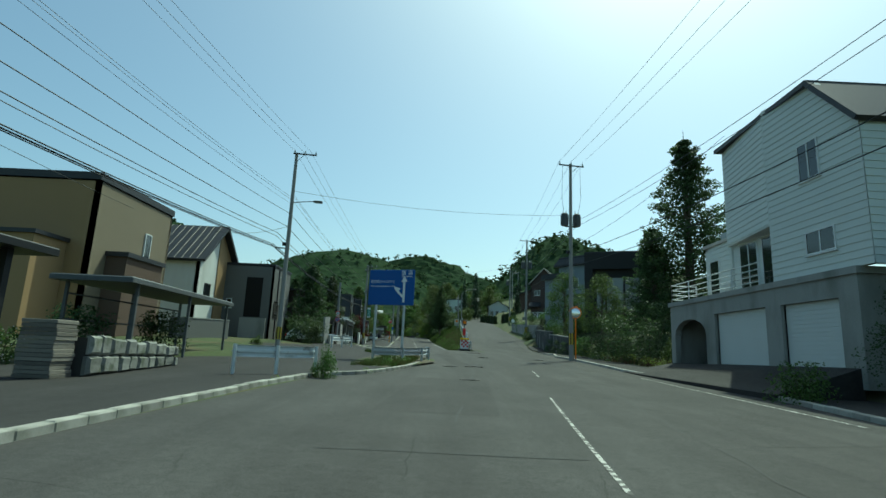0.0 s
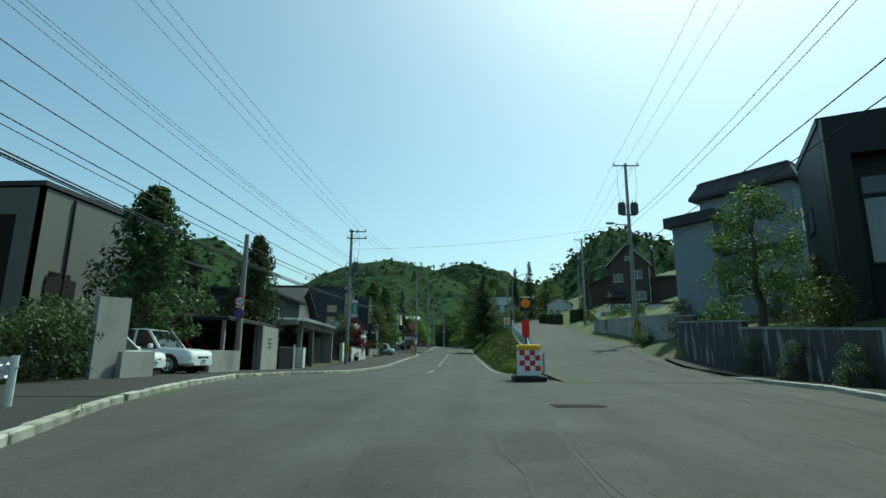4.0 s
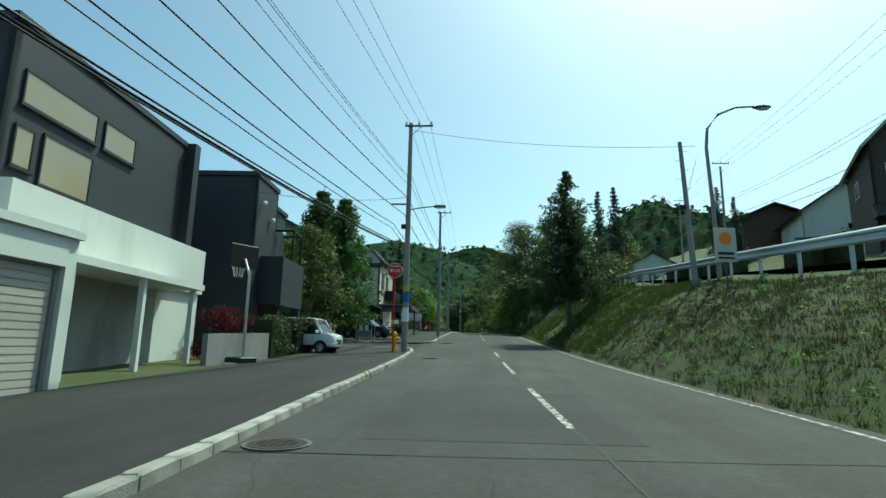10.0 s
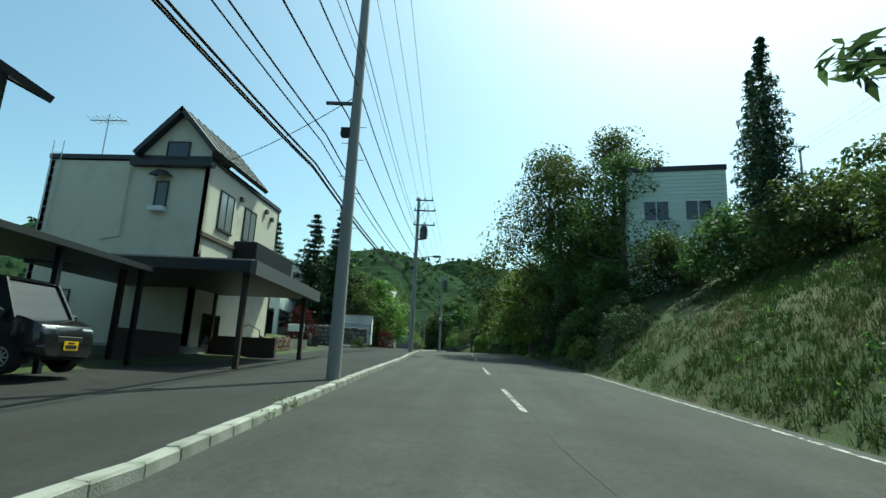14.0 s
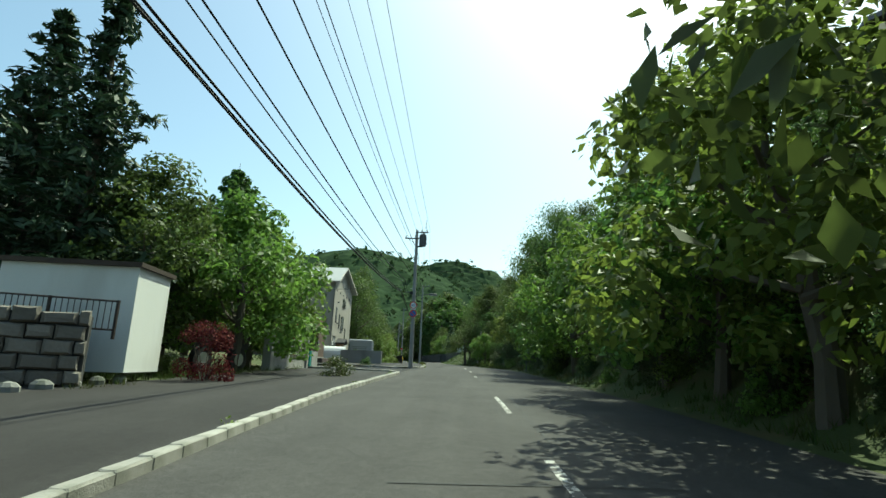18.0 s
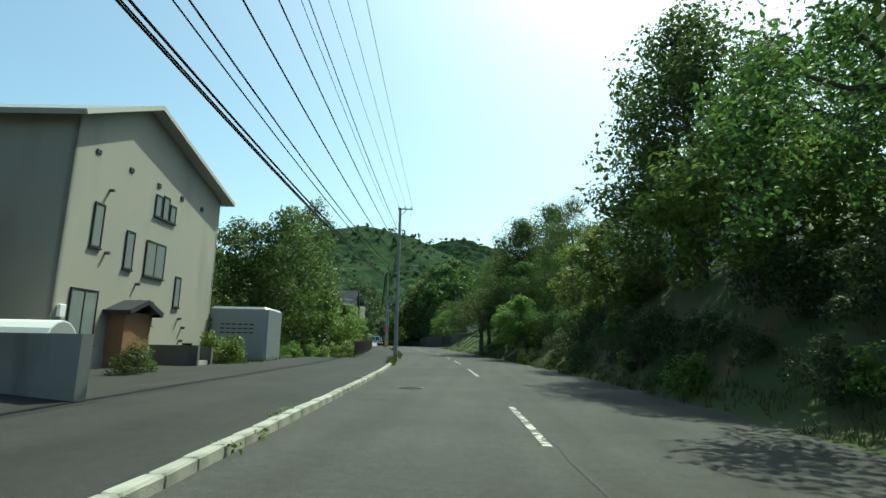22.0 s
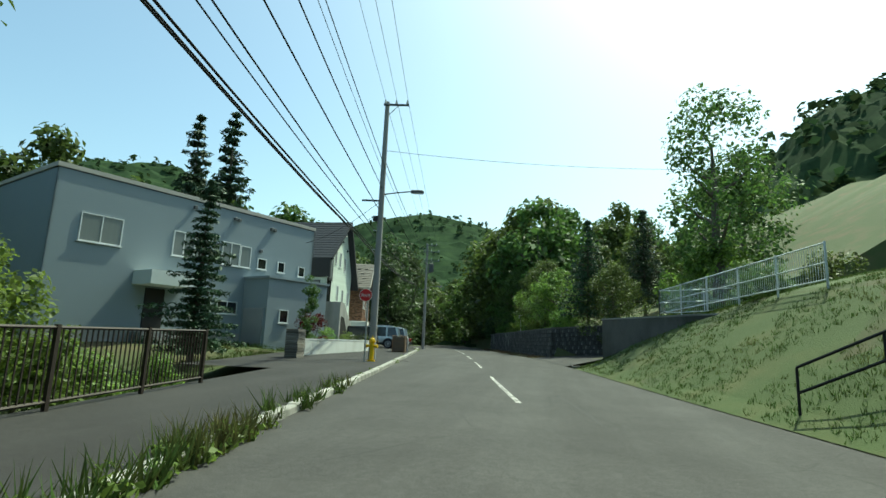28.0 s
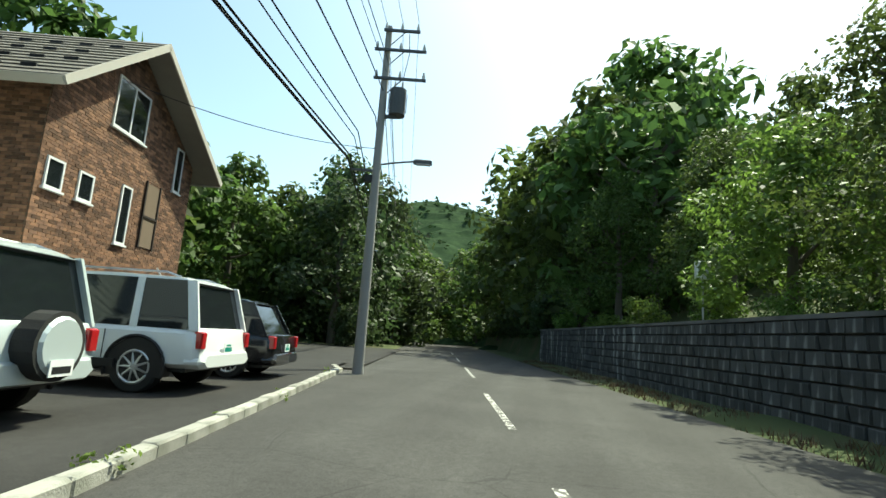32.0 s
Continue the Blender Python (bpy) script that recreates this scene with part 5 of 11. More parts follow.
        part("plate_bar", Geo().box(-0.13, 0.13, ys(1.0) - 0.275, ys(1.0) - 0.271, belt * 0.78 - 0.27, belt * 0.78 - 0.2), M["black"], sw)
    if rack:
        for sx in (1, -1):
            part("roof_rail", Geo().tube([(sx * tw * 0.9, ys(r0 + 0.06), H - 0.02), (sx * tw * 0.9, ys(r0 + 0.1), H + 0.05), (sx * tw * 0.9, ys(r1 - 0.1), H + 0.05), (sx * tw * 0.9, ys(r1 - 0.05), H - 0.02)], 0.018, 6), M["alloy"], t)
    return t

# ---- ground ----
CREST_Y = [44, 50, 56, 70, 88, 104, 120, 138, 170]
CREST_D = [5.4, 5.6, 6.0, 7.7, 9.0, 10.2, 11.8, 14.2, 20.0]
CREST_H = [-0.02, -0.01, 0.3, 1.7, 2.6, 3.7, 4.6, 5.4, 7.0]


def crest(y):
    return float(np.interp(y, CREST_Y, CREST_D)), float(np.interp(y, CREST_Y, CREST_H))


# outline across the valley at stations: pairs of offset and height over the road
PROFILE = {
    -140: [(-900, 6), (-60, 2), (-16, 0.3), (-3.4, 0.06), (-3.2, -0.08), (8.3, -0.08), (8.5, 0.06), (14, 0.3), (24, 1.5), (60, 6), (900, 20)],
    30: [(-900, 6), (-60, 2), (-16, 0.3), (-3.4, 0.06), (-3.2, -0.08), (9.2, -0.08), (9.4, 0.06), (13, 0.2), (15, 1.4), (24, 3), (60, 8), (900, 20)],
    46: [(-900, 6), (-60, 2), (-16, 0.3), (-3.4, 0.06), (-3.2, -0.08), (11.6, -0.08), (11.8, 0.06), (13.4, 0.2), (14.4, 1.4), (24, 3), (60, 8), (900, 20)],
    58: [(-900, 6), (-60, 2), (-16, 0.3), (-3.4, 0.06), (-3.2, -0.08), (5.5, -0.08), (6.1, 0.35), (14.0, 0.45), (14.2, 0.6), (15.6, 2.2), (24, 3.5), (60, 9), (900, 20)],
    70: [(-900, 6), (-60, 2), (-16, 0.2), (-3.4, 0.06), (-3.2, -0.08), (5.5, -0.08), (6.6, 0.55), (7.9, 1.62), (15.6, 1.72), (16.6, 2.0), (18, 3.4), (24, 4.5), (60, 12), (900, 24)],
    88: [(-900, 6), (-60, 2), (-16, 0.2), (-3.4, 0.06), (-3.2, -0.08), (5.5, -0.08), (7.4, 1.5), (9.1, 2.52), (17.2, 2.62), (18, 3), (20, 4.2), (26, 5.5), (60, 14), (900, 30)],
    104: [(-900, 6), (-60, 2), (-16, 0.2), (-3.4, 0.06), (-3.2, -0.08), (5.5, -0.08), (7.8, 2.0), (10.3, 3.62), (18.4, 3.72), (19, 4.2), (22, 5), (28, 6), (60, 16), (900, 30)],
    120: [(-900, 6), (-60, 2), (-16, 0.2), (-3.4, 0.06), (-3.2, -0.08), (5.6, -0.08), (8.2, 2.3), (11.9, 4.52), (20, 4.65), (24, 6), (30, 7), (60, 18), (900, 30)],
    138: [(-900, 8), (-60, 4), (-20, 0.8), (-9, 0.2), (-3.4, 0.06), (-3.2, -0.08), (5.6, -0.08), (9, 2.6), (14.3, 5.32), (22, 5.5), (30, 8), (60, 20), (900, 30)],
    160: [(-900, 8), (-60, 5), (-24, 1.4), (-14.4, 0.8), (-13.4, 0.1), (-8, 0.08), (-3.4, 0.06), (-3.2, -0.08), (5.2, -0.08), (6.2, 0.4), (10, 4.5), (16, 7), (30, 9), (60, 20), (900, 40)],
    200: [(-900, 8), (-60, 5), (-24, 0.9), (-14, 0.5), (-13.3, 0.1), (-8, 0.08), (-3.4, 0.06), (-3.2, -0.08), (5.2, -0.08), (6.2, 0.3), (10, 4.5), (14, 6), (30, 9), (60, 22), (900, 40)],
    226: [(-900, 8), (-60, 3), (-24, 0.4), (-13.5, 0.1), (-8, 0.08), (-3.4, 0.06), (-3.2, -0.08), (5.6, -0.08), (6.6, 0.3), (10, 3.6), (13, 5), (30, 8), (60, 24), (900, 40)],
    236: [(-900, 8), (-60, 0), (-12, -1.8), (-6.4, -0.2), (-5.4, 0.1), (-3.4, 0.06), (-3.2, -0.08), (5.7, -0.08), (6.6, 0.3), (10, 2.9), (13, 4.3), (30, 8), (60, 24), (900, 40)],
    272: [(-900, 8), (-60, 0), (-12, -1.2), (-6.4, -0.1), (-5.4, 0.1), (-3.4, 0.06), (-3.2, -0.08), (5.7, -0.08), (6.4, 0.25), (10.5, 3.1), (13, 3.8), (30, 6), (60, 24), (900, 40)],
    279: [(-900, 10), (-60, 3), (-20, 0.4), (-8, 0.15), (-3.4, 0.06), (-3.2, -0.08), (5.7, -0.08), (6.4, 0.2), (9.5, 2.2), (13, 3.2), (30, 6), (60, 24), (900, 40)],
    283: [(-900, 10), (-60, 3), (-20, 0.4), (-8, 0.15), (-3.4, 0.06), (-3.2, -0.08), (5.7, -0.08), (7, 0.02), (13, 0.6), (30, 3), (60, 24), (900, 40)],
    292.8: [(-900, 10), (-60, 3), (-20, 0.4), (-8, 0.15), (-3.4, 0.06), (-3.2, -0.08), (5.7, -0.08), (6.4, 0.05), (13, 0.6), (30, 3), (60, 24), (900, 40)],
    294: [(-900, 10), (-60, 4), (-20, 0.5), (-8, 0.15), (-3.4, 0.06), (-3.2, -0.08), (5.6, -0.08), (6.2, 0.03), (7.7, 0.08), (7.8, 1.9), (13, 2.6), (30, 8), (60, 26), (900, 40)],
    330: [(-900, 10), (-60, 8), (-20, 0.5), (-8, 0.15), (-3.4, 0.06), (-3.2, -0.08), (5.6, -0.08), (6.2, 0.03), (7.7, 0.08), (7.8, 1.6), (13, 3.2), (30, 9), (60, 26), (900, 60)],
    1400: [(-900, 40), (-60, 12), (-14, 1), (-8, 0.15), (-3.4, 0.06), (-3.2, -0.08), (5.6, -0.08), (6.2, 0.05), (7, 0.6), (13, 3.2), (30, 10), (60, 28), (900, 80)],
}
STATION = np.array(sorted(PROFILE))


# the kerb line on the left: plan points where the side street joins, then an offset
KL = [(-20, -4.9), (0, -4.85), (8, -5.1), (13.5, -5.2), (16.5, -5.1), (18.1, -4.6), (18.9, -4.0), (19.6, -3.7), (22, -3.07), (24.5, -2.6), (27.2, -2.2), (29.9, -2.03), (31, -2.13), (33.25, -2.47), (35.9, -3.2), (39, -4.33), (41.2, -4.76), (42.7, -5.03), (43.6, -5.12)]
KL2 = [(43.6, -5.12), (46.1, -5.25), (51.5, -5.5), (55.4, -4.6), (58, -3.6), (60, -3.05), (68, -3.0), (76, -2.5), (80, -2.6), (88, -2.55), (104, -2.75), (110, -2.87), (112.2, -3.1)]
KL3 = [(119.8, -4.4), (120.2, -3.3), (121.0, -2.7), (122.9, -2.5), (144, -2.45), (152, -2.75), (159, -2.93), (164, -3.05), (169, -3.2), (182, -2.95), (184, -3.0)]
KL4 = [(194.4, -3.6), (195.2, -2.8), (196.5, -2.4), (205, -2.4), (228.6, -2.56), (233, -2.35), (240, -2.3), (262, -2.5), (280, -2.55), (299, -2.46), (311, -2.75), (312.5, -3.2)]
KR = [(-20, 8.6), (10, 8.2), (16, 8.9), (28, 8.5), (36, 9.4), (41, 9.9), (46, 11.9), (52, 12.6), (58, 13.1), (70, 15.4), (88, 17.0), (104, 18.2), (120, 19.8), (138, 22.2), (170, 28)]


def off(points, y):
    return float(np.interp(y, [p[0] for p in points], [p[1] for p in points]))


def left_edge(y):
    for seg in (KL, KL2, KL3, KL4):
        if seg[0][0] <= y <= seg[-1][0]:
            return off(seg, y)
    if y < KL[0][0]:
        return KL[0][1]
    if 112 < y < 119.9 or 184 < y < 194.5:
        return -3.4
    return -3.0


def lift(y, d):
    """Height of the ground over the road at an offset."""
    k = int(np.clip(np.searchsorted(STATION, y) - 1, 0, len(STATION) - 2))
    a, b = STATION[k], STATION[k + 1]
    f = min(1, max(0, (y - a) / (b - a)))
    pa, pb = PROFILE[a], PROFILE[b]
    za = float(np.interp(d, [p[0] for p in pa], [p[1] for p in pa]))
    zb = float(np.interp(d, [p[0] for p in pb], [p[1] for p in pb]))
    z = za + (zb - za) * f
    e = left_edge(y)
    if (112.3 < y < 119.8 or 184.2 < y < 194.3) and -14 < d < 5.0:
        return min(z, -0.08)
    if 46 < y < 172 and crest(y)[0] + 0.6 < d < off(KR, y):
        return min(z, crest(y)[1] - 0.14)
    if -30 < y < 62 and off(KR, y) <= d < off(KR, y) + 2.9:
        return min(z, 0.04 + max(0.0, crest(y)[1]))
    if e - 0.1 < d < 5.0:
        return min(z, -0.08)
    if e - (5 if 132 < y < 236 else 9.5 if y < 46 else 6 if y < 273 else 8) < d <= e - 0.1:
        return min(z, 0.04)
    return z


def on(y, d, dz=0.0):
    """A place on the ground at an offset from the lane's line."""
    return at(y, d, lift(y, d) + dz)


def on_xy(x, y, dz=0.0):
    """A place on the ground below a point of the plan."""
    a = radians(heading(y))
    d = (x - rx(y)) * math.cos(a)
    yy = y - d * math.sin(a)
    d = (x - rx(yy)) / max(0.2, math.cos(radians(heading(yy))))
    return Vector((x, y, rz_(yy) + lift(yy, d) + dz))


cols = [-900, -500, -260, -150, -90, -60, -42, -30, -24, -20, -16, -14, -12, -10, -9, -8, -7, -6.4, -5.4, -4.4, -3.4, -3.2, -1, 2, 4.5, 5.5, 5.7, 6.1, 6.4, 6.7, 7.0, 7.4, 8, 8.6, 9.2, 9.5, 10, 10.5, 11.2, 12, 13, 14, 15, 16, 17, 18, 20, 22, 24, 27, 30, 36, 44, 60, 90, 150, 260, 500, 900]
rows_y = [-400, -250, -140, -100, -70, -50, -35, -24] + [float(v) for v in np.arange(-16, 340, 2.0)] + [345, 355, 370, 390, 420, 460, 520, 620, 800, 1100, 1500]
vs, fs = [], []
rng = np.random.default_rng(5)
for y in rows_y:
    for d in cols:
        p = on(y, d) if y <= 500 else Vector((rx(500) - 0.21 * (y - 500) + d, y, rz_(500) + lift(y, d)))
        bump = 0.0 if -9 < d < 5.8 or (y < 175 and 5.8 <= d < off(KR, y) + 3 and (y < 50 or d > crest(y)[0])) else 0.09 * noise.noise(Vector((p.x * 0.35, p.y * 0.35, 0))) * (1 if abs(d) < 60 else 8)
        vs.append((p.x, p.y, p.z + bump))
nc = len(cols)
for j in range(len(rows_y) - 1):
    fs += [(j * nc + i, j * nc + i + 1, (j + 1) * nc + i + 1, (j + 1) * nc + i) for i in range(nc - 1)]
solo("ground", Geo().add(vs, fs), M["turf"], "uneven grassy and earthy ground of the valley", "ground", "structure", smooth=True)


def strip(name, label, ys, left, right, dz, material, category, n=3, crown=0.0, kind="structure", drop=0.0):
    """A paved band between two offsets along the road."""
    vs, fs = [], []
    for y in ys:
        a, b = left(y), right(y)
        for k in range(n + 1):
            d = a + (b - a) * k / n
            p = at(y, d, dz(y, d) if callable(dz) else dz)
            vs.append(p)
    for j in range(len(ys) - 1):
        fs += [(j * (n + 1) + i, j * (n + 1) + i + 1, (j + 1) * (n + 1) + i + 1, (j + 1) * (n + 1) + i) for i in range(n)]
    return solo(name, Geo().add(vs, fs), M[material], label, category, kind)


ys_ = [float(v) for v in np.arange(-30, 60, 1.5)]
strip("road", "worn grey asphalt carriageway with patches and a faded centre line", ys_ + [float(v) for v in np.arange(60, 420, 3.0)], lambda y: left_edge(y) - 0.02, lambda y: (off(KR, y) + 0.02) if y < 51 else 5.55, 0.0, "asphalt", "road", 8)


def upper_z(y, d):
    return crest(y)[1] + 0.02


strip("upper_road", "grey asphalt road climbing above the grass bank", [float(v) for v in np.arange(49.5, 175, 2.5)], lambda y: crest(y)[0] + (0.35 if y > 55 else 0.0), lambda y: off(KR, y) + 0.02, upper_z, "asphalt", "road", 4)
strip("footway", "dark patched asphalt footway behind the kerb", [float(v) for v in np.arange(-30, 44.2, 0.8)], lambda y: -13.5, lambda y: left_edge(y) - 0.14, 0.1, "footway", "footway", 3)
strip("footway", "dark asphalt footway and forecourts beside the kerb", [float(v) for v in np.arange(43.4, 114.0, 1.6)], lambda y: -9.2 if y < 64 else -7.5, lambda y: left_edge(y) - 0.14, 0.11, "footway", "footway", 2)
strip("side_street", "dark asphalt mouth of a side street", [float(v) for v in np.arange(111.8, 120.6, 0.8)], lambda y: -14, lambda y: left_edge(y) + 0.3, 0.006, "footway", "road", 2)
strip("footway", "dark asphalt footway and forecourts beside the kerb", [float(v) for v in np.arange(119.4, 184.6, 1.6)], lambda y: -13.0 if y < 132 or 150 < y < 166 else -8.6, lambda y: left_edge(y) - 0.14, 0.12, "footway", "footway", 2)
strip("side_street", "dark asphalt mouth of a side street", [float(v) for v in np.arange(183.8, 195.4, 0.8)], lambda y: -14, lambda y: left_edge(y) + 0.3, 0.006, "footway", "road", 2)
strip("footway", "dark asphalt footway and forecourts beside the kerb", [float(v) for v in np.arange(194.2, 232.5, 1.6)], lambda y: -13.2 if 199 < y < 219 else -10.5, lambda y: left_edge(y) - 0.14, 0.12, "footway", "footway", 2)
strip("footway", "dark asphalt footway between kerb and iron fence", [float(v) for v in np.arange(230.6, 273.5, 1.6)], lambda y: -5.6, lambda y: left_edge(y) - 0.14, 0.125, "footway", "footway", 2)
strip("footway", "dark asphalt footway and car park beside the kerb", [float(v) for v in np.arange(271.6, 316, 1.6)], lambda y: -8.6 if y < 292 else -13.5, lambda y: left_edge(y) - 0.14, 0.12, "footway", "footway", 2)
strip("footway", "grey asphalt footway on the far side of the main road", [float(v) for v in np.arange(-30, 62, 1.5)], lambda y: off(KR, y) + 0.16, lambda y: off(KR, y) + 2.9, lambda y, d: 0.1 + max(0.0, crest(y)[1]), "footway", "footway", 2)
strip("driveway", "asphalt driveway rising between walls", [float(v) for v in np.arange(281.4, 292.4, 0.6)], lambda y: 5.5, lambda y: 20 if y < 289.6 else min(20, 6.6 + (293 - y) * 1.7), lambda y, d: lift(y, d) + 0.03 if d > 5.6 else 0.01, "asphalt_new", "driveway", 6)
strip("side_street", "asphalt turning area beyond the car park", [float(v) for v in np.arange(312.3, 336, 1.5)], lambda y: -16, lambda y: -2.5, 0.05, "footway", "road", 3)


strip("lawn", "sunlit mown grass slope beside the road", [float(v) for v in np.arange(243, 280.4, 1.0)], lambda y: 5.75, lambda y: 13.6 if y < 274 else 9.4, lambda y, d: lift(y, d) + 0.03, "lawn", "lawn", 14)


# ---- road markings, cracks and covers ----
def marks(name, label, items, material, z=0.006, category="road marking"):
    """Painted or tarred bands: each from one place to another with a width."""
    g = Geo()
    for (y0, d0), (y1, d1), w in items:
        n = max(1, int(abs(y1 - y0) / 1.0))
        for k in range(n):
            p, q = at(y0 + (y1 - y0) * k / n, d0 + (d1 - d0) * k / n, z), at(y0 + (y1 - y0) * (k + 1) / n, d0 + (d1 - d0) * (k + 1) / n, z)
            t = (q - p).normalized()
            s = Vector((-t.y, t.x, 0)) * w / 2
            g.add([p - s, q - s, q + s, p + s], [(3, 2, 1, 0)])
    return solo(name, g, M[material], label, category, "structure")


CL = lambda y: float(np.interp(y, [0, 12, 40, 56, 62, 68, 82, 86, 103, 110, 120, 160, 180, 191, 214, 229, 234, 240, 250, 262, 281, 288, 315], [1.25, 1.85, 4.6, 1.3, 1.05, 1.25, 1.38, 1.42, 1.35, 1.42, 1.4, 1.12, 1.08, 1.18, 1.3, 1.45, 1.6, 1.76, 1.8, 1.5, 1.1, 1.05, 1.4]))
dashes = [((y, CL(y)), (e, CL(e)), 0.12) for y, e in ((61, 69), (77, 80), (81.8, 86.2), (90, 95), (99, 104.5), (108, 112), (128, 132), (137, 141), (147, 151), (155.5, 161.4), (166, 170), (182.2, 184.8), (190.7, 195.4), (201, 205), (214.8, 220.6), (226.3, 231.6), (235.4, 240.2), (245, 250), (256, 260), (266.5, 273.3), (277.7, 281.7), (285.4, 290.2), (295, 300), (303, 307.8), (312.5, 318), (323, 328), (333, 338))]
marks("centre_line", "worn broken white centre line", dashes, "line")
marks("centre_line", "almost worn away white centre line", [((y, CL(y)), (e, CL(e)), 0.06) for y, e in ((-8, -3), (5.2, 13.9), (21.9, 25.6))], "line")
marks("edge_line", "thin faded white edge line along the bank", [((58, 5.2), (140, 5.25), 0.1)], "line")
marks("edge_line", "faded white line beside the far kerb", [((-10, 7.6), (8, 7.4), 0.12), ((11, 7.6), (24, 7.7), 0.1)], "line")
rng2 = random.Random(11)


def wander(y0, d0, y1, d1, w, n=9, amp=0.12):
    pts = [(y0 + (y1 - y0) * k / n + rng2.uniform(-amp, amp) * 0.4, d0 + (d1 - d0) * k / n + rng2.uniform(-amp, amp)) for k in range(n + 1)]
    return [(a, b, w * rng2.uniform(0.6, 1.3)) for a, b in zip(pts, pts[1:])]


cr = []
for y0, d0, y1, d1 in ((9, -0.2, 26, 0.3), (14, 1.2, 30, 0.4), (26, 0.2, 44, 1.8), (44, 1.8, 56, 5.2), (37, 1.8, 52, 4.2), (38.4, 5.6, 47.4, 7.8), (47.4, 7.8, 60, 9.2), (21.8, -0.1, 40.5, 2.4), (23, -0.3, 23.2, 1.6), (29.8, -0.2, 30, 1.9), (5, 3.2, 22, 4.6), (22, 4.6, 40, 7.3), (40, 7.3, 62, 9.5), (6.5, -1.8, 6.6, 1.4), (4.6, 3.4, 5.2, 5.6), (8.2, 4.2, 8.9, 6.8), (55.5, -2.5, 55.8, 5), (86, 1.45, 103, 1.4), (88.2, -2.6, 88.4, 5), (103, 1.4, 121, 1.5), (106.5, -0.5, 106.8, 3.4), (121, 1.45, 150, 1.3), (121.3, -2.6, 121.6, -1.2), (150, 1.3, 178, 1.5), (146.2, -2.9, 146.4, 4.8), (168.4, -2.6, 168.6, 2.2), (178, 1.5, 204, 1.3), (204, 1.3, 229, 1.45), (212.5, -2.6, 212.8, 2), (218.2, -2.3, 218.5, 3.4), (229, 1.5, 236, 1.6), (264, 2.4, 268, 2.6), (281, 1.9, 287, 2.1), (290, 2.1, 296, 1.9), (244, -1, 244.2, 3), (160, -0.6, 160.2, 2.2)):
    cr += wander(y0, d0, y1, d1, 0.035, max(4, int(max(abs(y1 - y0), abs(d1 - d0)) / 0.9)), 0.07)
marks("road_crack", "tarred cracks wandering over the asphalt", cr, "crack", 0.005, "crack")
for y, d, ln, w in ((10, -0.6, 9, 2.4), (27, 0.1, 12, 0.8), (34, 2.2, 6, 2.0), (72, -1.4, 3, 1.2), (89, 0.4, 5, 3.4), (108, -1.0, 7, 2.2), (148, 0.4, 8, 2.6), (178, -1.2, 5, 1.6), (215, 0, 6, 2.6), (246, -0.8, 7, 2.2), (284, 0.8, 9, 1.4)):
    q = [at(y, d - w / 2, 0.003), at(y, d + w / 2, 0.003), at(y + ln, d + w / 2, 0.003), at(y + ln, d - w / 2, 0.003)]
    solo("road_patch", Geo().add(q, [(0, 1, 2, 3)]), M["asphalt_new"], "darker repair patch in the asphalt", "patch", "structure")


def cover(y, d, r=0.33, dz=0.004, square=0.0):
    """A cast-iron cover or grating let into the road."""
    p = at(y, d, dz)
    t = thing("manhole_cover" if not square else "drain_grating", "round patterned cast-iron cover flush with the asphalt" if not square else "rusty iron grating over a road drain", "cover", p.x, p.y, p.z, heading(y))
    if square:
        part("frame", Geo().box(-square, square, -0.3, 0.3, -0.03, 0.006), M["iron"], t)
        n = int(square * 2 / 0.06)
        for k in range(n):
            part("bar", Geo().box(-square + 0.03 + k * 0.06, -square + 0.055 + k * 0.06, -0.24, 0.24, 0.0, 0.014), M["iron"], t)
    else:
        part("ring", Geo().cyl((0, 0, -0.03), (0, 0, 0.006), r + 0.05, None, 24), M["concrete_dark"], t)
        part("lid", Geo().cyl((0, 0, -0.02), (0, 0, 0.011), r, None, 24), M["iron"], t)
        g = Geo()
        for k in range(-3, 4):
            for j in range(-3, 4):
                if (k * k + j * j) * 0.01 < (r - 0.05) ** 2:
                    g.box(k * 0.09 - 0.03, k * 0.09 + 0.03, j * 0.09 - 0.012, j * 0.09 + 0.012, 0.01, 0.016)
        part("studs", g, M["iron"], t, kind="stuff")
    return t


for y, d in ((18.9, 0.0), (26.5, -0.7), (36, 2.6), (35.8, 6.4), (67.7, -3.1), (66.8, -2.2), (88.6, -2.1), (87.7, -3.7), (121.0, -1.7), (121.6, -1.4), (149.8, -2.2), (209, -1.0), (106, -1.7)):
    cover(y, d)
for y, d, s in ((27.0, 0.5, 0.45), (42.8, 3.6, 0.5), (280.5, -2.45, 0.3), (244.5, -2.4, 0.3)):
    cover(y, d, square=s)
p = at(284, 6.4, 0.02)
tgr = thing("drain_channel", "long iron channel grating across the driveway mouth", "drain", p.x, p.y, p.z, heading(284) - 8)
part("frame", Geo().box(-0.22, 0.22, -3.4, 3.4, -0.05, 0.0), M["concrete"], tgr)
for k in range(60):
    part("bar", Geo().box(-0.19, 0.19, -3.35 + k * 0.112, -3.29 + k * 0.112, 0.0, 0.015), M["iron"], tgr)
yl = Geo()
for (y, d) in [(120.3 + 0.3 * (k % 2), -5.2 - 0.4 * k) for k in range(8)] + [(195.0 + 0.26 * k, -6.2 - 0.4 * k) for k in range(8)]:
    c = at(y, d, 0.128)
    yl.box(-0.19, 0.19, -0.14, 0.14, 0, 0.004, pose(c.x, c.y, c.z, 0, 0, heading(y)))
solo("tactile_paving", yl, M["yellow_line"], "worn yellow warning strip at the crossing", "paving", "structure")

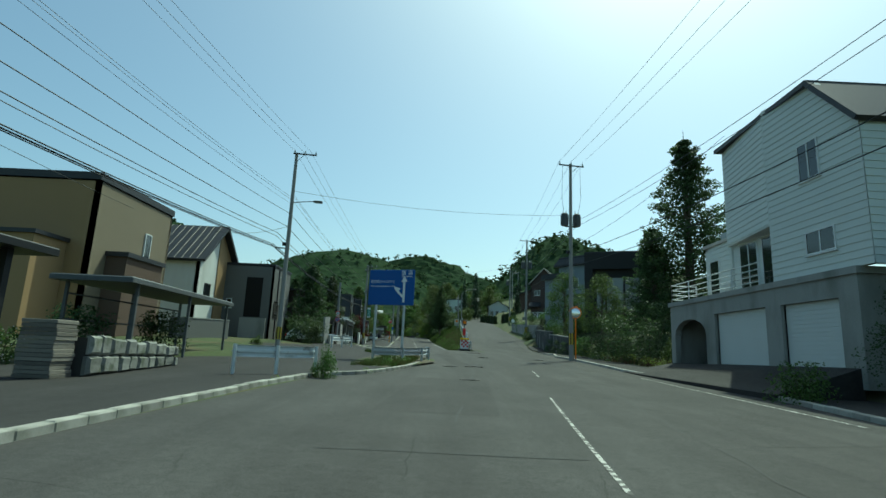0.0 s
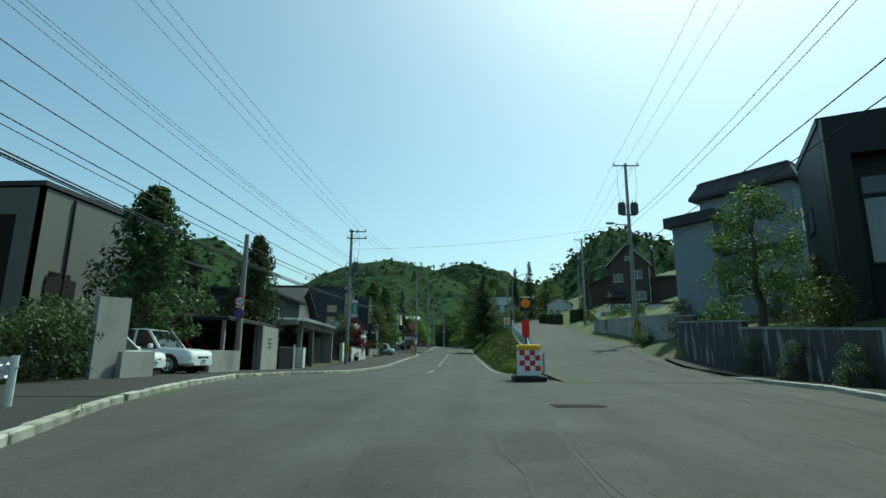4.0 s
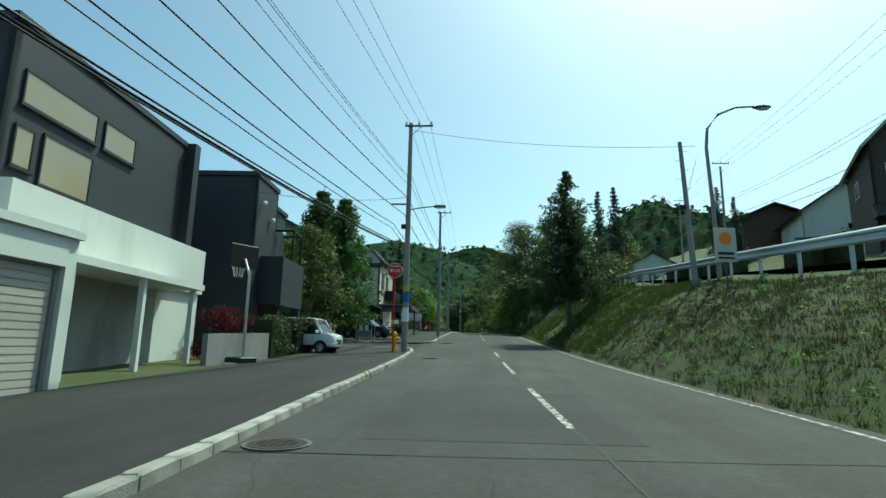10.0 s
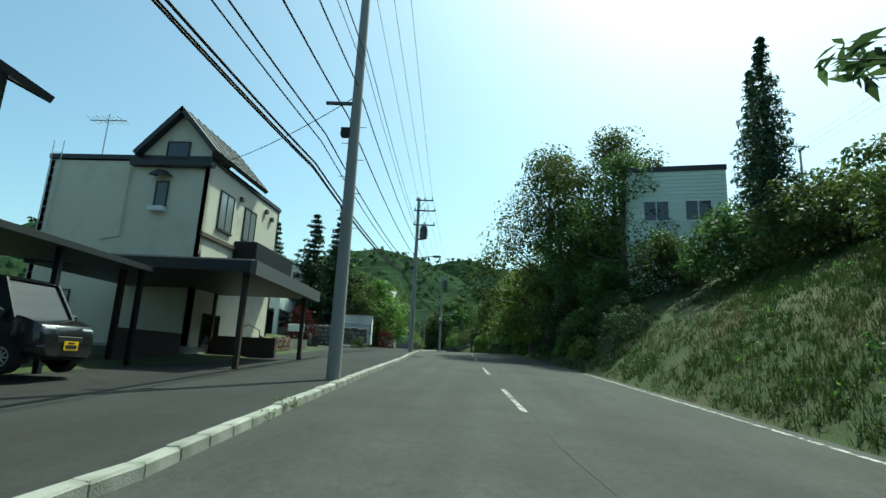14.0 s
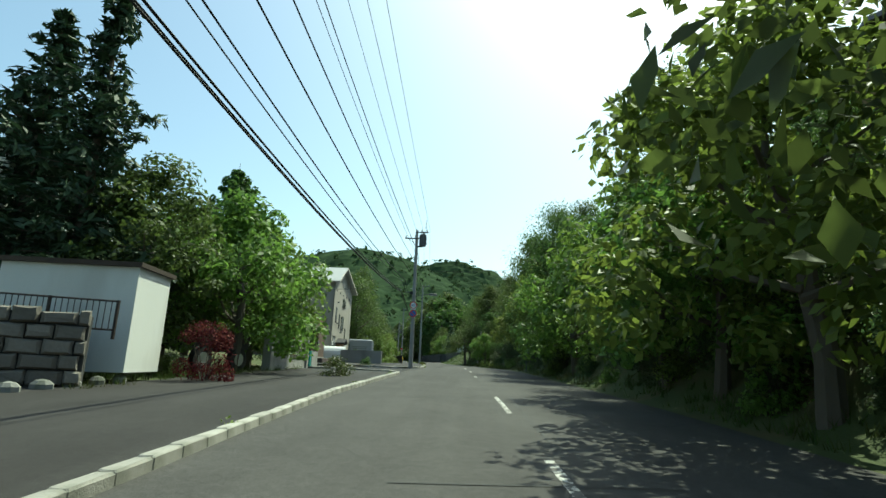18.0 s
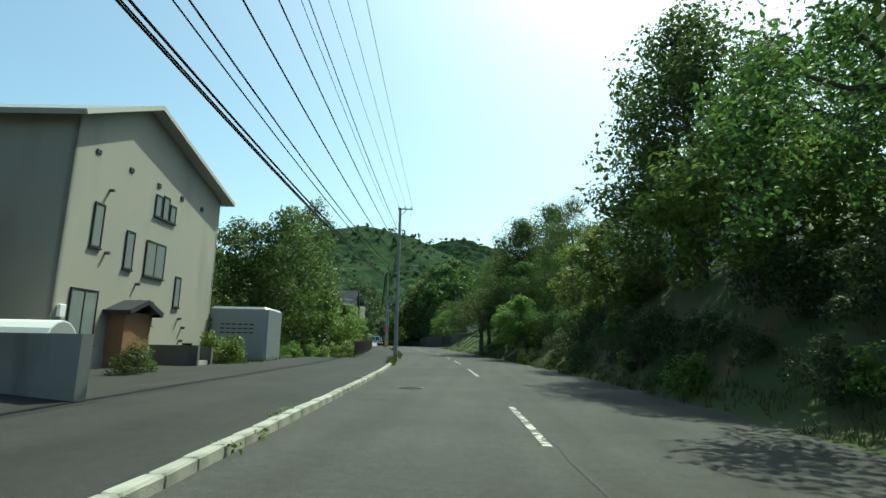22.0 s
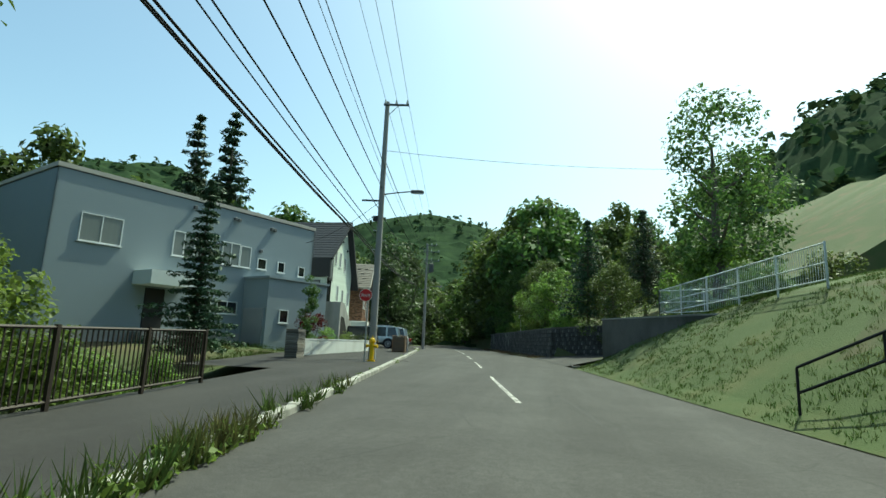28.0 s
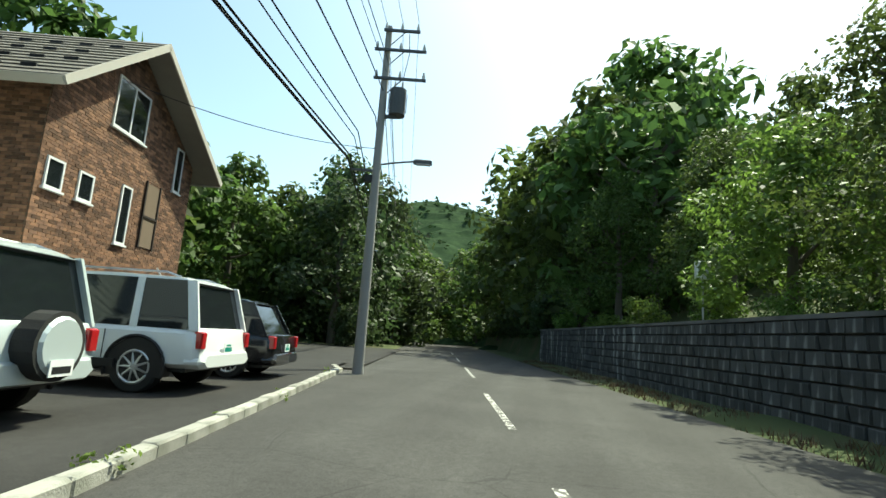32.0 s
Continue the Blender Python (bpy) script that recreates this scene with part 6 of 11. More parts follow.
# ---- utility poles and lines ----
POLES = {}


def stand(key, label, x, y, h, z=None, **k):
    zz = on_xy(x, y).z + 0.05 if z is None else z
    POLES[key] = (Vector((x, y, zz)), h)
    return pole(label, x, y, zz, h, rz=heading(y), **k)


std = "tall grey concrete utility pole with crossarms on the footway"
stand("A0", std, -12.5, -6, 13.0)
stand("A", "tall grey concrete utility pole with a street lamp arm", -9.9, 35.0, 13.8, 0.95, arms=((13.7, 0.8, 0.6),), lamp=(10.2, 1.5), low_arm=(7.0, -0.8))
stand("B0", std, 10.6, 4, 13.6)
stand("B", "concrete utility pole carrying two transformers beside the main road", 10.1, 38.2, 14.6, 1.5, arms=((14.4, 1.0, 0),), trans=2, trans_z=10.2)
stand("S", "short concrete pole with two small round traffic signs", -10.3, 57.6, 6.7, 1.85, arms=(), band=False)
stand("C", "concrete utility pole with one transformer and three crossarms", -9.9, 76.4, 11.5, 1.98, arms=((11.3, 0.75, 0.55), (10.7, 0.85, 0.5), (7.5, 0.8, 0.5)), trans=1, trans_z=8.2, low_arm=(6.3, 0.7))
stand("F", "concrete utility pole with street lamp and a small blue sign plate", -8.4, 108.9, 12.1, 3.1, arms=((11.9, 0.75, 0.45),), lamp=(7.3, 1.4), low_arm=(7.6, -0.9), band=False)
stand("H", "plain concrete utility pole with weeds at its foot", -9.1, 130.9, 11.7, 4.25, arms=((11.6, 0.65, 0.4),), low_arm=(7.0, -0.8), band=False)
stand("J", "concrete utility pole with transformer, three crossarms and street lamp", -10.5, 155.9, 11.3, 5.3, arms=((11.1, 0.65, 0.45), (10.3, 0.8, 0.5), (9.2, 0.8, 0.5)), trans=1, trans_z=8.7, lamp=(6.7, 1.3), low_arm=(6.4, -0.8), band=False)
stand("K", "concrete utility pole with two round traffic signs and a street lamp", -11.3, 194.4, 10.5, 6.15, arms=((10.3, 0.5, 0.4), (9.8, 0.8, -0.1)), trans=1, trans_z=9.75, lamp=(5.3, 1.2), low_arm=(5.6, -0.7), band=False)
stand("L", "concrete utility pole with street lamp beside the fence", -14.2, 235.6, 11.9, 6.45, arms=((11.8, 0.6, 0.4),), lamp=(6.9, 1.1), low_arm=(6.7, -0.8), band=False)
stand("M", "concrete utility pole with street lamp next to a hydrant", -22.1, 277.95, 12.2, 6.8, arms=((12.0, 0.6, 0.45),), lamp=(7.6, 1.4), low_arm=(7.3, -0.9), band=False)
stand("N", "concrete utility pole with transformer, crossarms and street lamp", -27.1, 310.4, 11.2, 7.0, arms=((11.0, 0.6, 0.45), (10.3, 0.85, 0.45), (9.3, 0.85, 0.5)), trans=1, trans_z=8.6, lamp=(6.4, 1.2), low_arm=(6.2, -0.8), band=False)
stand("O", std, -38.5, 352, 11.5)
stand("D", "concrete utility pole with two transformers beside the upper road", 12.75, 72.7, 14.0, 3.6, arms=((13.8, 1.0, 0),), trans=2, trans_z=10.4, lamp=(9.0, -1.7))
stand("G", "concrete utility pole with transformer beside the upper road", 14.9, 104.3, 11.8, 7.05, arms=((11.6, 0.8, -0.3),), trans=1, trans_z=8.6, side=-1)
stand("P", std, 20.5, 140, 11.5)
stand("Q", std, 27, 172, 11.5)


RAISED = {"A0": 1.5, "A": 1.5, "H": -0.4, "L": 0.7, "N": 1.0, "O": 1.0}


def line(a, b, top=True):
    """The wires between two poles: three thin ones on top, some below, and thick telephone cables."""
    (p, hp), (q, hq) = POLES[a], POLES[b]
    ln = (q - p).length
    s = 0.012 * ln
    w = []
    za, zb = RAISED.get(a, 0.0), RAISED.get(b, 0.0)
    P = lambda o, k, dx: o[0] + Vector((dx, 0, o[1] + k))
    for dx in (-0.1, 0.45, 1.0) if a not in "B0BDGP" else (-0.9, 0.0, 0.9):
        w.append((P((p, hp), 0.12, dx), P((q, hq), 0.12, dx), s * 0.7, 0.009, "wire"))
    if a in ("B0", "B", "D", "G", "P"):
        for dx, k in ((0.2, 0.68), (0.35, 0.66)):
            w.append((p + Vector((dx, 0, hp * k)), q + Vector((dx, 0, hq * k)), s, 0.012, "wire"))
        for dx, k in ((0.25, 0.52), (0.2, 0.46)):
            w.append((p + Vector((dx, 0, hp * k)), q + Vector((dx, 0, hq * k)), s, 0.018, "cable"))
    else:
        for dx, zz in ((0.05, 9.3), (0.12, 9.1), (0.05, 8.85)):
            w.append((p + Vector((dx, 0, zz + za)), q + Vector((dx, 0, zz - 0.3 + zb)), s, 0.009, "wire"))
        for dx, zz, r in ((0.0, 7.9, 0.017), (-0.2, 7.05, 0.019), (-0.75, 6.55, 0.02), (-0.85, 6.35, 0.016), (-0.95, 5.75, 0.026), (-1.02, 5.68, 0.03), (-0.98, 5.6, 0.022)):
            w.append((p + Vector((dx, 0, zz + za)), q + Vector((dx, 0, zz + zb)), s * 1.1, r, "cable"))
    return cables("black overhead power and telephone cables sagging between poles", w)


for a, b in (("A0", "A"), ("A", "C"), ("C", "F"), ("F", "H"), ("H", "J"), ("J", "K"), ("K", "L"), ("L", "M"), ("M", "N"), ("N", "O"), ("B0", "B"), ("B", "D"), ("D", "G"), ("G", "P"), ("P", "Q")):
    line(a, b)
up = lambda k, f: POLES[k][0] + Vector((0, 0, POLES[k][1] * f))
drops = [(up("A", 0.62), (-14, 33, 8.5), 0.3), (up("C", 0.7), (-15, 88, 9.6), 0.4), (up("F", 0.66), (-15, 101, 9.5), 0.4), (up("H", 0.62), (-17, 137, 11.5), 0.3), (up("J", 0.6), (-25, 165, 12.6), 0.5), (up("K", 0.6), (-25, 202, 13), 0.4), (up("K", 0.7), (2, 190, 14), 0.5), (up("L", 0.62), (-22, 221, 13), 0.4), (up("M", 0.8), (-3, 283, 17), 0.4), (up("M", 0.6), (-30.5, 288, 14), 0.3), (up("N", 0.62), (-31.5, 305, 13.6), 0.3), (up("A", 0.8), up("B", 0.72), 0.5), (up("F", 0.97), (5.4, 106.8, 12.8), 0.4), (up("C", 0.85), (16, 90, 17), 0.6), (up("A0", 0.6), (-14, 24, 7.5), 0.4), ((5.4, 106.8, 12.2), (13.5, 138, 14.5), 1.0), (up("D", 0.5), (16, 66, 12), 0.3), (up("B", 0.55), (14, 24, 12.5), 0.4)]
for a, b, s in drops:
    cables("thin black service line from a pole to a house", [(a, b, s, 0.011, "cable")], "service lines")

# ---- the corner with the side street ----
t = stone_wall("stone_retaining_wall", "dark field-stone garden wall with plants spilling over it", (-8.05, 13.2, 0.62), (-8.5, 18.6, 0.72), 1.0, 0.62, 0.6, 3, "stone_gray", 0.62)
t = thing("gate_pillar", "dark stacked-slate gate pillar beside the stone wall", "gate pillar", -8.7, 12.7, 0.6, 2)
for k in range(14):
    part("slate", Geo().cbox(-0.42 + 0.02 * math.sin(k * 7), 0.4 + 0.02 * math.cos(k * 5), -0.45, 0.32 + 0.02 * math.sin(k * 3), 0.095 * k, 0.095 * k + 0.085, 0.012), M["stone"], t)
t = thing("carport", "small dark carport with one black post and flat canopy", "carport", -10.7, 13.4, 0.6, 0)
part("post", Geo().box(-0.1, 0.1, -0.1, 0.1, -0.2, 3.1), M["black_metal"], t)
part("canopy", Geo().cbox(-4.5, 0.5, -5, 1.2, 3.1, 3.32, 0.04), M["black_metal"], t)
t = house("beige two-storey flat-roofed house with a dark bay", -23.5, 21.4, 1.1, 0, 9.5, 6.2, 7.0, "beige", wins=[("E", 3.9, 4.0, 0.55, 1.5), ("S", 4.6, 4.6, 0.6, 0.9), ("S", 1.2, 1.2, 0.7, 0.9), ("E", 4.4, 1.0, 0.9, 1.2, "dark_frame")], face_mats={"S": "tan_wall"})
bay = block(t, "bay", 9.5, 10.4, 1.2, 4.2, 0.2, 3.9, "brown_wall", "dark brown projecting entrance bay")
block(t, "bay_cap", 9.45, 10.5, 1.1, 4.3, 3.9, 4.1, "fascia")
block(t, "wing", -0.6, 8.6, -1.8, -0.02, 0, 4.2, "tan_wall")
block(t, "wing_cap", -0.7, 8.7, -1.9, 0.0, 4.2, 4.36, "fascia")
t.matrix_basis = pose(-32.54, 29.49, 0.92) @ Matrix.Diagonal((1.38, 1.38, 1.38, 1))
t = thing("carport", "grey steel carport with a long thin canopy on slim posts", "carport", -11.5, 24.0, 0.9, 2)
part("canopy", Geo().cbox(-1.6, 1.2, -6.0, 4.2, 2.55, 2.75, 0.04), M["gray_box"], t)
for px_, py_ in ((-1.3, -5.4), (1.0, -5.2), (-1.3, -1.0), (1.0, -0.8), (-1.3, 3.6), (1.0, 3.8)):
    part("post", Geo().box(px_ - 0.05, px_ + 0.05, py_ - 0.05, py_ + 0.05, -0.3, 2.56), M["gray_box"], t)
for z in (1.2, 2.1):
    part("rail", Geo().box(-1.32, -1.26, -5.4, 3.6, z, z + 0.06), M["gray_box"], t)
plain_wall("block_wall", "grey rendered enclosure wall beside the carport", (-16.2, 35.5, 0.7), (-15.5, 41.0, 0.9), 2.35, 2.3, 1.2, "gray_wall", 0.06)
t = house("white and brown gabled house with dark roof", -20.5, 30.2, 1.2, 0, 7.3, 6.0, 5.4, "white_wall", "gable_e", 2.3, 0.45, wins=[("E", 1.2, 3.0, 0.95, 0.9, "dark_frame"), ("E", 4.1, 3.0, 0.7, 1.0), ("E", 0.8, 0.5, 0.6, 0.9, "dark_frame"), ("E", 1.8, 0.5, 0.6, 0.9, "dark_frame"), ("E", 4.4, 0.6, 0.8, 1.1, "dark_frame")], ribs=0.45)
g = Geo().slab([(3.0, 0.2), (5.98, 0.2), (5.98, 5.4), (3.0, 7.6)], face_matrix("E", 7.3, 6.0) @ pose(0, 0, 0.01), 0.05)
part("brown_cladding", g, M["tan_wall"], t, "ochre brown cladding on half the gable")
t.matrix_basis = pose(-30.9, 45.25, 1.01) @ Matrix.Diagonal((1.45, 1.25, 1.45, 1))
t = house("dark grey cube house with recessed entrance", -21.5, 45.2, 1.6, 0, 7.9, 8.2, 6.7, "gray_wall", wins=[("S", 1.0, 3.6, 1.1, 1.3), ("S", 1.2, 0.9, 0.8, 1.3), ("S", 4.0, 2.9, 0.5, 0.8), ("E", 1.2, 2.6, 1.5, 1.1, "dark_frame")], parapet=0.12)
# flat sheets on the walls; their black paints the shade inside a loggia
block(t, "recess", 5.6, 7.0, -0.05, 0.06, 2.2, 5.6, "hole_shade", "black sheet painting the shade inside a loggia")
block(t, "recess", 7.86, 7.95, 1.0, 3.2, 2.2, 3.5, "hole_shade", "black sheet painting the shade inside a loggia")
block(t, "wing_wall", 5.5, 7.7, -0.9, -0.7, -0.2, 2.1, "concrete", "bare concrete wing wall")
block(t, "downpipe", 7.9, 7.98, 2.2, 2.28, 0, 6.5, "black")
t.matrix_basis = pose(-24.4, 51.0, 1.6) @ Matrix.Diagonal((1.12, 0.7, 1.12, 1))
house("dark brown house with a long glazed upper storey", -23.4, 57.2, 1.7, 0, 8.5, 4.6, 5.3, "wood_dark", "mono", 0.5, 0.4, wins=[("E", 0.3 + 1.4 * k, 3.5, 1.25, 1.4, "gray_box", "glass") for k in range(3)], board=0.25)
# island with the guide sign
isl = [(-1.75, 22.6), (-0.6, 25.2), (0.35, 28.2), (0.3, 30.4), (-0.75, 33.0), (-1.9, 34.9), (-2.5, 34.9), (-2.9, 33), (-3.6, 28.6), (-3.6, 25.8), (-2.6, 23.4)]
g = Geo()
for k, (x, y) in enumerate(isl):
    g.v.append((x, y, rz_(y) + 0.098))
c = (-1.5, 29.5, rz_(29.5) + 0.26)
g.v.append(c)
g.f = [(k, (k + 1) % len(isl), len(isl)) for k in range(len(isl))]
solo("traffic_island", g, M["earth"], "weedy earth island behind a kerb", "island", "structure")
t = thing("guide_sign", "blue direction sign with white arrows on two steel posts", "road sign", -2.15, 28.3, 1.05, -16)
for dx in (-0.85, 0.75):
    part("post", Geo().cyl((dx, 0.08, -0.4), (dx, 0.08, 4.7), 0.07, None, 12), M["steel"], t)
board = part("panel", Geo().cbox(-1.3, 1.3, -0.03, 0.03, 2.85, 4.75, 0.02), M["sign_blue"], t)
part("border", Geo().box(-1.27, 1.27, -0.036, -0.03, 2.88, 2.9).box(-1.27, 1.27, -0.036, -0.03, 4.7, 4.72), M["sign_blue"], board)
arrow = Geo()
arrow.box(0.67, 0.79, -0.044, -0.03, 3.0, 4.12)
arrow.add([(0.55, -0.04, 4.1), (0.91, -0.04, 4.1), (0.73, -0.04, 4.42)], [(0, 1, 2)])
arrow.box(-0.06, 0.06, -0.01, 0.004, 0, 0.62, pose(0.72, -0.035, 3.25, 0, -45, 0))
arrow.add([(0.35, -0.041, 3.52), (0.12, -0.041, 3.86), (0.12 + 0.42, -0.041, 3.74)], [(0, 1, 2)])
part("arrows", arrow, M["sign_white"], board)
for body, size, x, z, w in (("盤 渓", 0.26, 0.86, 4.58, 0.62), ("Bankei", 0.16, 0.86, 4.4, 0.55), ("宮の森シャンツェ", 0.2, -0.5, 4.1, 1.38), ("Miyanomori Jump Hill", 0.12, -0.5, 3.86, 1.36)):
    me = text_mesh(body, size, w)
    me.transform(pose(x, -0.034, z, 90, 0, 0))
    part("lettering", me, M["sign_white"], board)
guardrail("short white-grey guardrail curving round the island", [(-2.6, 25.4, 0.95), (-1.4, 26.0, 0.95), (-0.35, 27.6, 1.0), (0.05, 29.6, 1.05), (-0.1, 31.0, 1.1)], 0.7, 1.5, mat_="steel")
guardrail("white weathered guardrail at the street corner", [(-5.6, 16.0, 0.7), (-4.6, 16.6, 0.7), (-3.5, 17.4, 0.72)], 0.82, 1.6)
guardrail("white weathered guardrail beside the forecourts", [(-6.9, 37.6, 1.6), (-6.0, 40.8, 1.66)], 0.75, 2.0)

# ---- forecourts: parked cars, carports, walls ----
car("white sport utility car parked nose to the street", -11.3, 52.2, 1.82, -90, 4.55, 1.84, 1.69, "wagon", "car_white", 0.35)
car("white compact car parked nose to the street", -11.2, 49.4, 1.8, -90, 4.1, 1.7, 1.5, "hatch", "car_white", 0.31)
car("bright red compact hatchback under a dark carport", -12.4, 56.6, 1.82, -88, 3.85, 1.7, 1.5, "hatch", "car_red", 0.31)
plain_wall("concrete_wall", "low bare concrete wall between parking bays", (-9.4, 46.9, 1.65), (-9.2, 48.0, 1.7), 2.5, 2.5, 0.16, "concrete")
plain_wall("concrete_wall", "low bare concrete wall between parking bays", (-9.0, 47.6, 1.72), (-8.9, 49.0, 1.75), 0.85, 0.85, 0.16, "concrete")
plain_wall("concrete_wall", "low bare concrete wall between parking bays", (-9.4, 53.4, 1.78), (-9.4, 56.0, 1.8), 0.95, 0.95, 0.16, "concrete")
t = thing("garage_shelter", "dark roofed garage with a pale concrete side wall", "garage", -10.55, 59.1, 1.72, 5)
side = part("side_wall", Geo().box(0.0, 0.2, 1.9, 4.6, -0.3, 2.45), M["concrete"], t, "stained pale concrete wall with nine square holes")
g = Geo()
for a in range(3):
    for b in range(3):
        g.box(0.19, 0.206, 2.75 + 0.24 * a, 2.88 + 0.24 * a, 1.25 + 0.22 * b, 1.38 + 0.22 * b)
# thin raised squares, black in place of the shade inside holes
part("holes", g, M["hole_shade"], side, "black squares painting the shade inside holes in the concrete")
part("front_edge", Geo().box(-0.06, 0.22, 1.7, 1.9, -0.3, 2.5), M["concrete"], t)
part("back_wall", Geo().box(-6.2, -6.0, -2.6, 4.6, -0.3, 2.6), M["wood_dark"], t)
part("end_wall", Geo().box(-6.0, 0.0, 4.4, 4.6, -0.3, 2.4), M["wood_dark"], t)
part("roof", Geo().cbox(-6.3, 0.1, -2.8, 4.6, 2.45, 2.62, 0.03), M["fascia"], t)
for q in (-2.7, 1.75):
    part("post", Geo().box(-0.25, -0.1, q, q + 0.15, -0.3, 2.46), M["concrete"], t)
t = thing("garden_fence", "black slatted garden fence behind a strip of grass", "fence", -10.75, 63.9, 1.72, 4)
part("rail", Geo().box(-0.1, 0.03, 0.1, 3.1, 1.35, 1.42), M["gray_box"], t)
part("board", Geo().box(-0.08, 0.0, 0.1, 3.1, 0.0, 1.35), M["black_metal"], t)
part("post", Geo().box(0.0, 0.09, 3.0, 3.12, -0.2, 1.6), M["white_frame"], t)
for k in range(12):
    part("slat", Geo().box(0.0, 0.02, 0.15, 2.98, 0.08 + 0.105 * k, 0.15 + 0.105 * k), M["black_metal"], t)
t = thing("gate_pillar", "white ribbed gate pillar", "gate pillar", -10.95, 68.2, 1.72, 4)
for k in range(11):
    part("rib", Geo().cbox(-0.28, 0.3, -0.3, 0.3, 0.13 * k, 0.13 * k + 0.115, 0.015), M["white_wall"], t)
t = thing("carport", "brown-grey concrete carport with a corrugated roof edge", "carport", -11.6, 68.6, 1.8, 4)
part("front_beam", Geo().box(0.25, 0.55, 0.0, 10.2, 2.75, 3.2), M["concrete_dark"], t)
part("side_beam", Geo().box(-4.2, 0.25, -0.2, 0.1, 2.95, 3.3), M["concrete"], t)
roof = part("roof", Geo().box(-6.5, 0.55, 0.1, 10.2, 3.2, 3.28), M["roof_gray"], t)
for k in range(17):
    y0 = 0.15 + k * 0.6
    part("corrugation", Geo().add([(0.75, y0, 3.22), (0.75, y0 + 0.2, 3.44), (0.75, y0 + 0.4, 3.44), (0.75, y0 + 0.55, 3.22), (-5.5, y0, 3.26), (-5.5, y0 + 0.2, 3.48), (-5.5, y0 + 0.4, 3.48), (-5.5, y0 + 0.55, 3.26)], [(0, 1, 2, 3), (1, 0, 4, 5), (2, 1, 5, 6), (3, 2, 6, 7), (0, 3, 7, 4)]), M["roof_gray"], roof)
for q in (0.1, 3.3):
    part("post", Geo().box(0.2, 0.5, q, q + 0.28, -0.3, 2.76), M["concrete_dark"], t)
part("end_wall", Geo().box(-3.0, 0.5, 9.9, 10.2, -0.3, 2.9), M["concrete"], t)
part("store_door", Geo().box(-0.6, -0.4, 6.2, 9.9, -0.2, 2.4), M["concrete_dark"], t)
part("back_wall", Geo().box(-6.4, -6.2, 0.2, 10.0, -0.3, 1.6), M["wood_dark"], t)
house("dark grey two-storey house behind the carport", -22.5, 70.0, 1.9, 4, 8.0, 8.5, 5.4, "slate_wall", "mono", -0.5, 0.6, wins=[("S", 5.4, 3.0, 1.0, 1.4), ("E", 1.5, 3.2, 1.2, 1.2)])
house("cream plastered house with a shallow dark roof", -24.4, 79.6, 2.1, 4, 8.0, 7.0, 5.0, "cream", "gable_e", 2.2, 0.7, wins=[("E", 2.2, 1.0, 0.9, 2.0), ("E", 4.2, 3.2, 1.6, 0.8), ("S", 2, 3, 1.2, 1.0)])
hc = [o for o in bpy.data.objects if o.get("label") == "cream plastered house with a shallow dark roof"][0]
block(hc, "front_wing", 8.0, 9.2, 0.2, 6.4, -0.2, 3.3, "wood_dark", "dark timber front wing")
block(hc, "wing_roof", 7.9, 9.6, 0.0, 6.6, 3.3, 3.45, "roof_dark")
window(hc, pose(9.2, 0, 0, 0, 0, 90) @ pose(0, 0, 0, 90, 0, 0), 4.6, 0.9, 0.9, 1.5, "white_frame", "glass", 2)
plain_wall("garden_wall", "white rendered wall end beside the carport", at(78.8, -7.15, 0.1), at(79.9, -7.1, 0.1), 1.7, 1.7, 0.25, "white_wall")
plain_wall("garden_wall", "white rendered garden wall with stains", at(82.6, -7.1, 0.1), at(88.0, -6.75, 0.1), 1.3, 1.0, 0.22, "white_wall", 0.05)
t = thing("sliding_gate", "dark brown slatted sliding gate", "gate", *at(80.0, -7.2, 0.12), heading(81))
part("frame", Geo().box(-0.03, 0.03, 0, 2.5, 0.1, 0.18).box(-0.03, 0.03, 0, 2.5, 1.2, 1.28), M["iron"], t)
for k in range(18):
    part("slat", Geo().box(-0.02, 0.02, 0.03 + k * 0.14, 0.1 + k * 0.14, 0.12, 1.26), M["iron"], t)
part("intercom", Geo().cbox(0.1, 0.2, 2.7, 3.0, 0.95, 1.1, 0.01), M["white_frame"], t)


def planter(x, y, z, r=0.26, flowers="pink"):
    t = thing("flower_pot", "dark glazed pot with a small leafy plant", "flower pot", x, y, z, 0, "flower pots by the wall")
    part("pot", Geo().cyl((0, 0, 0), (0, 0, 0.34), r * 0.7, r, 14).cyl((0, 0, 0.34), (0, 0, 0.38), r * 1.06, r * 1.06, 14), M["black"], t)
    rg = np.random.default_rng(int(y * 10))
    cs = rg.uniform(-0.16, 0.16, (9, 3)) + np.array([0, 0, 0.6])
    part("plant", leaf_mesh("plant", cs, np.full(9, 0.13), 40, 0.07, rg), M["leaf"], t)
    part("flowers", leaf_mesh("flowers", cs, np.full(9, 0.16), 4, 0.06, rg), M[flowers], t)


planter(*at(83.2, -6.75, 0.12))
planter(*at(79.6, -6.8, 0.12))
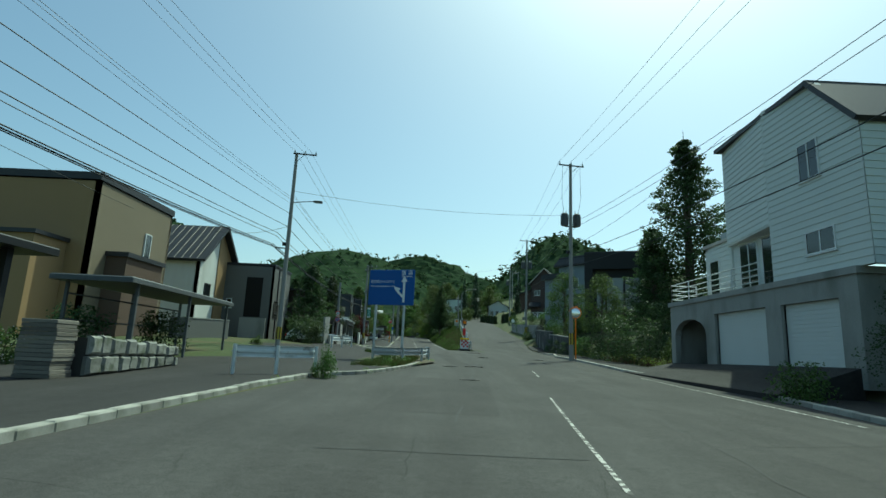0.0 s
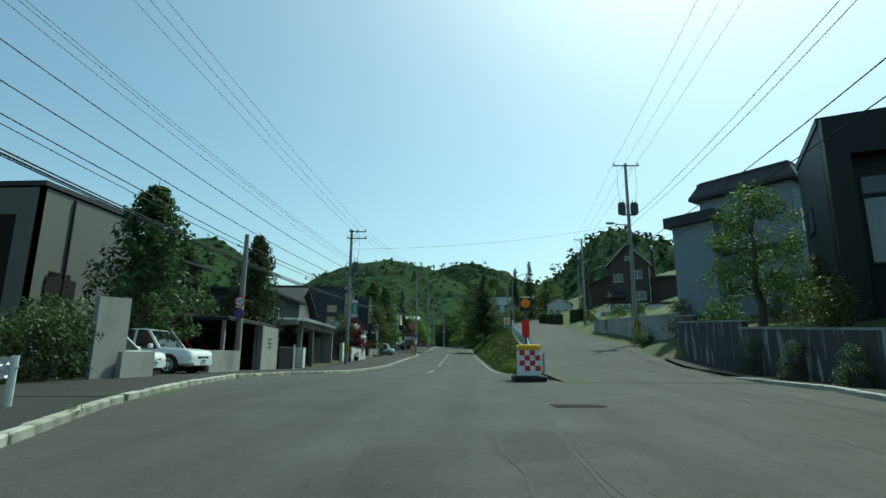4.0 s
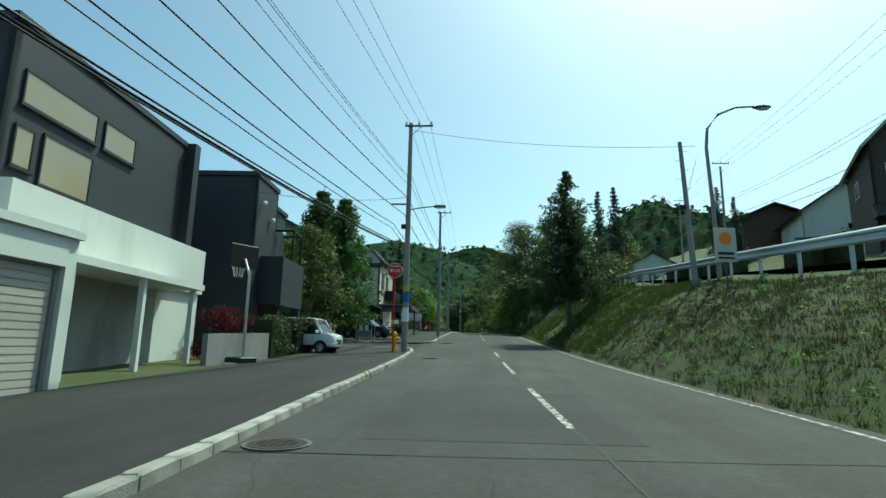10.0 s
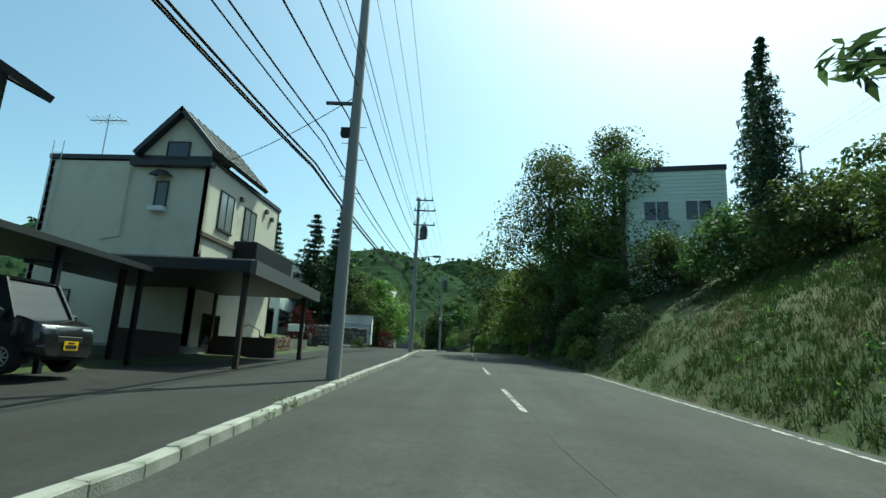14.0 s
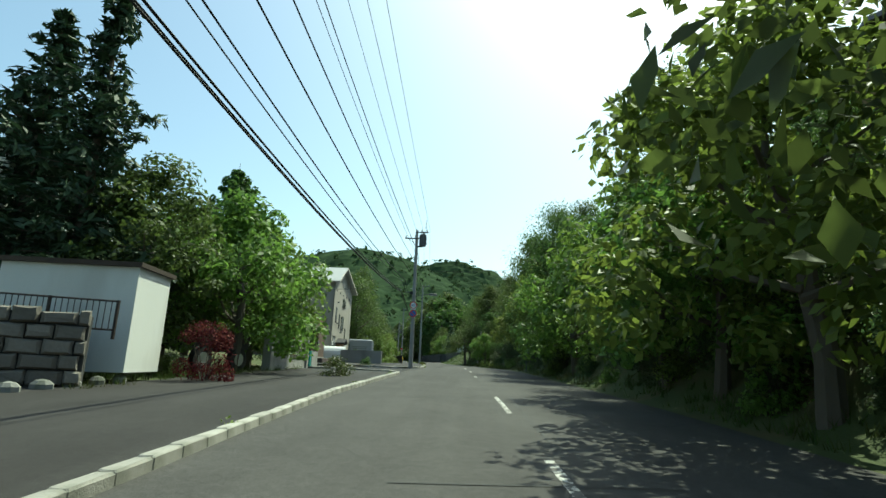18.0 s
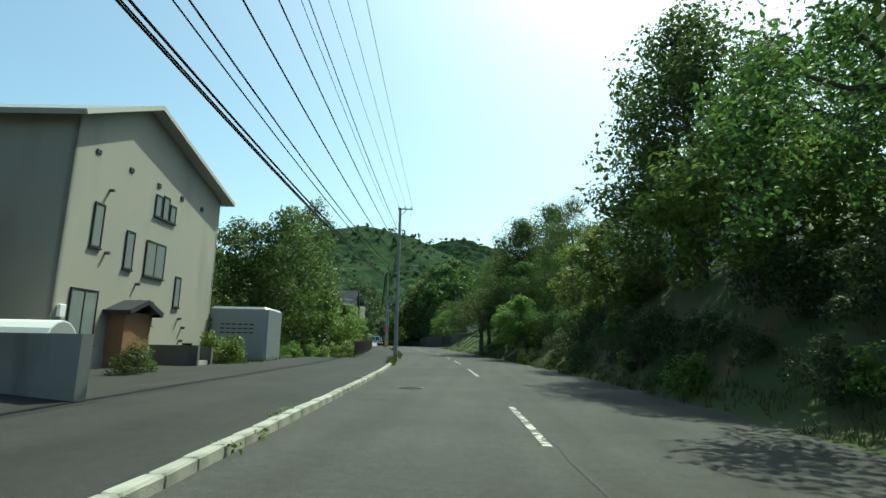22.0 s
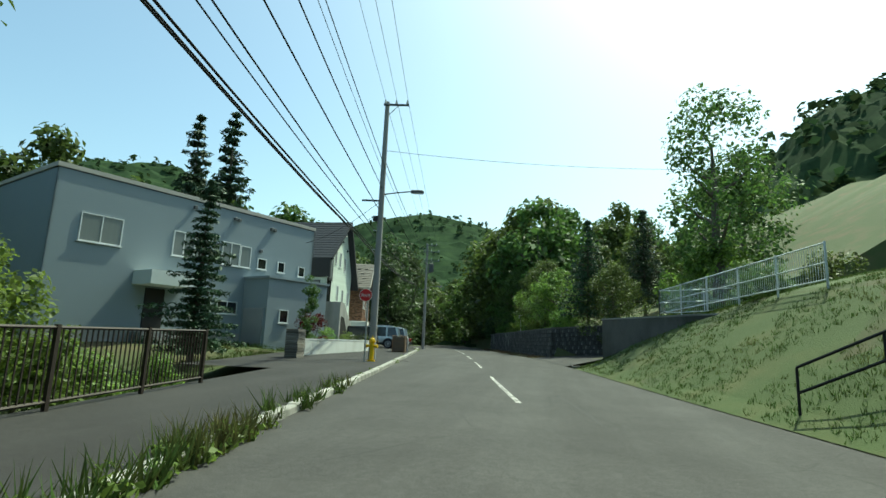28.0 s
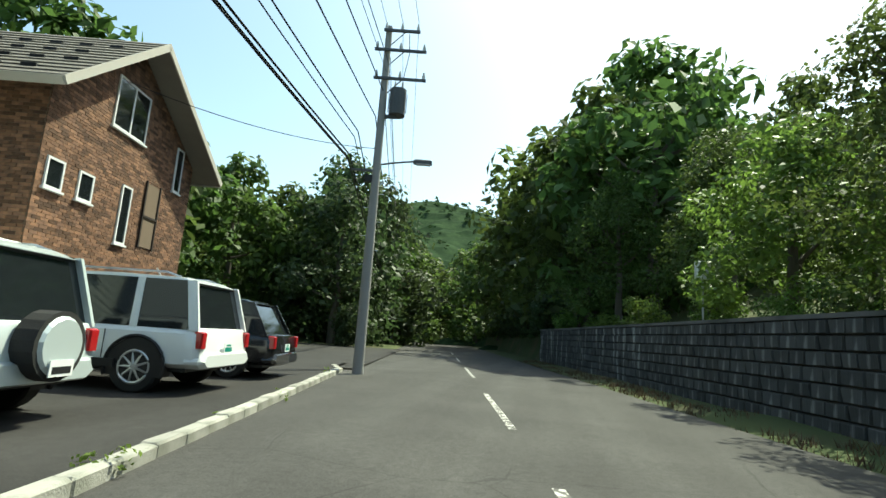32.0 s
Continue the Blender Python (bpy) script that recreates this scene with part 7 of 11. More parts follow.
# dark modern house over a white garage
t = house("dark slate modern house with tan blinds over a white garage storey", -23.6, 91.5, 2.45, 5.5, 9.0, 8.2, 8.2, "slate_wall", parapet=0.12, fascia="fascia", wins=[("E", 0.4, 6.3, 2.6, 0.85, "dark_frame", "glass_tan"), ("E", 3.3, 6.3, 1.5, 0.85, "dark_frame", "glass_tan"), ("E", 0.35, 4.8, 0.6, 1.0, "dark_frame", "glass_tan"), ("E", 1.2, 4.6, 1.8, 1.3, "dark_frame", "glass_tan"), ("S", 7.0, 5.2, 1.2, 0.9, "dark_frame", "glass_tan"), ("S", 7.0, 3.6, 1.1, 1.2, "dark_frame", "glass_tan"), ("S", 1.5, 5.4, 1.4, 0.4, "dark_frame", "glass_tan"), ("S", 3.4, 5.4, 1.0, 0.4, "dark_frame", "glass_tan")])
block(t, "garage_storey", 7.6, 9.75, -0.3, 8.7, 2.7, 4.3, "white_wall", "white rendered upper band of the garage storey")
block(t, "garage_pier", 8.4, 9.6, 5.9, 8.7, -0.2, 2.7, "white_wall")
block(t, "side_wall", 8.6, 9.3, -0.3, 5.9, -0.2, 2.7, "concrete")
block(t, "canopy", 9.0, 10.9, 0.1, 6.4, 2.62, 2.8, "white_wall", "thin white canopy")
for q in (0.4, 3.2, 6.0):
    part("post", Geo().box(10.6, 10.75, q, q + 0.14, -0.2, 2.63), M["white_frame"], t)
block(t, "fin", 8.95, 9.35, 7.9, 8.3, 4.3, 8.3, "fascia")
t2 = thing("garage", "white flat-roofed garage with a ribbed cream shutter", "garage", *at(88.9, -9.4, 0.12), heading(90))
block(t2, "wall", -3.2, 1.9, 0.0, 0.25, -0.2, 2.85, "concrete")
block(t2, "wall", -3.2, 1.9, 3.0, 3.25, -0.2, 2.85, "white_wall")
block(t2, "lintel", 1.6, 1.92, 0.25, 3.0, 2.3, 2.85, "white_wall")
block(t2, "roof", -3.3, 2.0, -0.05, 3.3, 2.85, 3.0, "white_wall")
block(t2, "back", -3.2, -3.0, 0.25, 3.0, -0.2, 2.85, "concrete")
shutter_door(t2, pose(1.7, 0, 0, 0, 0, 90) @ pose(0, 0, 0, 90, 0, 0), 0.32, 0.0, 2.6, 2.25)
# second dark house with a basketball hoop
t = house("black boxy house with stepped roof and small wall lamps", -23.31, 103.66, 2.75, 5.5, 8.8, 2.9, 8.2, "slate_wall", parapet=0.15, wins=[("S", 5.4, 4.6, 0.6, 0.8, "dark_frame", "glass_pale")])
block(t, "wing", 2.0, 8.7, 2.92, 4.6, -0.2, 7.3, "slate_wall", "lower black wing")
block(t, "wing_cap", 1.9, 8.8, 2.95, 4.7, 7.3, 7.5, "fascia")
block(t, "porch", 8.8, 9.9, 0.9, 4.4, 2.4, 4.6, "slate_wall", "lower black porch block")
block(t, "entrance", 8.8, 8.88, 1.2, 3.8, 0, 2.4, "wood_dark", "dark brown entrance under the porch")
block(t, "porch_pier", 9.5, 9.85, 4.1, 4.4, -0.2, 2.4, "slate_wall")
for q, z in ((0.6, 7.0), (1.9, 6.5), (3.6, 6.2)):
    part("wall_lamp", Geo().ball((8.95, q, z), 0.13), M["white_frame"], t)
part("balcony_frame", Geo().box(8.7, 9.7, 3.0, 3.08, 6.2, 6.3).box(8.7, 9.7, 4.5, 4.58, 6.2, 6.3).box(9.62, 9.7, 3.0, 4.58, 6.2, 6.3).box(9.62, 9.7, 3.0, 3.08, 4.6, 6.3).box(9.62, 9.7, 4.5, 4.58, 4.6, 6.3), M["black_metal"], t)
t = thing("basketball_hoop", "black portable basketball hoop with a round emblem", "basketball hoop", *at(99.9, -7.6, 0.12), heading(100) + 150)
part("base", Geo().cbox(-0.5, 0.3, -0.35, 0.35, 0, 0.18, 0.04), M["black"], t)
part("pole", Geo().cyl((-0.2, 0, 0.1), (-0.2, 0, 3.05), 0.05, None, 8).tube([(-0.2, 0, 2.85), (0.1, 0, 3.45)], 0.04, 6), M["steel"], t)
bb = part("backboard", Geo().cbox(-0.03, 0.03, -0.55, 0.55, 3.15, 3.95, 0.02, pose(0.15, 0, 0)), M["black"], t)
part("emblem", Geo().cyl((0.17, 0, 3.57), (0.195, 0, 3.57), 0.3, None, 20), M["sign_white"], bb)
part("emblem_bar", Geo().box(0.19, 0.2, -0.22, -0.08, 3.4, 3.75).box(0.19, 0.2, 0.06, 0.2, 3.4, 3.75), M["black"], bb)
ring = [(0.42 + 0.23 * math.cos(a), 0.23 * math.sin(a), 3.27) for a in np.linspace(0, 6.283, 17)]
part("rim", Geo().tube(ring, 0.012, 5), M["red"], t)
net = Geo()
for k in range(12):
    a = math.pi / 6 * k
    net.tube([(0.42 + 0.23 * math.cos(a), 0.23 * math.sin(a), 3.27), (0.42 + 0.13 * math.cos(a + 0.4), 0.13 * math.sin(a + 0.4), 2.87)], 0.006, 3)
part("net", net, M["sign_white"], t)
plain_wall("block_wall", "low grey block wall in front of a clipped hedge", at(98.9, -8.2, 0.1), at(102.4, -7.6, 0.1), 0.95, 0.95, 0.2, "concrete")
car("small white box-shaped minicar parked nose to the street", -12.9, 107.2, 3.0, -94, 3.4, 1.48, 1.65, "kei", "car_white", 0.28, "yellow")
stone_wall("stone_garden_wall", "rough reddish-brown boulder wall at the street corner", at(109.0, -8.6, 0.08), at(112.6, -7.6, 0.08), 1.5, 1.25, 0.6, 8, "stone_brown", 0.42, rough=0.1)
hydrant(*at(109.2, -3.75, 0.12))
t = thing("hydrant_sign", "round red hydrant sign on a leaning red pole", "sign", *at(108.5, -3.75, 0.12), heading(108))
part("pole", Geo().cyl((0, 0, -0.3), (0.0, 0.0, 4.2), 0.035, None, 8), M["red"], t)
disc = part("disc", Geo().cyl((0, -0.06, 4.0), (0, -0.04, 4.0), 0.36, None, 28), M["red"], t)
part("rim", Geo().cyl((0, -0.045, 4.0), (0, -0.03, 4.0), 0.385, None, 28), M["sign_white"], disc)
me = text_mesh("消火栓", 0.2, 0.56)
me.transform(pose(0, -0.066, 3.98, 90, 0, 0))
part("lettering", me, M["sign_white"], disc)
g = Geo().box(-0.2, 0.2, -0.067, -0.061, 4.2, 4.24)
part("bars", g, M["sign_white"], disc)
t = thing("pole_sign", "yellow and blue plates fixed round a pole", "sign", -8.4, 108.9, 3.1, heading(109))
part("yellow_plate", Geo().cyl((0, 0, 3.05), (0, 0, 3.3), 0.168, 0.166, 14), M["plate_yb"], t)
part("blue_plate", Geo().cyl((0, 0, 2.45), (0, 0, 3.0), 0.17, 0.168, 14), M["blue"], t)
part("white_plate", Geo().cyl((0, 0, 1.5), (0, 0, 2.2), 0.176, 0.172, 14), M["sign_white"], t)
t = thing("banner_sign", "green and white banner plate hung on a pole", "sign", -9.5, 76.3, 2.0, heading(76))
part("panel", Geo().cbox(-0.06, 0.42, -0.03, 0.0, 3.9, 5.3, 0.02), M["sign_green"], t)
part("cap", Geo().box(-0.06, 0.42, -0.036, -0.03, 5.08, 5.3).box(-0.06, 0.42, -0.036, -0.03, 3.9, 4.12), M["sign_white"], t)
g = Geo()
for k in range(6):
    g.box(0.06, 0.12, -0.036, -0.03, 4.25 + 0.13 * k, 4.33 + 0.13 * k).box(0.22, 0.3, -0.036, -0.03, 4.25 + 0.13 * k, 4.34 + 0.13 * k)
part("bars", g, M["sign_white"], t)
part("arrow", Geo().box(0.05, 0.32, -0.04, -0.036, 3.98, 4.03), M["black"], t)
for key, zz, yy in (("S", 3.3, 57.6), ("K", 4.6, 194.4)):
    p0 = POLES[key][0]
    t = thing("round_signs", "two round traffic signs, one red-rimmed and one blue, on a pole", "road sign", p0.x, p0.y, p0.z, heading(yy))
    d1 = part("limit_disc", Geo().cyl((0, -0.2, zz), (0, -0.185, zz), 0.27, None, 26), M["red"], t)
    part("face", Geo().cyl((0, -0.208, zz), (0, -0.199, zz), 0.205, None, 26), M["sign_white"], d1)
    me = text_mesh("40", 0.26, 0.26)
    me.transform(pose(0, -0.213, zz, 90, 0, 0))
    part("numerals", me, M["blue"], d1)
    d2 = part("parking_disc", Geo().cyl((0, -0.2, zz - 0.62), (0, -0.185, zz - 0.62), 0.27, None, 26), M["red"], t)
    part("face", Geo().cyl((0, -0.208, zz - 0.62), (0, -0.199, zz - 0.62), 0.215, None, 26), M["blue"], d2)
    part("bar", Geo().box(-0.24, 0.24, -0.214, -0.208, -0.03, 0.03, pose(0, 0, zz - 0.62, 0, 45, 0)), M["red"], d2)
    part("plate", Geo().box(-0.2, 0.2, -0.2, -0.19, zz - 0.31, zz - 0.23), M["sign_white"], t)

# ---- beyond the first side street ----
house("grey-blue house with a steep dark blue roof edge behind trees", -24.5, 119.5, 3.9, 5, 9, 8.0, 6.6, "blue_gray", "gable_s", 2.2, 0.6, wins=[("E", 1.5, 3.8, 1.4, 1.2), ("E", 4.5, 3.8, 1.4, 1.2), ("E", 4.5, 0.8, 0.6, 1.6)])
t = thing("waste_station", "grey mesh refuse cage with notices on its front", "refuse cage", *at(120.2, -8.0, 0.14), heading(121) - 8)
t.matrix_basis = t.matrix_basis @ Matrix.Diagonal((0.68, 0.8, 0.95, 1))
for a, b in ((0, 0), (1.7, 0), (0, 0.9), (1.7, 0.9)):
    part("post", Geo().box(a - 0.03, a + 0.03, b - 0.03, b + 0.03, 0, 1.3), M["steel"], t)
part("lid", Geo().box(-0.05, 1.75, -0.05, 0.95, 1.25, 1.29), M["steel"], t)
part("panel", Geo().box(0.03, 1.67, -0.01, 0.01, 0.25, 0.75), M["glass_pale"], t)
for z in (0.25, 0.75, 1.2):
    part("bar", Geo().box(0, 1.7, -0.02, 0.02, z, z + 0.04), M["steel"], t)
for a in (0.35, 0.95):
    part("notice", Geo().box(a, a + 0.4, -0.025, -0.018, 0.78, 1.15), M["sign_white"], t)
car("dark plum compact minivan parked beside a hedge", -14.1, 124.0, 3.98, -97, 4.0, 1.7, 1.53, "hatch", "car_navy", 0.3)
car("black box-shaped minicar under a carport", -15.0, 127.9, 4.2, -92, 3.4, 1.48, 1.78, "kei", "car_black", 0.28, "yellow")
t = thing("carport", "dark timber and metal carport with a sloping canopy", "carport", *at(126.2, -8.6, 0.2), heading(128))
part("canopy", Geo().add([(-5.5, 0, 3.1), (0.4, 0, 2.7), (0.4, 6.2, 2.7), (-5.5, 6.2, 3.1), (-5.5, 0, 3.24), (0.4, 0, 2.84), (0.4, 6.2, 2.84), (-5.5, 6.2, 3.24)], [(3, 2, 1, 0), (4, 5, 6, 7), (0, 1, 5, 4), (1, 2, 6, 5), (2, 3, 7, 6), (3, 0, 4, 7)]), M["roof_dark"], t)
for q in (0.1, 3.0, 6.0):
    part("post", Geo().box(0.1, 0.22, q, q + 0.12, -0.3, 2.72), M["black_metal"], t)
    part("post", Geo().box(-5.3, -5.18, q, q + 0.12, -0.3, 3.1), M["black_metal"], t)
part("back_wall", Geo().box(-5.4, -5.2, 0, 6.2, -0.3, 2.0), M["plum_wall"], t)
part("corrugation", Geo().loft([[Vector((x, -0.05, 2.9 + 0.06 * ((k + s) % 2))) for k, x in enumerate(np.linspace(-5.4, 0.4, 16))] + [Vector((x, -0.02, 2.88)) for x in np.linspace(0.4, -5.4, 16)] for s in (0, 1)]), M["roof_gray"], t)
t = thing("carport", "dark carport of posts and a deep fascia before the beige house", "carport", *at(132.4, -9.8, 0.25), heading(134))
part("canopy", Geo().cbox(-2.2, 4.3, 0, 6.6, 2.5, 2.85, 0.05), M["roof_dark"], t)
part("fascia", Geo().box(4.25, 4.42, -0.1, 6.7, 2.4, 2.8), M["gray_box"], t)
for a, b in ((0.4, 0.3), (3.9, 0.3), (0.4, 6.1), (3.9, 6.1)):
    part("post", Geo().box(a, a + 0.14, b, b + 0.14, -0.4, 2.52), M["wood_dark"], t)
part("parapet", Geo().box(0.2, 3.0, 6.2, 6.4, -0.4, 0.9), M["plum_wall"], t)
part("front_parapet", Geo().box(0.4, 0.6, 0.3, 3.8, -0.4, 0.85), M["plum_wall"], t)
t = house("cream three-level house with a small gable and dark trims", -22.4, 136.5, 4.5, 0, 6.4, 7.0, 7.3, "cream", parapet=0.12, wins=[("E", 1.0, 4.9, 1.15, 1.55, "dark_frame", "glass_pale", 2), ("E", 3.2, 4.95, 1.15, 1.45, "dark_frame", "glass_pale", 2), ("S", 4.4, 5.4, 0.5, 1.0, "dark_frame", "glass"), ("S", 1.0, 1.0, 0.8, 1.2, "dark_frame"), ("E", 0.9, 0.4, 1.3, 1.2, "dark_frame"), ("S", 4.6, 7.35, 0.9, 0.65, "dark_frame", "glass")])
block(t, "ledge", 3.4, 6.6, -0.3, 0.0, 6.95, 7.15, "fascia")
block(t, "band", 6.4, 6.5, -0.1, 2.6, 4.35, 4.5, "brown_wall")
gab = part("gable_front", Geo().slab([(3.7, 7.2), (6.38, 7.2), (6.38, 7.9), (5.15, 9.2), (3.7, 7.7)], face_matrix("S", 6.4, 7.0) @ pose(0, 0, -0.06), 0.05), M["cream"], t)
slope_roof(t, None, [(3.5, 4.5, 7.45), (3.5, -0.35, 7.45), (5.15, -0.35, 9.3), (5.15, 4.5, 9.3)], 0.1, "roof_dark", ribs=0.5)
slope_roof(t, None, [(6.75, -0.35, 7.55), (6.75, 4.5, 7.55), (5.15, 4.5, 9.3), (5.15, -0.35, 9.3)], 0.1, "roof_dark", ribs=0.5)
part("window_hood", Geo().add([(4.3, -0.5, 6.5), (5.0, -0.5, 6.5), (4.65, -0.45, 6.75), (4.3, 0, 6.6), (5.0, 0, 6.6), (4.65, 0, 6.85)], [(0, 2, 5, 3), (1, 4, 5, 2), (0, 1, 2)]), M["fascia"], t)
part("window_box", Geo().cbox(4.35, 4.95, -0.3, 0.0, 5.2, 5.38, 0.02), M["white_frame"], t)
part("downpipe", Geo().tube([(3.3, -0.08, 6.9), (3.3, -0.08, 4.2), (2.6, -0.08, 4.1)], 0.035, 6), M["cream"], t)
part("balcony", Geo().cbox(6.4, 7.4, 2.6, 6.9, 3.75, 4.75, 0.03), M["black_metal"], t, "black panelled balcony")
for q, z in ((2.6, 6.5), (5.9, 6.5), (5.2, 6.7)):
    part("vent_hood", Geo().cbox(6.4, 6.55, q, q + 0.22, z, z + 0.2, 0.03), M["gray_box"], t)
mast = part("tv_aerial", Geo().cyl((1.2, 1, 7.2), (1.2, 1, 9.6), 0.025, None, 6), M["steel"], t)
g = Geo().box(0.4, 2.0, 0.98, 1.02, 9.3, 9.33)
for k in range(7):
    g.box(0.5 + k * 0.22, 0.52 + k * 0.22, 0.6, 1.4, 9.32, 9.34)
part("aerial_bars", g, M["steel"], mast)
ladder = Geo()
for a in (0.1, 0.5):
    ladder.cyl((a, -0.15, 0), (a, -0.15, 7.9), 0.02, None, 5)
for k in range(24):
    ladder.cyl((0.1, -0.15, 0.3 + k * 0.31), (0.5, -0.15, 0.3 + k * 0.31), 0.012, None, 4)
part("roof_ladder", ladder, M["steel"], t)
t = thing("entrance_steps", "low brick steps with a zigzag iron handrail", "steps", *at(140.2, -8.8, 0.15), heading(140))
for k in range(4):
    part("step", Geo().cbox(-0.35 * k - 0.6, 0.6 - 0.35 * k, -0.8, 0.8, 0.17 * k - 0.2, 0.17 * (k + 1), 0.015), M["concrete"], t)
part("handrail", Geo().tube([(0.4, 0.85, 0.1), (0.4, 0.85, 1.0), (-0.1, 0.85, 1.25), (-0.4, 0.85, 1.1), (-1.2, 0.85, 1.6), (-1.2, 0.85, 0.6)], 0.025, 5), M["black_metal"], t)
stone_wall("brick_planter", "low dark brick planter with flowers", at(141.4, -8.4, 0.1), at(146.0, -8.6, 0.12), 0.75, 0.7, 0.5, 12, "stone_brown", 0.3, rough=0.03)
plain_wall("low_wall", "low dark block wall before a garden", at(146.6, -8.8, 0.12), at(151.0, -9.2, 0.12), 0.6, 0.55, 0.2, "concrete_dark")
t = thing("name_board", "small white board on a post in a garden", "sign", *at(150.5, -9.8, 0.3), heading(150))
part("post", Geo().cyl((0, 0, -0.2), (0, 0, 0.9), 0.04, None, 6), M["wood_dark"], t)
part("board", Geo().cbox(-0.5, 0.5, -0.03, 0.03, 0.85, 1.3, 0.02), M["sign_white"], t)
house("white house glimpsed behind shrubs with a pale roof", -28.5, 146.5, 5.1, 4, 8.0, 7.5, 6.6, "white_siding", parapet=0.2, wins=[("E", 1.5, 4.2, 1.3, 1.0), ("E", 5.0, 4.2, 1.3, 1.0), ("E", 5.0, 0.9, 1.2, 1.2)], fascia="fascia_pale", board=0.22)
t = house("white lapped-siding house with small windows and a flat roof", -32.5, 160.8, 5.9, 4, 7.2, 9.6, 8.0, "white_siding", board=0.24, parapet=0.35, fascia="white_frame", wins=[("E", 1.4, 5.2, 1.5, 1.0, "white_frame", "glass", 2), ("E", 6.8, 5.0, 0.7, 0.9), ("E", 1.0, 1.6, 0.75, 1.2), ("E", 2.0, 1.6, 0.75, 1.2), ("S", 5.2, 5.4, 0.6, 0.8)])
block(t, "porch", 7.2, 8.6, 4.6, 9.6, 2.9, 4.1, "white_siding", "projecting white porch canopy")
block(t, "porch_pier", 8.2, 8.55, 4.6, 4.95, -0.3, 2.9, "white_siding")
block(t, "porch_pier", 8.2, 8.55, 9.2, 9.55, -0.3, 2.9, "white_siding")
# sheet laid on the wall; its black is the garage's inner shade
block(t, "garage_dark", 7.19, 7.25, 5.2, 9.2, 0, 2.8, "hole_shade", "black sheet painting the shade inside an open garage")
house("white gabled house beyond the conifers", -31.5, 172.0, 6.4, 4, 7.0, 7.0, 7.5, "white_wall", "mono", -1.2, 0.4, wins=[("E", 2, 4.5, 1.0, 1.2)])
stone_wall("stone_garden_wall", "low grey stone wall holding a flower bed", (-20.7, 164.4, 5.75), (-18.5, 158.2, 5.5), 0.8, 0.8, 0.6, 21, "stone_gray", 0.42)
railing("thin dark garden fence on top of the stone wall", [(-20.8, 164.2, 6.5), (-18.9, 158.4, 6.25)], 0.6, 1.4, 0.12, "black_metal", "garden_fence", bar_r=0.007, post_r=0.02)
t = thing("carport", "black carport roof on one square post", "carport", *at(146.5, -11.2, 0.3), heading(147))
part("post", Geo().box(-0.1, 0.1, -0.1, 0.1, -0.3, 2.7), M["black_metal"], t)
part("canopy", Geo().cbox(-5, 0.9, -4.6, 0.4, 2.7, 2.95, 0.04), M["black_metal"], t)
car("dark blue estate car parked with its rear to the street", -20.8, 166.4, 5.95, 70, 4.6, 1.8, 1.55, "wagon", "car_navy", 0.33)
t = thing("garden_shed", "white metal garden shed with a brown roof on a terrace", "shed", -19.2, 167.4, 7.15, 8)
block(t, "body", 0, 3.4, 0, 2.0, -1.2, 1.5, "white_wall")
block(t, "roof", -0.1, 3.5, -0.12, 2.12, 1.5, 1.62, "wood_dark")
railing("thin iron rail before the shed", [(-19.0, 166.8, 7.0), (-15.8, 167.2, 6.9)], 0.8, 1.6, 0.14, "iron", "terrace_rail", bar_r=0.008)
stone_wall("stone_retaining_wall", "dark mossy stone retaining wall below a terrace", at(164.2, -12.6, 0.2), at(166.6, -8.5, 0.15), 1.75, 1.65, 0.7, 31, "stone", 0.5)
for k, (y, d) in enumerate([(159.5 + 0.8 * j, -9.2 + 0.05 * j) for j in range(12)]):
    p = at(y, d, 0.12)
    t = tagged(part("edging_stone", Geo().ball((p.x, p.y, p.z + 0.05), (0.22 + 0.05 * math.sin(k), 0.18, 0.16), 8, 5), M["stone_gray"]), "small grey edging stone along a flower bed", "stone", "edging stones")
t = thing("trailer", "dark flat trailer with large tyres under a tree", "trailer", *at(176.0, -10.2, 0.15), heading(176) + 70)
part("bed", Geo().cbox(-1.7, 1.7, -0.8, 0.8, 0.85, 1.15, 0.03), M["black"], t)
part("side_board", Geo().box(-1.7, 1.7, -0.85, -0.78, 1.1, 1.6), M["wood_dark"], t)
for a in (-1.0, 0.9):
    w = part("tyre", Geo().cyl((a, -1.05, 0.45), (a, -0.8, 0.45), 0.46, None, 22), M["rubber"], t)
    part("rim", Geo().cyl((a, -1.07, 0.45), (a, -1.0, 0.45), 0.25, 0.22, 16), M["alloy"], w)
t = thing("garden_gate", "pale gate posts with a pierced block wall", "wall", *at(178.6, -8.5, 0.12), heading(181) + 2)
for q in (0.0, 6.9):
    part("post", Geo().cbox(-0.2, 0.2, q, q + 0.4, -0.2, 1.7, 0.03), M["concrete"], t)
part("solid_wall", Geo().box(-0.1, 0.1, 0.4, 3.4, -0.2, 1.45), M["concrete"], t)
lat = part("lattice", Geo().box(-0.1, 0.1, 3.4, 6.9, -0.2, 0.4), M["concrete"], t, "pierced grey lattice blocks")
for a in range(6):
    for b in range(3):
        y0, z0 = 3.45 + a * 0.58, 0.42 + b * 0.36
        part("block", Geo().box(-0.09, 0.09, y0, y0 + 0.55, z0, z0 + 0.07).box(-0.09, 0.09, y0, y0 + 0.07, z0, z0 + 0.34), M["concrete"], lat)
part("coping", Geo().box(-0.12, 0.12, 3.4, 6.9, 1.5, 1.58), M["concrete"], t)
t = thing("rubbish_bins", "teal plastic bins behind a short wall", "bin", *at(187.2, -9.4, 0.12), heading(187))
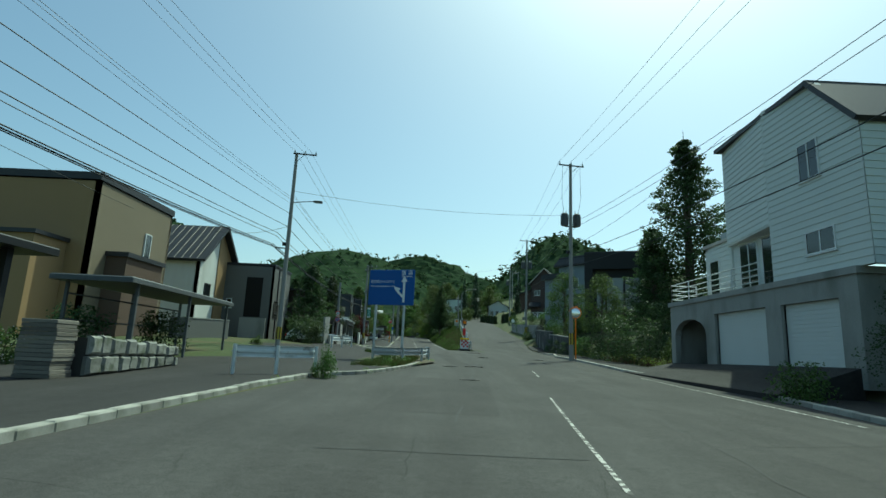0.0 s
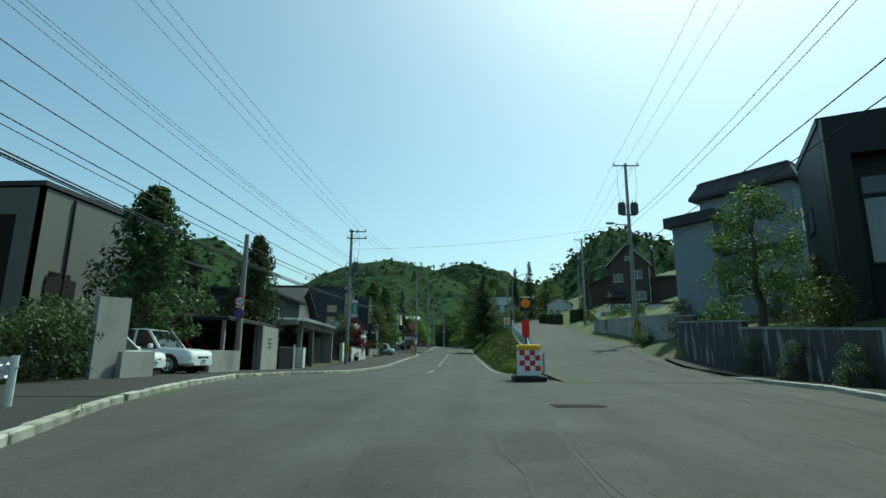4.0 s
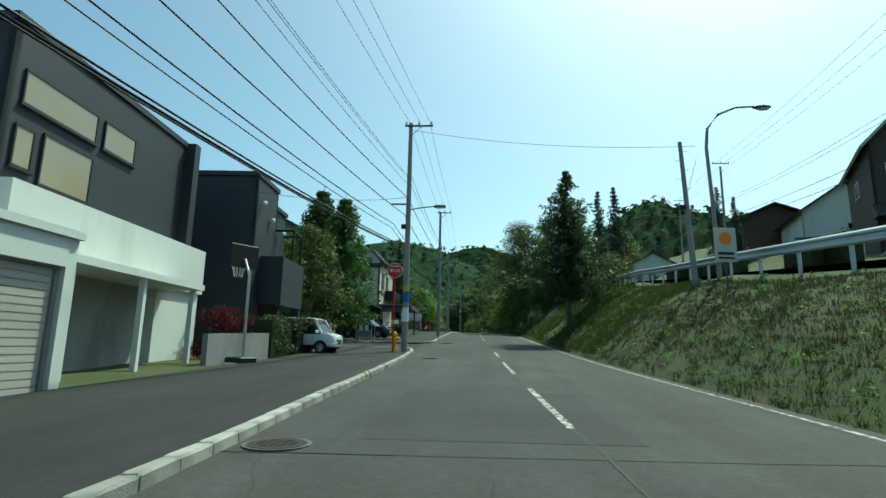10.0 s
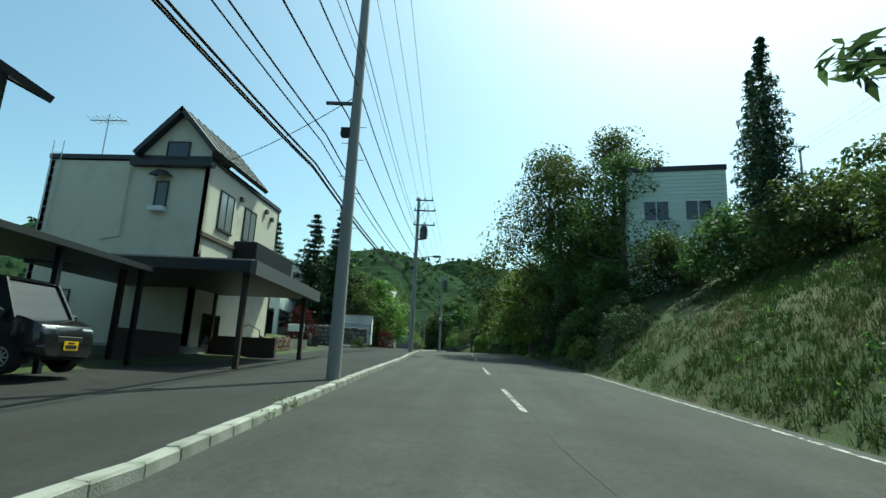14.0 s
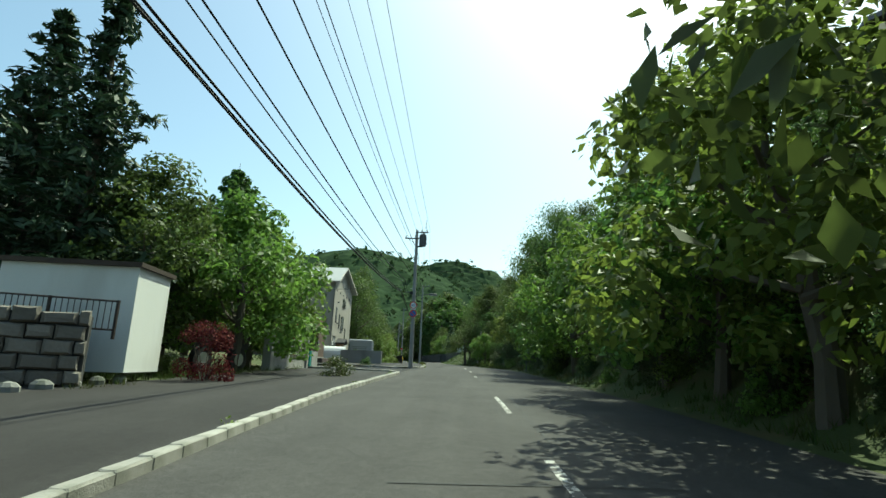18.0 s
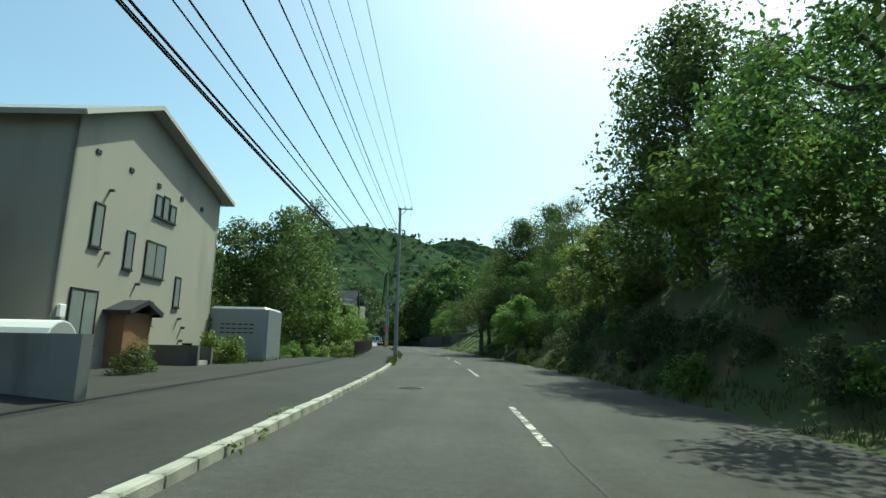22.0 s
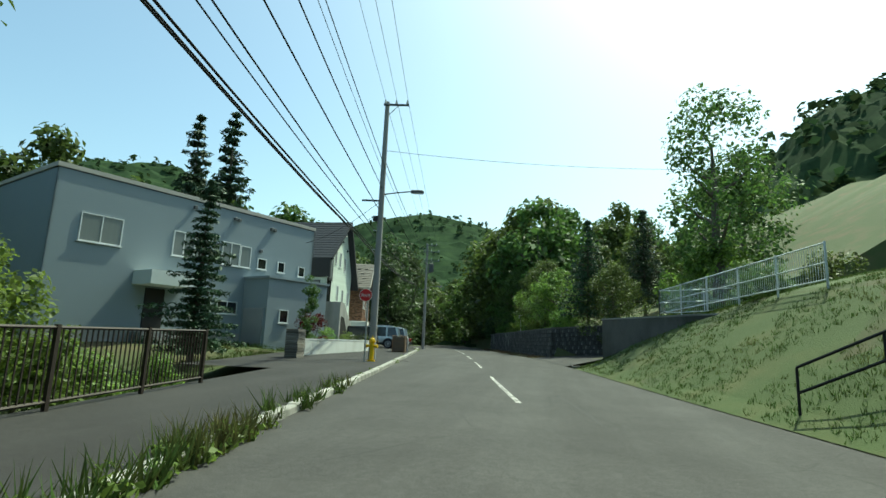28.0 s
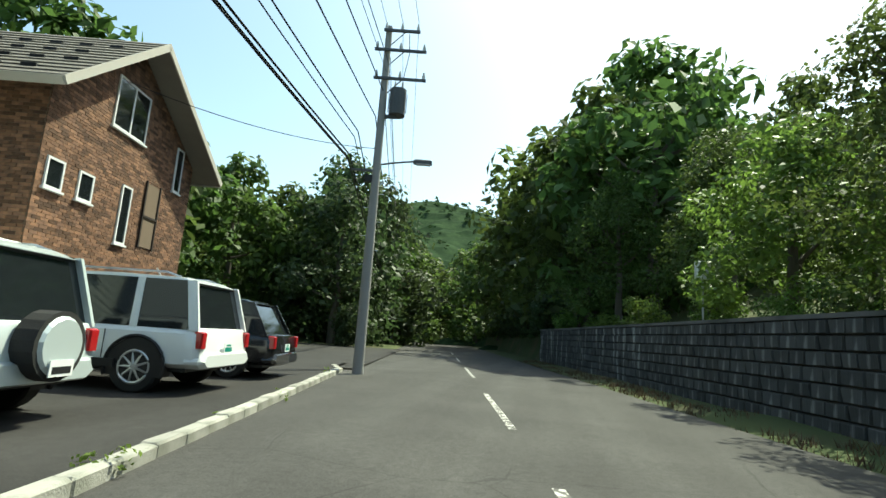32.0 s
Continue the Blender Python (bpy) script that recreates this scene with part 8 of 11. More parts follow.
for k in range(2):
    b = part("bin", Geo().cbox(0.45 * k - 0.2, 0.45 * k + 0.18, -0.2, 0.2, 0, 0.85, 0.04), M["teal" if k else "white_frame"], t)
    part("lid", Geo().cbox(0.45 * k - 0.22, 0.45 * k + 0.2, -0.22, 0.22, 0.85, 0.91, 0.02), M["teal"], b)
plain_wall("low_wall", "short pale concrete wall", at(188.0, -8.9, 0.1), at(189.4, -8.9, 0.1), 0.9, 0.9, 0.2, "concrete")
t = house("dark brown house with a steep single-pitch roof", -33.0, 198.6, 6.4, 3, 8.6, 6.4, 6.4, "brown_wall", "mono", 2.8, 0.35, wins=[("S", 2.4, 4.6, 0.7, 0.7, "dark_frame", "glass_pale"), ("E", 4.6, 4.2, 1.0, 0.7), ("S", 6.5, 1.0, 0.5, 0.9, "dark_frame")], roof_mat="roof_dark")
t = house("dark brown flat-roofed entrance wing with a timber door", -24.9, 197.6, 6.4, 3, 4.5, 7.4, 3.9, "brown_wall", parapet=0.12, wins=[("E", 4.4, 0.9, 0.5, 0.9, "dark_frame", "glass_pale"), ("S", 2.6, 1.0, 0.4, 1.0, "dark_frame")])
part("door", Geo().box(4.5, 4.56, 2.0, 2.9, 0.05, 2.15), M["wood"], t)
# no niche is cut: a black panel carries the shade round the door
part("door_recess", Geo().box(4.5, 4.52, 1.2, 3.6, 0, 2.4), M["hole_shade"], t)
part("awning", Geo().cbox(4.5, 5.5, 0.9, 4.9, 2.45, 2.75, 0.03), M["fascia"], t)
part("doorstep", Geo().cbox(4.5, 5.8, 1.0, 4.6, -0.2, 0.22, 0.03), M["plum_wall"], t)
t = house("warm grey three-storey gabled house with small dark-framed windows", -30.0, 209.6, 6.45, 3, 8.6, 11.2, 8.5, "warm_gray", "gable_e", 1.9, 0.55, ridge_at=0.34, roof_mat="roof_gray", fascia="fascia_pale", wins=[("E", 1.3, 4.1, 0.55, 1.6, "dark_frame", "glass_pale"), ("E", 3.3, 3.6, 0.55, 1.5, "dark_frame", "glass_pale"), ("E", 4.7, 3.5, 1.5, 1.5, "dark_frame", "glass_pale", 2), ("E", 5.0, 6.1, 0.5, 0.95, "dark_frame", "glass_pale"), ("E", 5.6, 6.1, 0.5, 1.05, "dark_frame", "glass_pale"), ("E", 6.2, 6.1, 0.5, 0.8, "dark_frame", "glass_pale"), ("E", 7.3, 2.4, 0.5, 1.4, "dark_frame", "glass_pale"), ("E", 0.7, 0.7, 1.4, 1.9, "dark_frame", "glass_pale", 2), ("E", 3.0, 1.2, 0.5, 0.9, "dark_frame", "glass"), ("E", 4.6, 1.5, 1.1, 1.0, "dark_frame", "glass"), ("E", 8.6, 0.2, 0.9, 0.6, "dark_frame", "glass")])
for q, z in ((2.0, 6.3), (7.9, 1.9), (8.3, 1.5), (2.2, 4.0), (4.3, 3.1), (8.2, 0.9)):
    part("vent_pipe", Geo().cyl((8.6, q, z), (8.78, q, z), 0.06, None, 8), M["gray_box"], t)
for q in range(5):
    part("eave_vent", Geo().box(8.6, 8.64, 1.0 + q * 2.0, 1.25 + q * 2.0, 7.4 - 0.02 * q, 7.55), M["black"], t)
part("meter_box", Geo().cbox(8.6, 8.72, 0.2, 0.5, 1.6, 2.0, 0.02), M["white_frame"], t)
t = thing("porch", "brown timber entrance porch with a dark gabled roof", "porch", *at(213.8, -11.8, 0.2), heading(213))
part("wall", Geo().box(-1.6, 0, 0, 0.1, -0.2, 2.0).box(-1.6, 0, 1.7, 1.8, -0.2, 2.0), M["wood"], t)
part("door", Geo().box(-0.1, -0.02, 0.1, 1.7, -0.1, 1.95), M["wood"], t)
slope_roof(t, None, [(-1.8, -0.3, 2.0), (0.3, -0.3, 2.0), (0.3, 0.9, 2.45), (-1.8, 0.9, 2.45)], 0.08, "roof_dark")
slope_roof(t, None, [(0.3, 2.1, 2.0), (-1.8, 2.1, 2.0), (-1.8, 0.9, 2.45), (0.3, 0.9, 2.45)], 0.08, "roof_dark")
t = thing("arched_store", "white arched plastic store beside a garden wall", "store", *at(208.8, -10.6, 0.15), heading(205) + 95)
ring0 = [(0.75 * math.cos(a), 0.75 + 0.75 * math.sin(a)) for a in np.linspace(0, math.pi, 9)]
part("shell", Geo().loft([[Vector((x, y, z)) for x, z in [(0.75, 0.0)] + ring0 + [(-0.75, 0.0)]] for y in (0, 2.4)]), M["white_frame"], t)
part("end_panel", Geo().prism([(x * 0.94, z * 0.97) for x, z in [(0.75, 0.0)] + ring0 + [(-0.75, 0.0)]], 0, 0.03).mesh("end_panel"), M["shed_metal"], t).matrix_basis = pose(0, 0.02, 0, 90, 0, 0)
plain_wall("garden_wall", "plain grey concrete garden wall", at(203.6, -6.35, 0.12), at(205.6, -10.4, 0.12), 1.15, 1.15, 0.2, "concrete", 0.0)
t = thing("garden_steps", "short concrete steps between low walls", "steps", *at(216.8, -10.3, 0.15), heading(217))
for k in range(4):
    part("step", Geo().box(-0.35 * k - 0.5, -0.35 * k, 0, 1.2, -0.2, 0.16 * (k + 1)), M["concrete"], t)
part("cheek", Geo().box(-1.9, 0.1, -0.2, 0, -0.2, 0.8).box(-1.9, 0.1, 1.2, 1.4, -0.2, 0.7), M["concrete_dark"], t)
t = thing("storage_shed", "grey ribbed steel storage shed with louvre slots", "shed", *at(222.6, -12.2, 0.2), heading(222) + 2)
body = part("body", Geo().cbox(0, 3.0, 0, 3.4, -0.2, 2.75, 0.12), M["shed_metal"], t)
for k in range(22):
    part("rib", Geo().box(2.995, 3.035, 0.16 + k * 0.142, 0.24 + k * 0.142, 0.0, 2.6), M["shed_metal"], body)
for a in range(6):
    for b in range(3):
        part("louvre", Geo().box(0.6 + 0.3 * a, 0.82 + 0.3 * a, -0.015, 0.005, 1.35 + b * 0.22, 1.41 + b * 0.22), M["black"], body)
part("top_panel", Geo().box(0.1, 2.9, -0.02, 0.0, 2.25, 2.6), M["shed_metal"], body)

# ---- fence along the stream ----
fence = [at(y, -5.35, 0.14) for y in (231.0, 240, 250, 258, 266.5)]
railing("dark brown iron railing with close upright bars", fence, 1.12, 2.0, 0.115, "iron")

# ---- last row of houses ----
t = house("blue-grey two-storey house with white-framed windows", -44.1, 277.9, 7.0, -23, 8.2, 15.6, 8.1, "blue_gray", parapet=0.15, fascia="fascia_pale", foot=0.75, wins=[("E", 5.7, 4.78, 1.25, 1.36, "white_frame", "glass_pale", 2), ("E", 6.98, 4.78, 0.8, 1.36, "white_frame", "glass_pale"), ("E", 8.65, 4.72, 1.2, 1.36, "white_frame", "glass_pale", 2), ("E", 9.88, 4.72, 0.75, 1.3, "white_frame", "glass_pale"), ("E", 11.14, 4.77, 0.68, 0.68, "white_frame", "glass"), ("E", 12.7, 4.75, 0.56, 0.7, "white_frame", "glass"), ("E", 14.4, 4.68, 0.56, 0.68, "white_frame", "glass"), ("E", 7.06, 1.97, 1.25, 0.74, "white_frame", "glass", 2), ("E", 8.69, 1.87, 1.33, 0.74, "white_frame", "glass", 2), ("E", 1.2, 4.78, 1.9, 1.36, "white_frame", "glass_pale", 2)])
block(t, "side_wing", 8.2, 10.5, 10.4, 15.0, -0.3, 4.05, "blue_gray", "lower blue-grey garage wing")
block(t, "wing_cap", 8.15, 10.6, 10.3, 15.1, 4.05, 4.17, "blue_gray")
part("garage_door", Geo().box(8.5, 10.3, 10.32, 10.4, 0.2, 2.3), M["shed_metal"], t)
window(t, pose(10.5, 0, 0, 0, 0, 90) @ pose(0, 0, 0, 90, 0, 0), 11.3, 1.48, 0.66, 0.78, "white_frame", "glass")
block(t, "porch_roof", 8.2, 10.0, 3.9, 6.5, 3.0, 3.7, "white_siding", "white porch roof")
part("porch_post", Geo().box(9.7, 9.85, 6.2, 6.35, 0.2, 3.0), M["white_frame"], t)
part("porch_door", Geo().box(8.2, 8.26, 4.6, 5.6, 0.8, 2.9), M["black"], t)
for k in range(3):
    part("step", Geo().box(8.25, 9.6 + 0.3 * (2 - k), 4.0, 6.8, 0.15 * k, 0.15 * (k + 1) + 0.2), M["concrete"], t)
for q, z in ((7.45, 2.95), (7.9, 2.85), (11.2, 5.8), (9.2, 7.45), (9.45, 7.42), (11.85, 7.35), (12.1, 7.32), (6.6, 7.55), (7.95, 5.75), (8.3, 5.72)):
    part("vent_hood", Geo().cbox(8.2, 8.36, q, q + 0.2, z, z + 0.18, 0.03), M["gray_box"], t)
t = thing("gate_pillar", "black slate-clad gate pillar with a small intercom", "gate pillar", *at(277.3, -6.5, 0.12), heading(277))
for k in range(12):
    part("slate", Geo().cbox(-0.5, 0.03 + 0.015 * math.sin(k * 5), -0.4 - 0.01 * math.cos(k * 3), 0.7, 0.1 * k, 0.1 * k + 0.092, 0.01), M["stone"], t)
w0, w1 = at(279.0, -6.95, 0.12), at(289.7, -4.95, 0.12)
t = thing("garden_wall", "white ribbed garden wall along the footway", "wall", *w0, math.degrees(math.atan2(w0.x - w1.x, w1.y - w0.y)))
part("core", Geo().box(-0.12, 0.0, 0, 10.9, -0.2, 0.72), M["white_wall"], t)
for k in range(72):
    part("board", Geo().box(0.0, 0.02, 0.01 + k * 0.15, 0.13 + k * 0.15, 0.0, 0.7), M["white_wall"], t)
part("coping", Geo().box(-0.14, 0.035, 0, 10.9, 0.72, 0.77), M["white_frame"], t)
hydrant(*at(277.1, -3.42, 0.12))
t = thing("hydrant_sign", "round red hydrant sign on a grey pole", "sign", *at(276.8, -3.66, 0.12), heading(277))
part("pole", Geo().cyl((0, 0, -0.3), (0, 0, 3.0), 0.035, None, 8), M["steel"], t)
disc = part("disc", Geo().cyl((-0.1, -0.06, 2.7), (-0.1, -0.04, 2.7), 0.25, None, 28), M["red"], t)
part("rim", Geo().cyl((-0.1, -0.045, 2.7), (-0.1, -0.03, 2.7), 0.27, None, 28), M["sign_white"], disc)
me = text_mesh("消火栓", 0.15, 0.4)
me.transform(pose(-0.1, -0.066, 2.68, 90, 0, 0))
part("lettering", me, M["sign_white"], disc)
t = thing("house", "white lapped-siding house with a steep dark gable roof", "house", -40.3, 294.45, 7.0, 1.0)
we, ws = face_matrix("E", 8.6, 5.7), face_matrix("S", 8.6, 5.7)
wall(t, we, [(0, 2.55), (5.7, 2.55), (5.7, 6.5), (3.65, 10.6), (0.05, 7.3)], "mint_siding", 0.19)
wall(t, ws, [(0, 2.55), (8.4, 2.55), (8.4, 7.3), (0, 7.3)], "mint_siding", 0.19)
wall(t, face_matrix("N", 8.6, 5.7), [(0.2, 0), (8.6, 0), (8.6, 6.5), (0.2, 6.5)], "mint_siding")
wall(t, face_matrix("W", 8.6, 5.7), [(0.2, 0), (5.5, 0), (5.5, 7.2), (2.05, 10.5), (0.2, 6.5)], "mint_siding")
block(t, "basement", 0.1, 8.52, 0.08, 5.62, -1.2, 2.56, "concrete", "grey rendered basement storey")
part("base_trim", Geo().box(8.6, 8.66, -0.05, 5.75, 2.45, 2.56), M["white_frame"], t)
slope_roof(t, None, [(-0.4, -0.35, 7.0), (9.1, -0.35, 7.0), (9.1, 3.65, 10.8), (-0.4, 3.65, 10.8)], 0.14, "roof_dark", shingles=0.36)
slope_roof(t, None, [(9.1, 6.4, 5.1), (-0.4, 6.4, 5.1), (-0.4, 3.65, 10.8), (9.1, 3.65, 10.8)], 0.14, "roof_dark", shingles=0.36)
part("mansard_band", Geo().add([(-0.3, -0.42, 7.02), (8.95, -0.42, 7.02), (8.95, -0.2, 5.5), (-0.3, -0.2, 5.5), (-0.3, -0.02, 7.02), (8.95, -0.02, 7.02), (8.95, -0.02, 5.5), (-0.3, -0.02, 5.5)], [(0, 1, 2, 3), (3, 2, 6, 7), (1, 5, 6, 2), (0, 3, 7, 4), (4, 5, 1, 0)]), M["roof_dark"], t, "dark roof band over the upper windows")
for u, z, ww, hh in ((1.5, 6.8, 0.42, 1.25), (2.5, 6.65, 0.42, 1.25), (3.65, 6.4, 0.42, 1.2), (2.3, 3.75, 0.42, 1.3), (3.5, 3.6, 0.42, 1.2), (4.85, 3.5, 0.42, 1.2)):
    window(t, we, u, z, ww, hh, "white_frame", "glass_pale")
window(t, we, 0.3, 5.3, 0.85, 2.0, "dark_frame", "glass_pale", 1)
window(t, we, 0.1, 3.4, 0.85, 2.1, "dark_frame", "glass", 2)
window(t, ws, 6.85, 3.7, 1.25, 1.55, "dark_frame", "glass_pale", 1)
window(t, ws, 5.75, 4.4, 0.62, 0.55, "dark_frame", "glass")
shutter_door(t, we @ pose(0, 0, -0.05), 3.6, 0.0, 1.75, 2.0, "shed_metal")
block(t, "garage_hood", 8.6, 8.68, 3.5, 5.45, 2.0, 2.1, "concrete_dark")
stair = part("stair_wall", Geo().slab([(-0.55, -0.2), (2.75, -0.2), (2.75, 1.35), (1.5, 2.3), (0.35, 3.45), (-0.55, 3.5)], we @ pose(0, 0, 1.3), 0.25), M["concrete"], t, "tall grey stair wall with an arched opening")
part("stair_return", Geo().box(8.62, 9.9, -0.55, -0.3, -0.2, 3.5), M["concrete"], t)
# arch shape laid on the stair wall, its shade given by the black
part("arch_recess", Geo().slab([(-0.3, -0.1), (1.25, -0.1), (1.25, 1.1), (0.45, 2.3), (-0.3, 2.4)], we @ pose(0, 0, 1.552), 0.012), M["hole_shade"], t)
for u, z in ((2.9, 3.0), (4.2, 8.3), (4.5, 2.7), (3.0, 8.9)):
    part("vent_hood", Geo().ball((8.66, u, z), (0.1, 0.12, 0.12)), M["gray_box"], t)
part("eave_lamp", Geo().ball((8.75, 3.2, 9.4), (0.14, 0.1, 0.1)), M["white_frame"], t)
# brick-tiled house: the tiles are one joined part on each wall
t = house("brick-tiled three-storey house with white windows and grey eaves", -39.98, 301.37, 7.0, 13, 8.6, 6.4, 6.0, "brick_back", "gable_e", 2.1, 0.7, ridge_at=0.42, roof_mat="roof_shingle", fascia="fascia_pale", shingles=0.3, foot=1.6, wins=[("E", 2.0, 5.65, 1.45, 1.3, "white_frame", "glass", 2), ("E", 0.2, 3.6, 0.52, 0.65), ("E", 1.2, 3.6, 0.52, 0.65), ("E", 2.83, 2.9, 0.44, 1.5), ("E", 5.25, 4.9, 0.42, 1.35), ("S", 3.8, 4.0, 0.9, 0.9)])
bw, bh = 0.235, 0.075
for f, n, hgt in (("E", 6.4, 8.1), ("S", 8.6, 6.0)):
    g = Geo()
    m = face_matrix(f, 8.6, 6.4)
    for r in range(int((hgt - 1.6) / bh)):
        z = 1.65 + r * bh
        lim = [0.0, n] if z < 5.9 or f == "S" else [(z - 5.9) / 2.1 * 2.69, n - (z - 5.9) / 2.1 * 3.71]
        u = lim[0] - (bw / 2 if r % 2 else 0)
        while u < lim[1] - 0.03:
            a, b = max(lim[0], u) + 0.004, min(lim[1], u + bw) - 0.008
            if b - a > 0.02:
                o = 0.012 + 0.006 * ((r * 7 + int(u * 10) * 3) % 4) / 3
                q = [m @ Vector(p) for p in ((a, z, o), (b, z, o), (b, z + bh - 0.01, o), (a, z + bh - 0.01, o), (a, z, 0), (b, z, 0), (b, z + bh - 0.01, 0), (a, z + bh - 0.01, 0))]
                g.add(q, [(0, 1, 2, 3), (4, 0, 3, 7), (1, 5, 6, 2), (3, 2, 6, 7), (0, 4, 5, 1)])
            u += bw
    part("brick_tiles", g, M["brick"], t, "mottled orange-brown brick tiles", kind="stuff")
part("lean_to", Geo().cbox(5.5, 9.3, -2.0, -0.05, -0.2, 2.3, 0.03), M["white_wall"], t, "white lean-to store")
block(t, "blind_window", 8.6, 8.64, 3.9, 4.6, 3.0, 4.75, "brick_back", "bricked-up window niche")
part("niche_frame", Geo().box(8.63, 8.67, 3.86, 3.92, 2.96, 4.8).box(8.63, 8.67, 4.58, 4.64, 2.96, 4.8).box(8.63, 8.67, 3.86, 4.64, 3.8, 3.86), M["iron"], t)
st = part("outside_stair", Geo().tube([(8.9, 4.6, 1.6), (9.2, 6.2, 0.0)], 0.04, 5).tube([(8.9, 4.6, 2.5), (9.2, 6.2, 0.9)], 0.025, 5), M["white_frame"], t)
snow = Geo()
for a in range(12):
    for b in range(4):
        x0, y0 = 0.2 + a * 0.72 + 0.3 * (b % 2), -0.3 + b * 0.68
        zz = 6.0 + (y0 / 2.69) * 2.1 + 0.14
        snow.box(x0, x0 + 0.3, y0, y0 + 0.08, zz, zz + 0.06)
part("snow_guards", snow, M["black"], t, kind="stuff")
car("black off-road car with a spare wheel on its tail", -29.9, 296.7, 7.0, 99, 3.6, 1.6, 1.75, "boxy", "car_black", 0.36, "yellow", spare=True)
car("silver-blue off-road wagon with a spare wheel on its tail", -29.05, 299.25, 7.0, 100, 4.8, 1.88, 1.87, "suv", "car_silver", 0.39, spare=True, rack=True)
car("white long off-road wagon with roof rails", -29.4, 303.0, 7.0, 99, 4.9, 1.94, 1.86, "suv", "car_white", 0.4, rack=True)
car("dark sport utility car parked at the end of the row", -29.7, 306.0, 7.0, 100, 4.6, 1.82, 1.7, "wagon", "car_black", 0.35)


def crate(x, y, z, rz, w, d, h, mt, label, slats=6, net="concrete_dark"):
    t = thing("refuse_box", label, "refuse box", x, y, z, rz)
    for a, b in ((0, 0), (w, 0), (0, d), (w, d)):
        part("corner_post", Geo().box(a - 0.03, a + 0.03, b - 0.03, b + 0.03, 0, h), M[mt], t)
    for k in range(slats):
        zz = 0.08 + k * (h - 0.1) / slats
        part("slat", Geo().box(0, w, -0.015, 0.015, zz, zz + 0.02).box(0, w, d - 0.015, d + 0.015, zz, zz + 0.02).box(-0.015, 0.015, 0, d, zz, zz + 0.02).box(w - 0.015, w + 0.015, 0, d, zz, zz + 0.02), M[mt], t)
    part("inner_net", Geo().box(0.006 - 0.012, w + 0.006, -0.006, d + 0.006, 0.03, h - 0.03), M[net], t)
    part("lid", Geo().cbox(-0.04, w + 0.04, -0.04, d + 0.04, h, h + 0.05, 0.015), M[mt], t)
    return t


crate(*at(288.3, -3.75, 0.12), heading(288), 0.75, 1.6, 0.98, "wood", "weathered wooden refuse box with a brown net round it", 3, "brown_net")
crate(*at(290.25, -3.62, 0.12), heading(290), 0.68, 0.6, 0.85, "shed_metal", "grey metal refuse box with finely ribbed sides", 22, "shed_metal")

# ---- right side of the road ----
def plane(x, y, a):
    """The plane of a wall that starts at (x, y) and runs in the direction a, in degrees."""
    return pose(x, y, 0, 0, 0, a) @ pose(0, 0, 0, 90, 0, 0)


# white siding house over its concrete garage
t = thing("house", "tall white siding house on a grey concrete double garage", "house", 12.8, 28, 1.0)
ap = thing("apron", "sloping concrete apron in front of the garage", "driveway", 0, 0, 0, kind="structure")
part("slab", Geo().add([(10.2, 28, 0.95), (10.2, 15.6, 0.75), (12.85, 15.6, 1.62), (12.85, 28, 1.5), (10.2, 28, 0.2), (10.2, 15.6, 0.2), (12.85, 15.6, 0.2), (12.85, 28, 0.2)], [(0, 1, 2, 3), (0, 4, 5, 1), (1, 5, 6, 2), (3, 7, 4, 0)]), M["footway"], ap)
m = plane(0, 0, 270)
g = Geo()
for a, b, c, e in ((0.0, 0.45, 0, 3.4), (3.6, 4.4, 0, 3.4), (8.1, 9.0, 0, 3.4), (11.8, 12.6, 0, 3.4), (4.4, 8.1, 2.75, 3.4), (9.0, 11.8, 2.75, 3.4)):
    g.box(a, b, c, e, -0.3, 0.0, m)
part("garage_front", g, M["concrete"], t)
arch = [(0.45, 3.4), (0.45, 1.9)] + [(2.02 - 1.57 * math.cos(math.pi * k / 8), 1.9 + 0.75 * math.sin(math.pi * k / 8)) for k in range(1, 8)] + [(3.6, 1.9), (3.6, 3.4)]
part("arch", Geo().slab(arch, m @ pose(0, 0, -0.3), 0.3), M["concrete"], t)
# back wall of the porch, in a darker concrete than the front
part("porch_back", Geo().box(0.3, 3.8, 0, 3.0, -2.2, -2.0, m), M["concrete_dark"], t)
part("side_wall", Geo().box(0.0, 0.25, 0, 3.4, -7.0, -0.3, m), M["concrete"], t)
part("side_wall", Geo().box(12.35, 12.6, 0, 3.4, -7.0, -0.3, m), M["concrete"], t)
part("garage_roof", Geo().box(-0.1, 12.7, 3.4, 3.62, -7.2, 0.08, m), M["concrete"], t)
shutter_door(t, m @ pose(0, 0, -0.22), 4.4, 0.55, 3.7, 2.2, "shutter_white")
shutter_door(t, m @ pose(0, 0, -0.22), 9.0, 0.55, 2.8, 2.2, "shutter_white")
# tower
tm = plane(0.1, -8.6, 270)
wall(t, tm, [(0, 3.62), (4.6, 3.62), (4.6, 8.2), (2.9, 10.2), (0, 10.5)], "white_siding", 0.24)
ma = plane(0.75, -4.5, 261.3)
wall(t, ma, [(0, 5.9), (4.12, 5.9), (4.12, 10.5), (0, 10.35)], "white_siding", 0.24)
wall(t, plane(0.9, -4.6, 270), [(0, 3.62), (4.0, 3.62), (4.0, 5.9), (0, 5.9)], "white_siding", 0.24)
part("soffit", Geo().prism([(0.12, -8.6), (0.75, -4.5), (1.6, -4.5), (1.6, -8.6)], 5.82, 5.92), M["white_wall"], t)
wall(t, plane(0.1, -13.2, 0), [(0, 3.62), (6.5, 3.62), (6.5, 8.2), (0, 8.2)], "white_siding", 0.24)
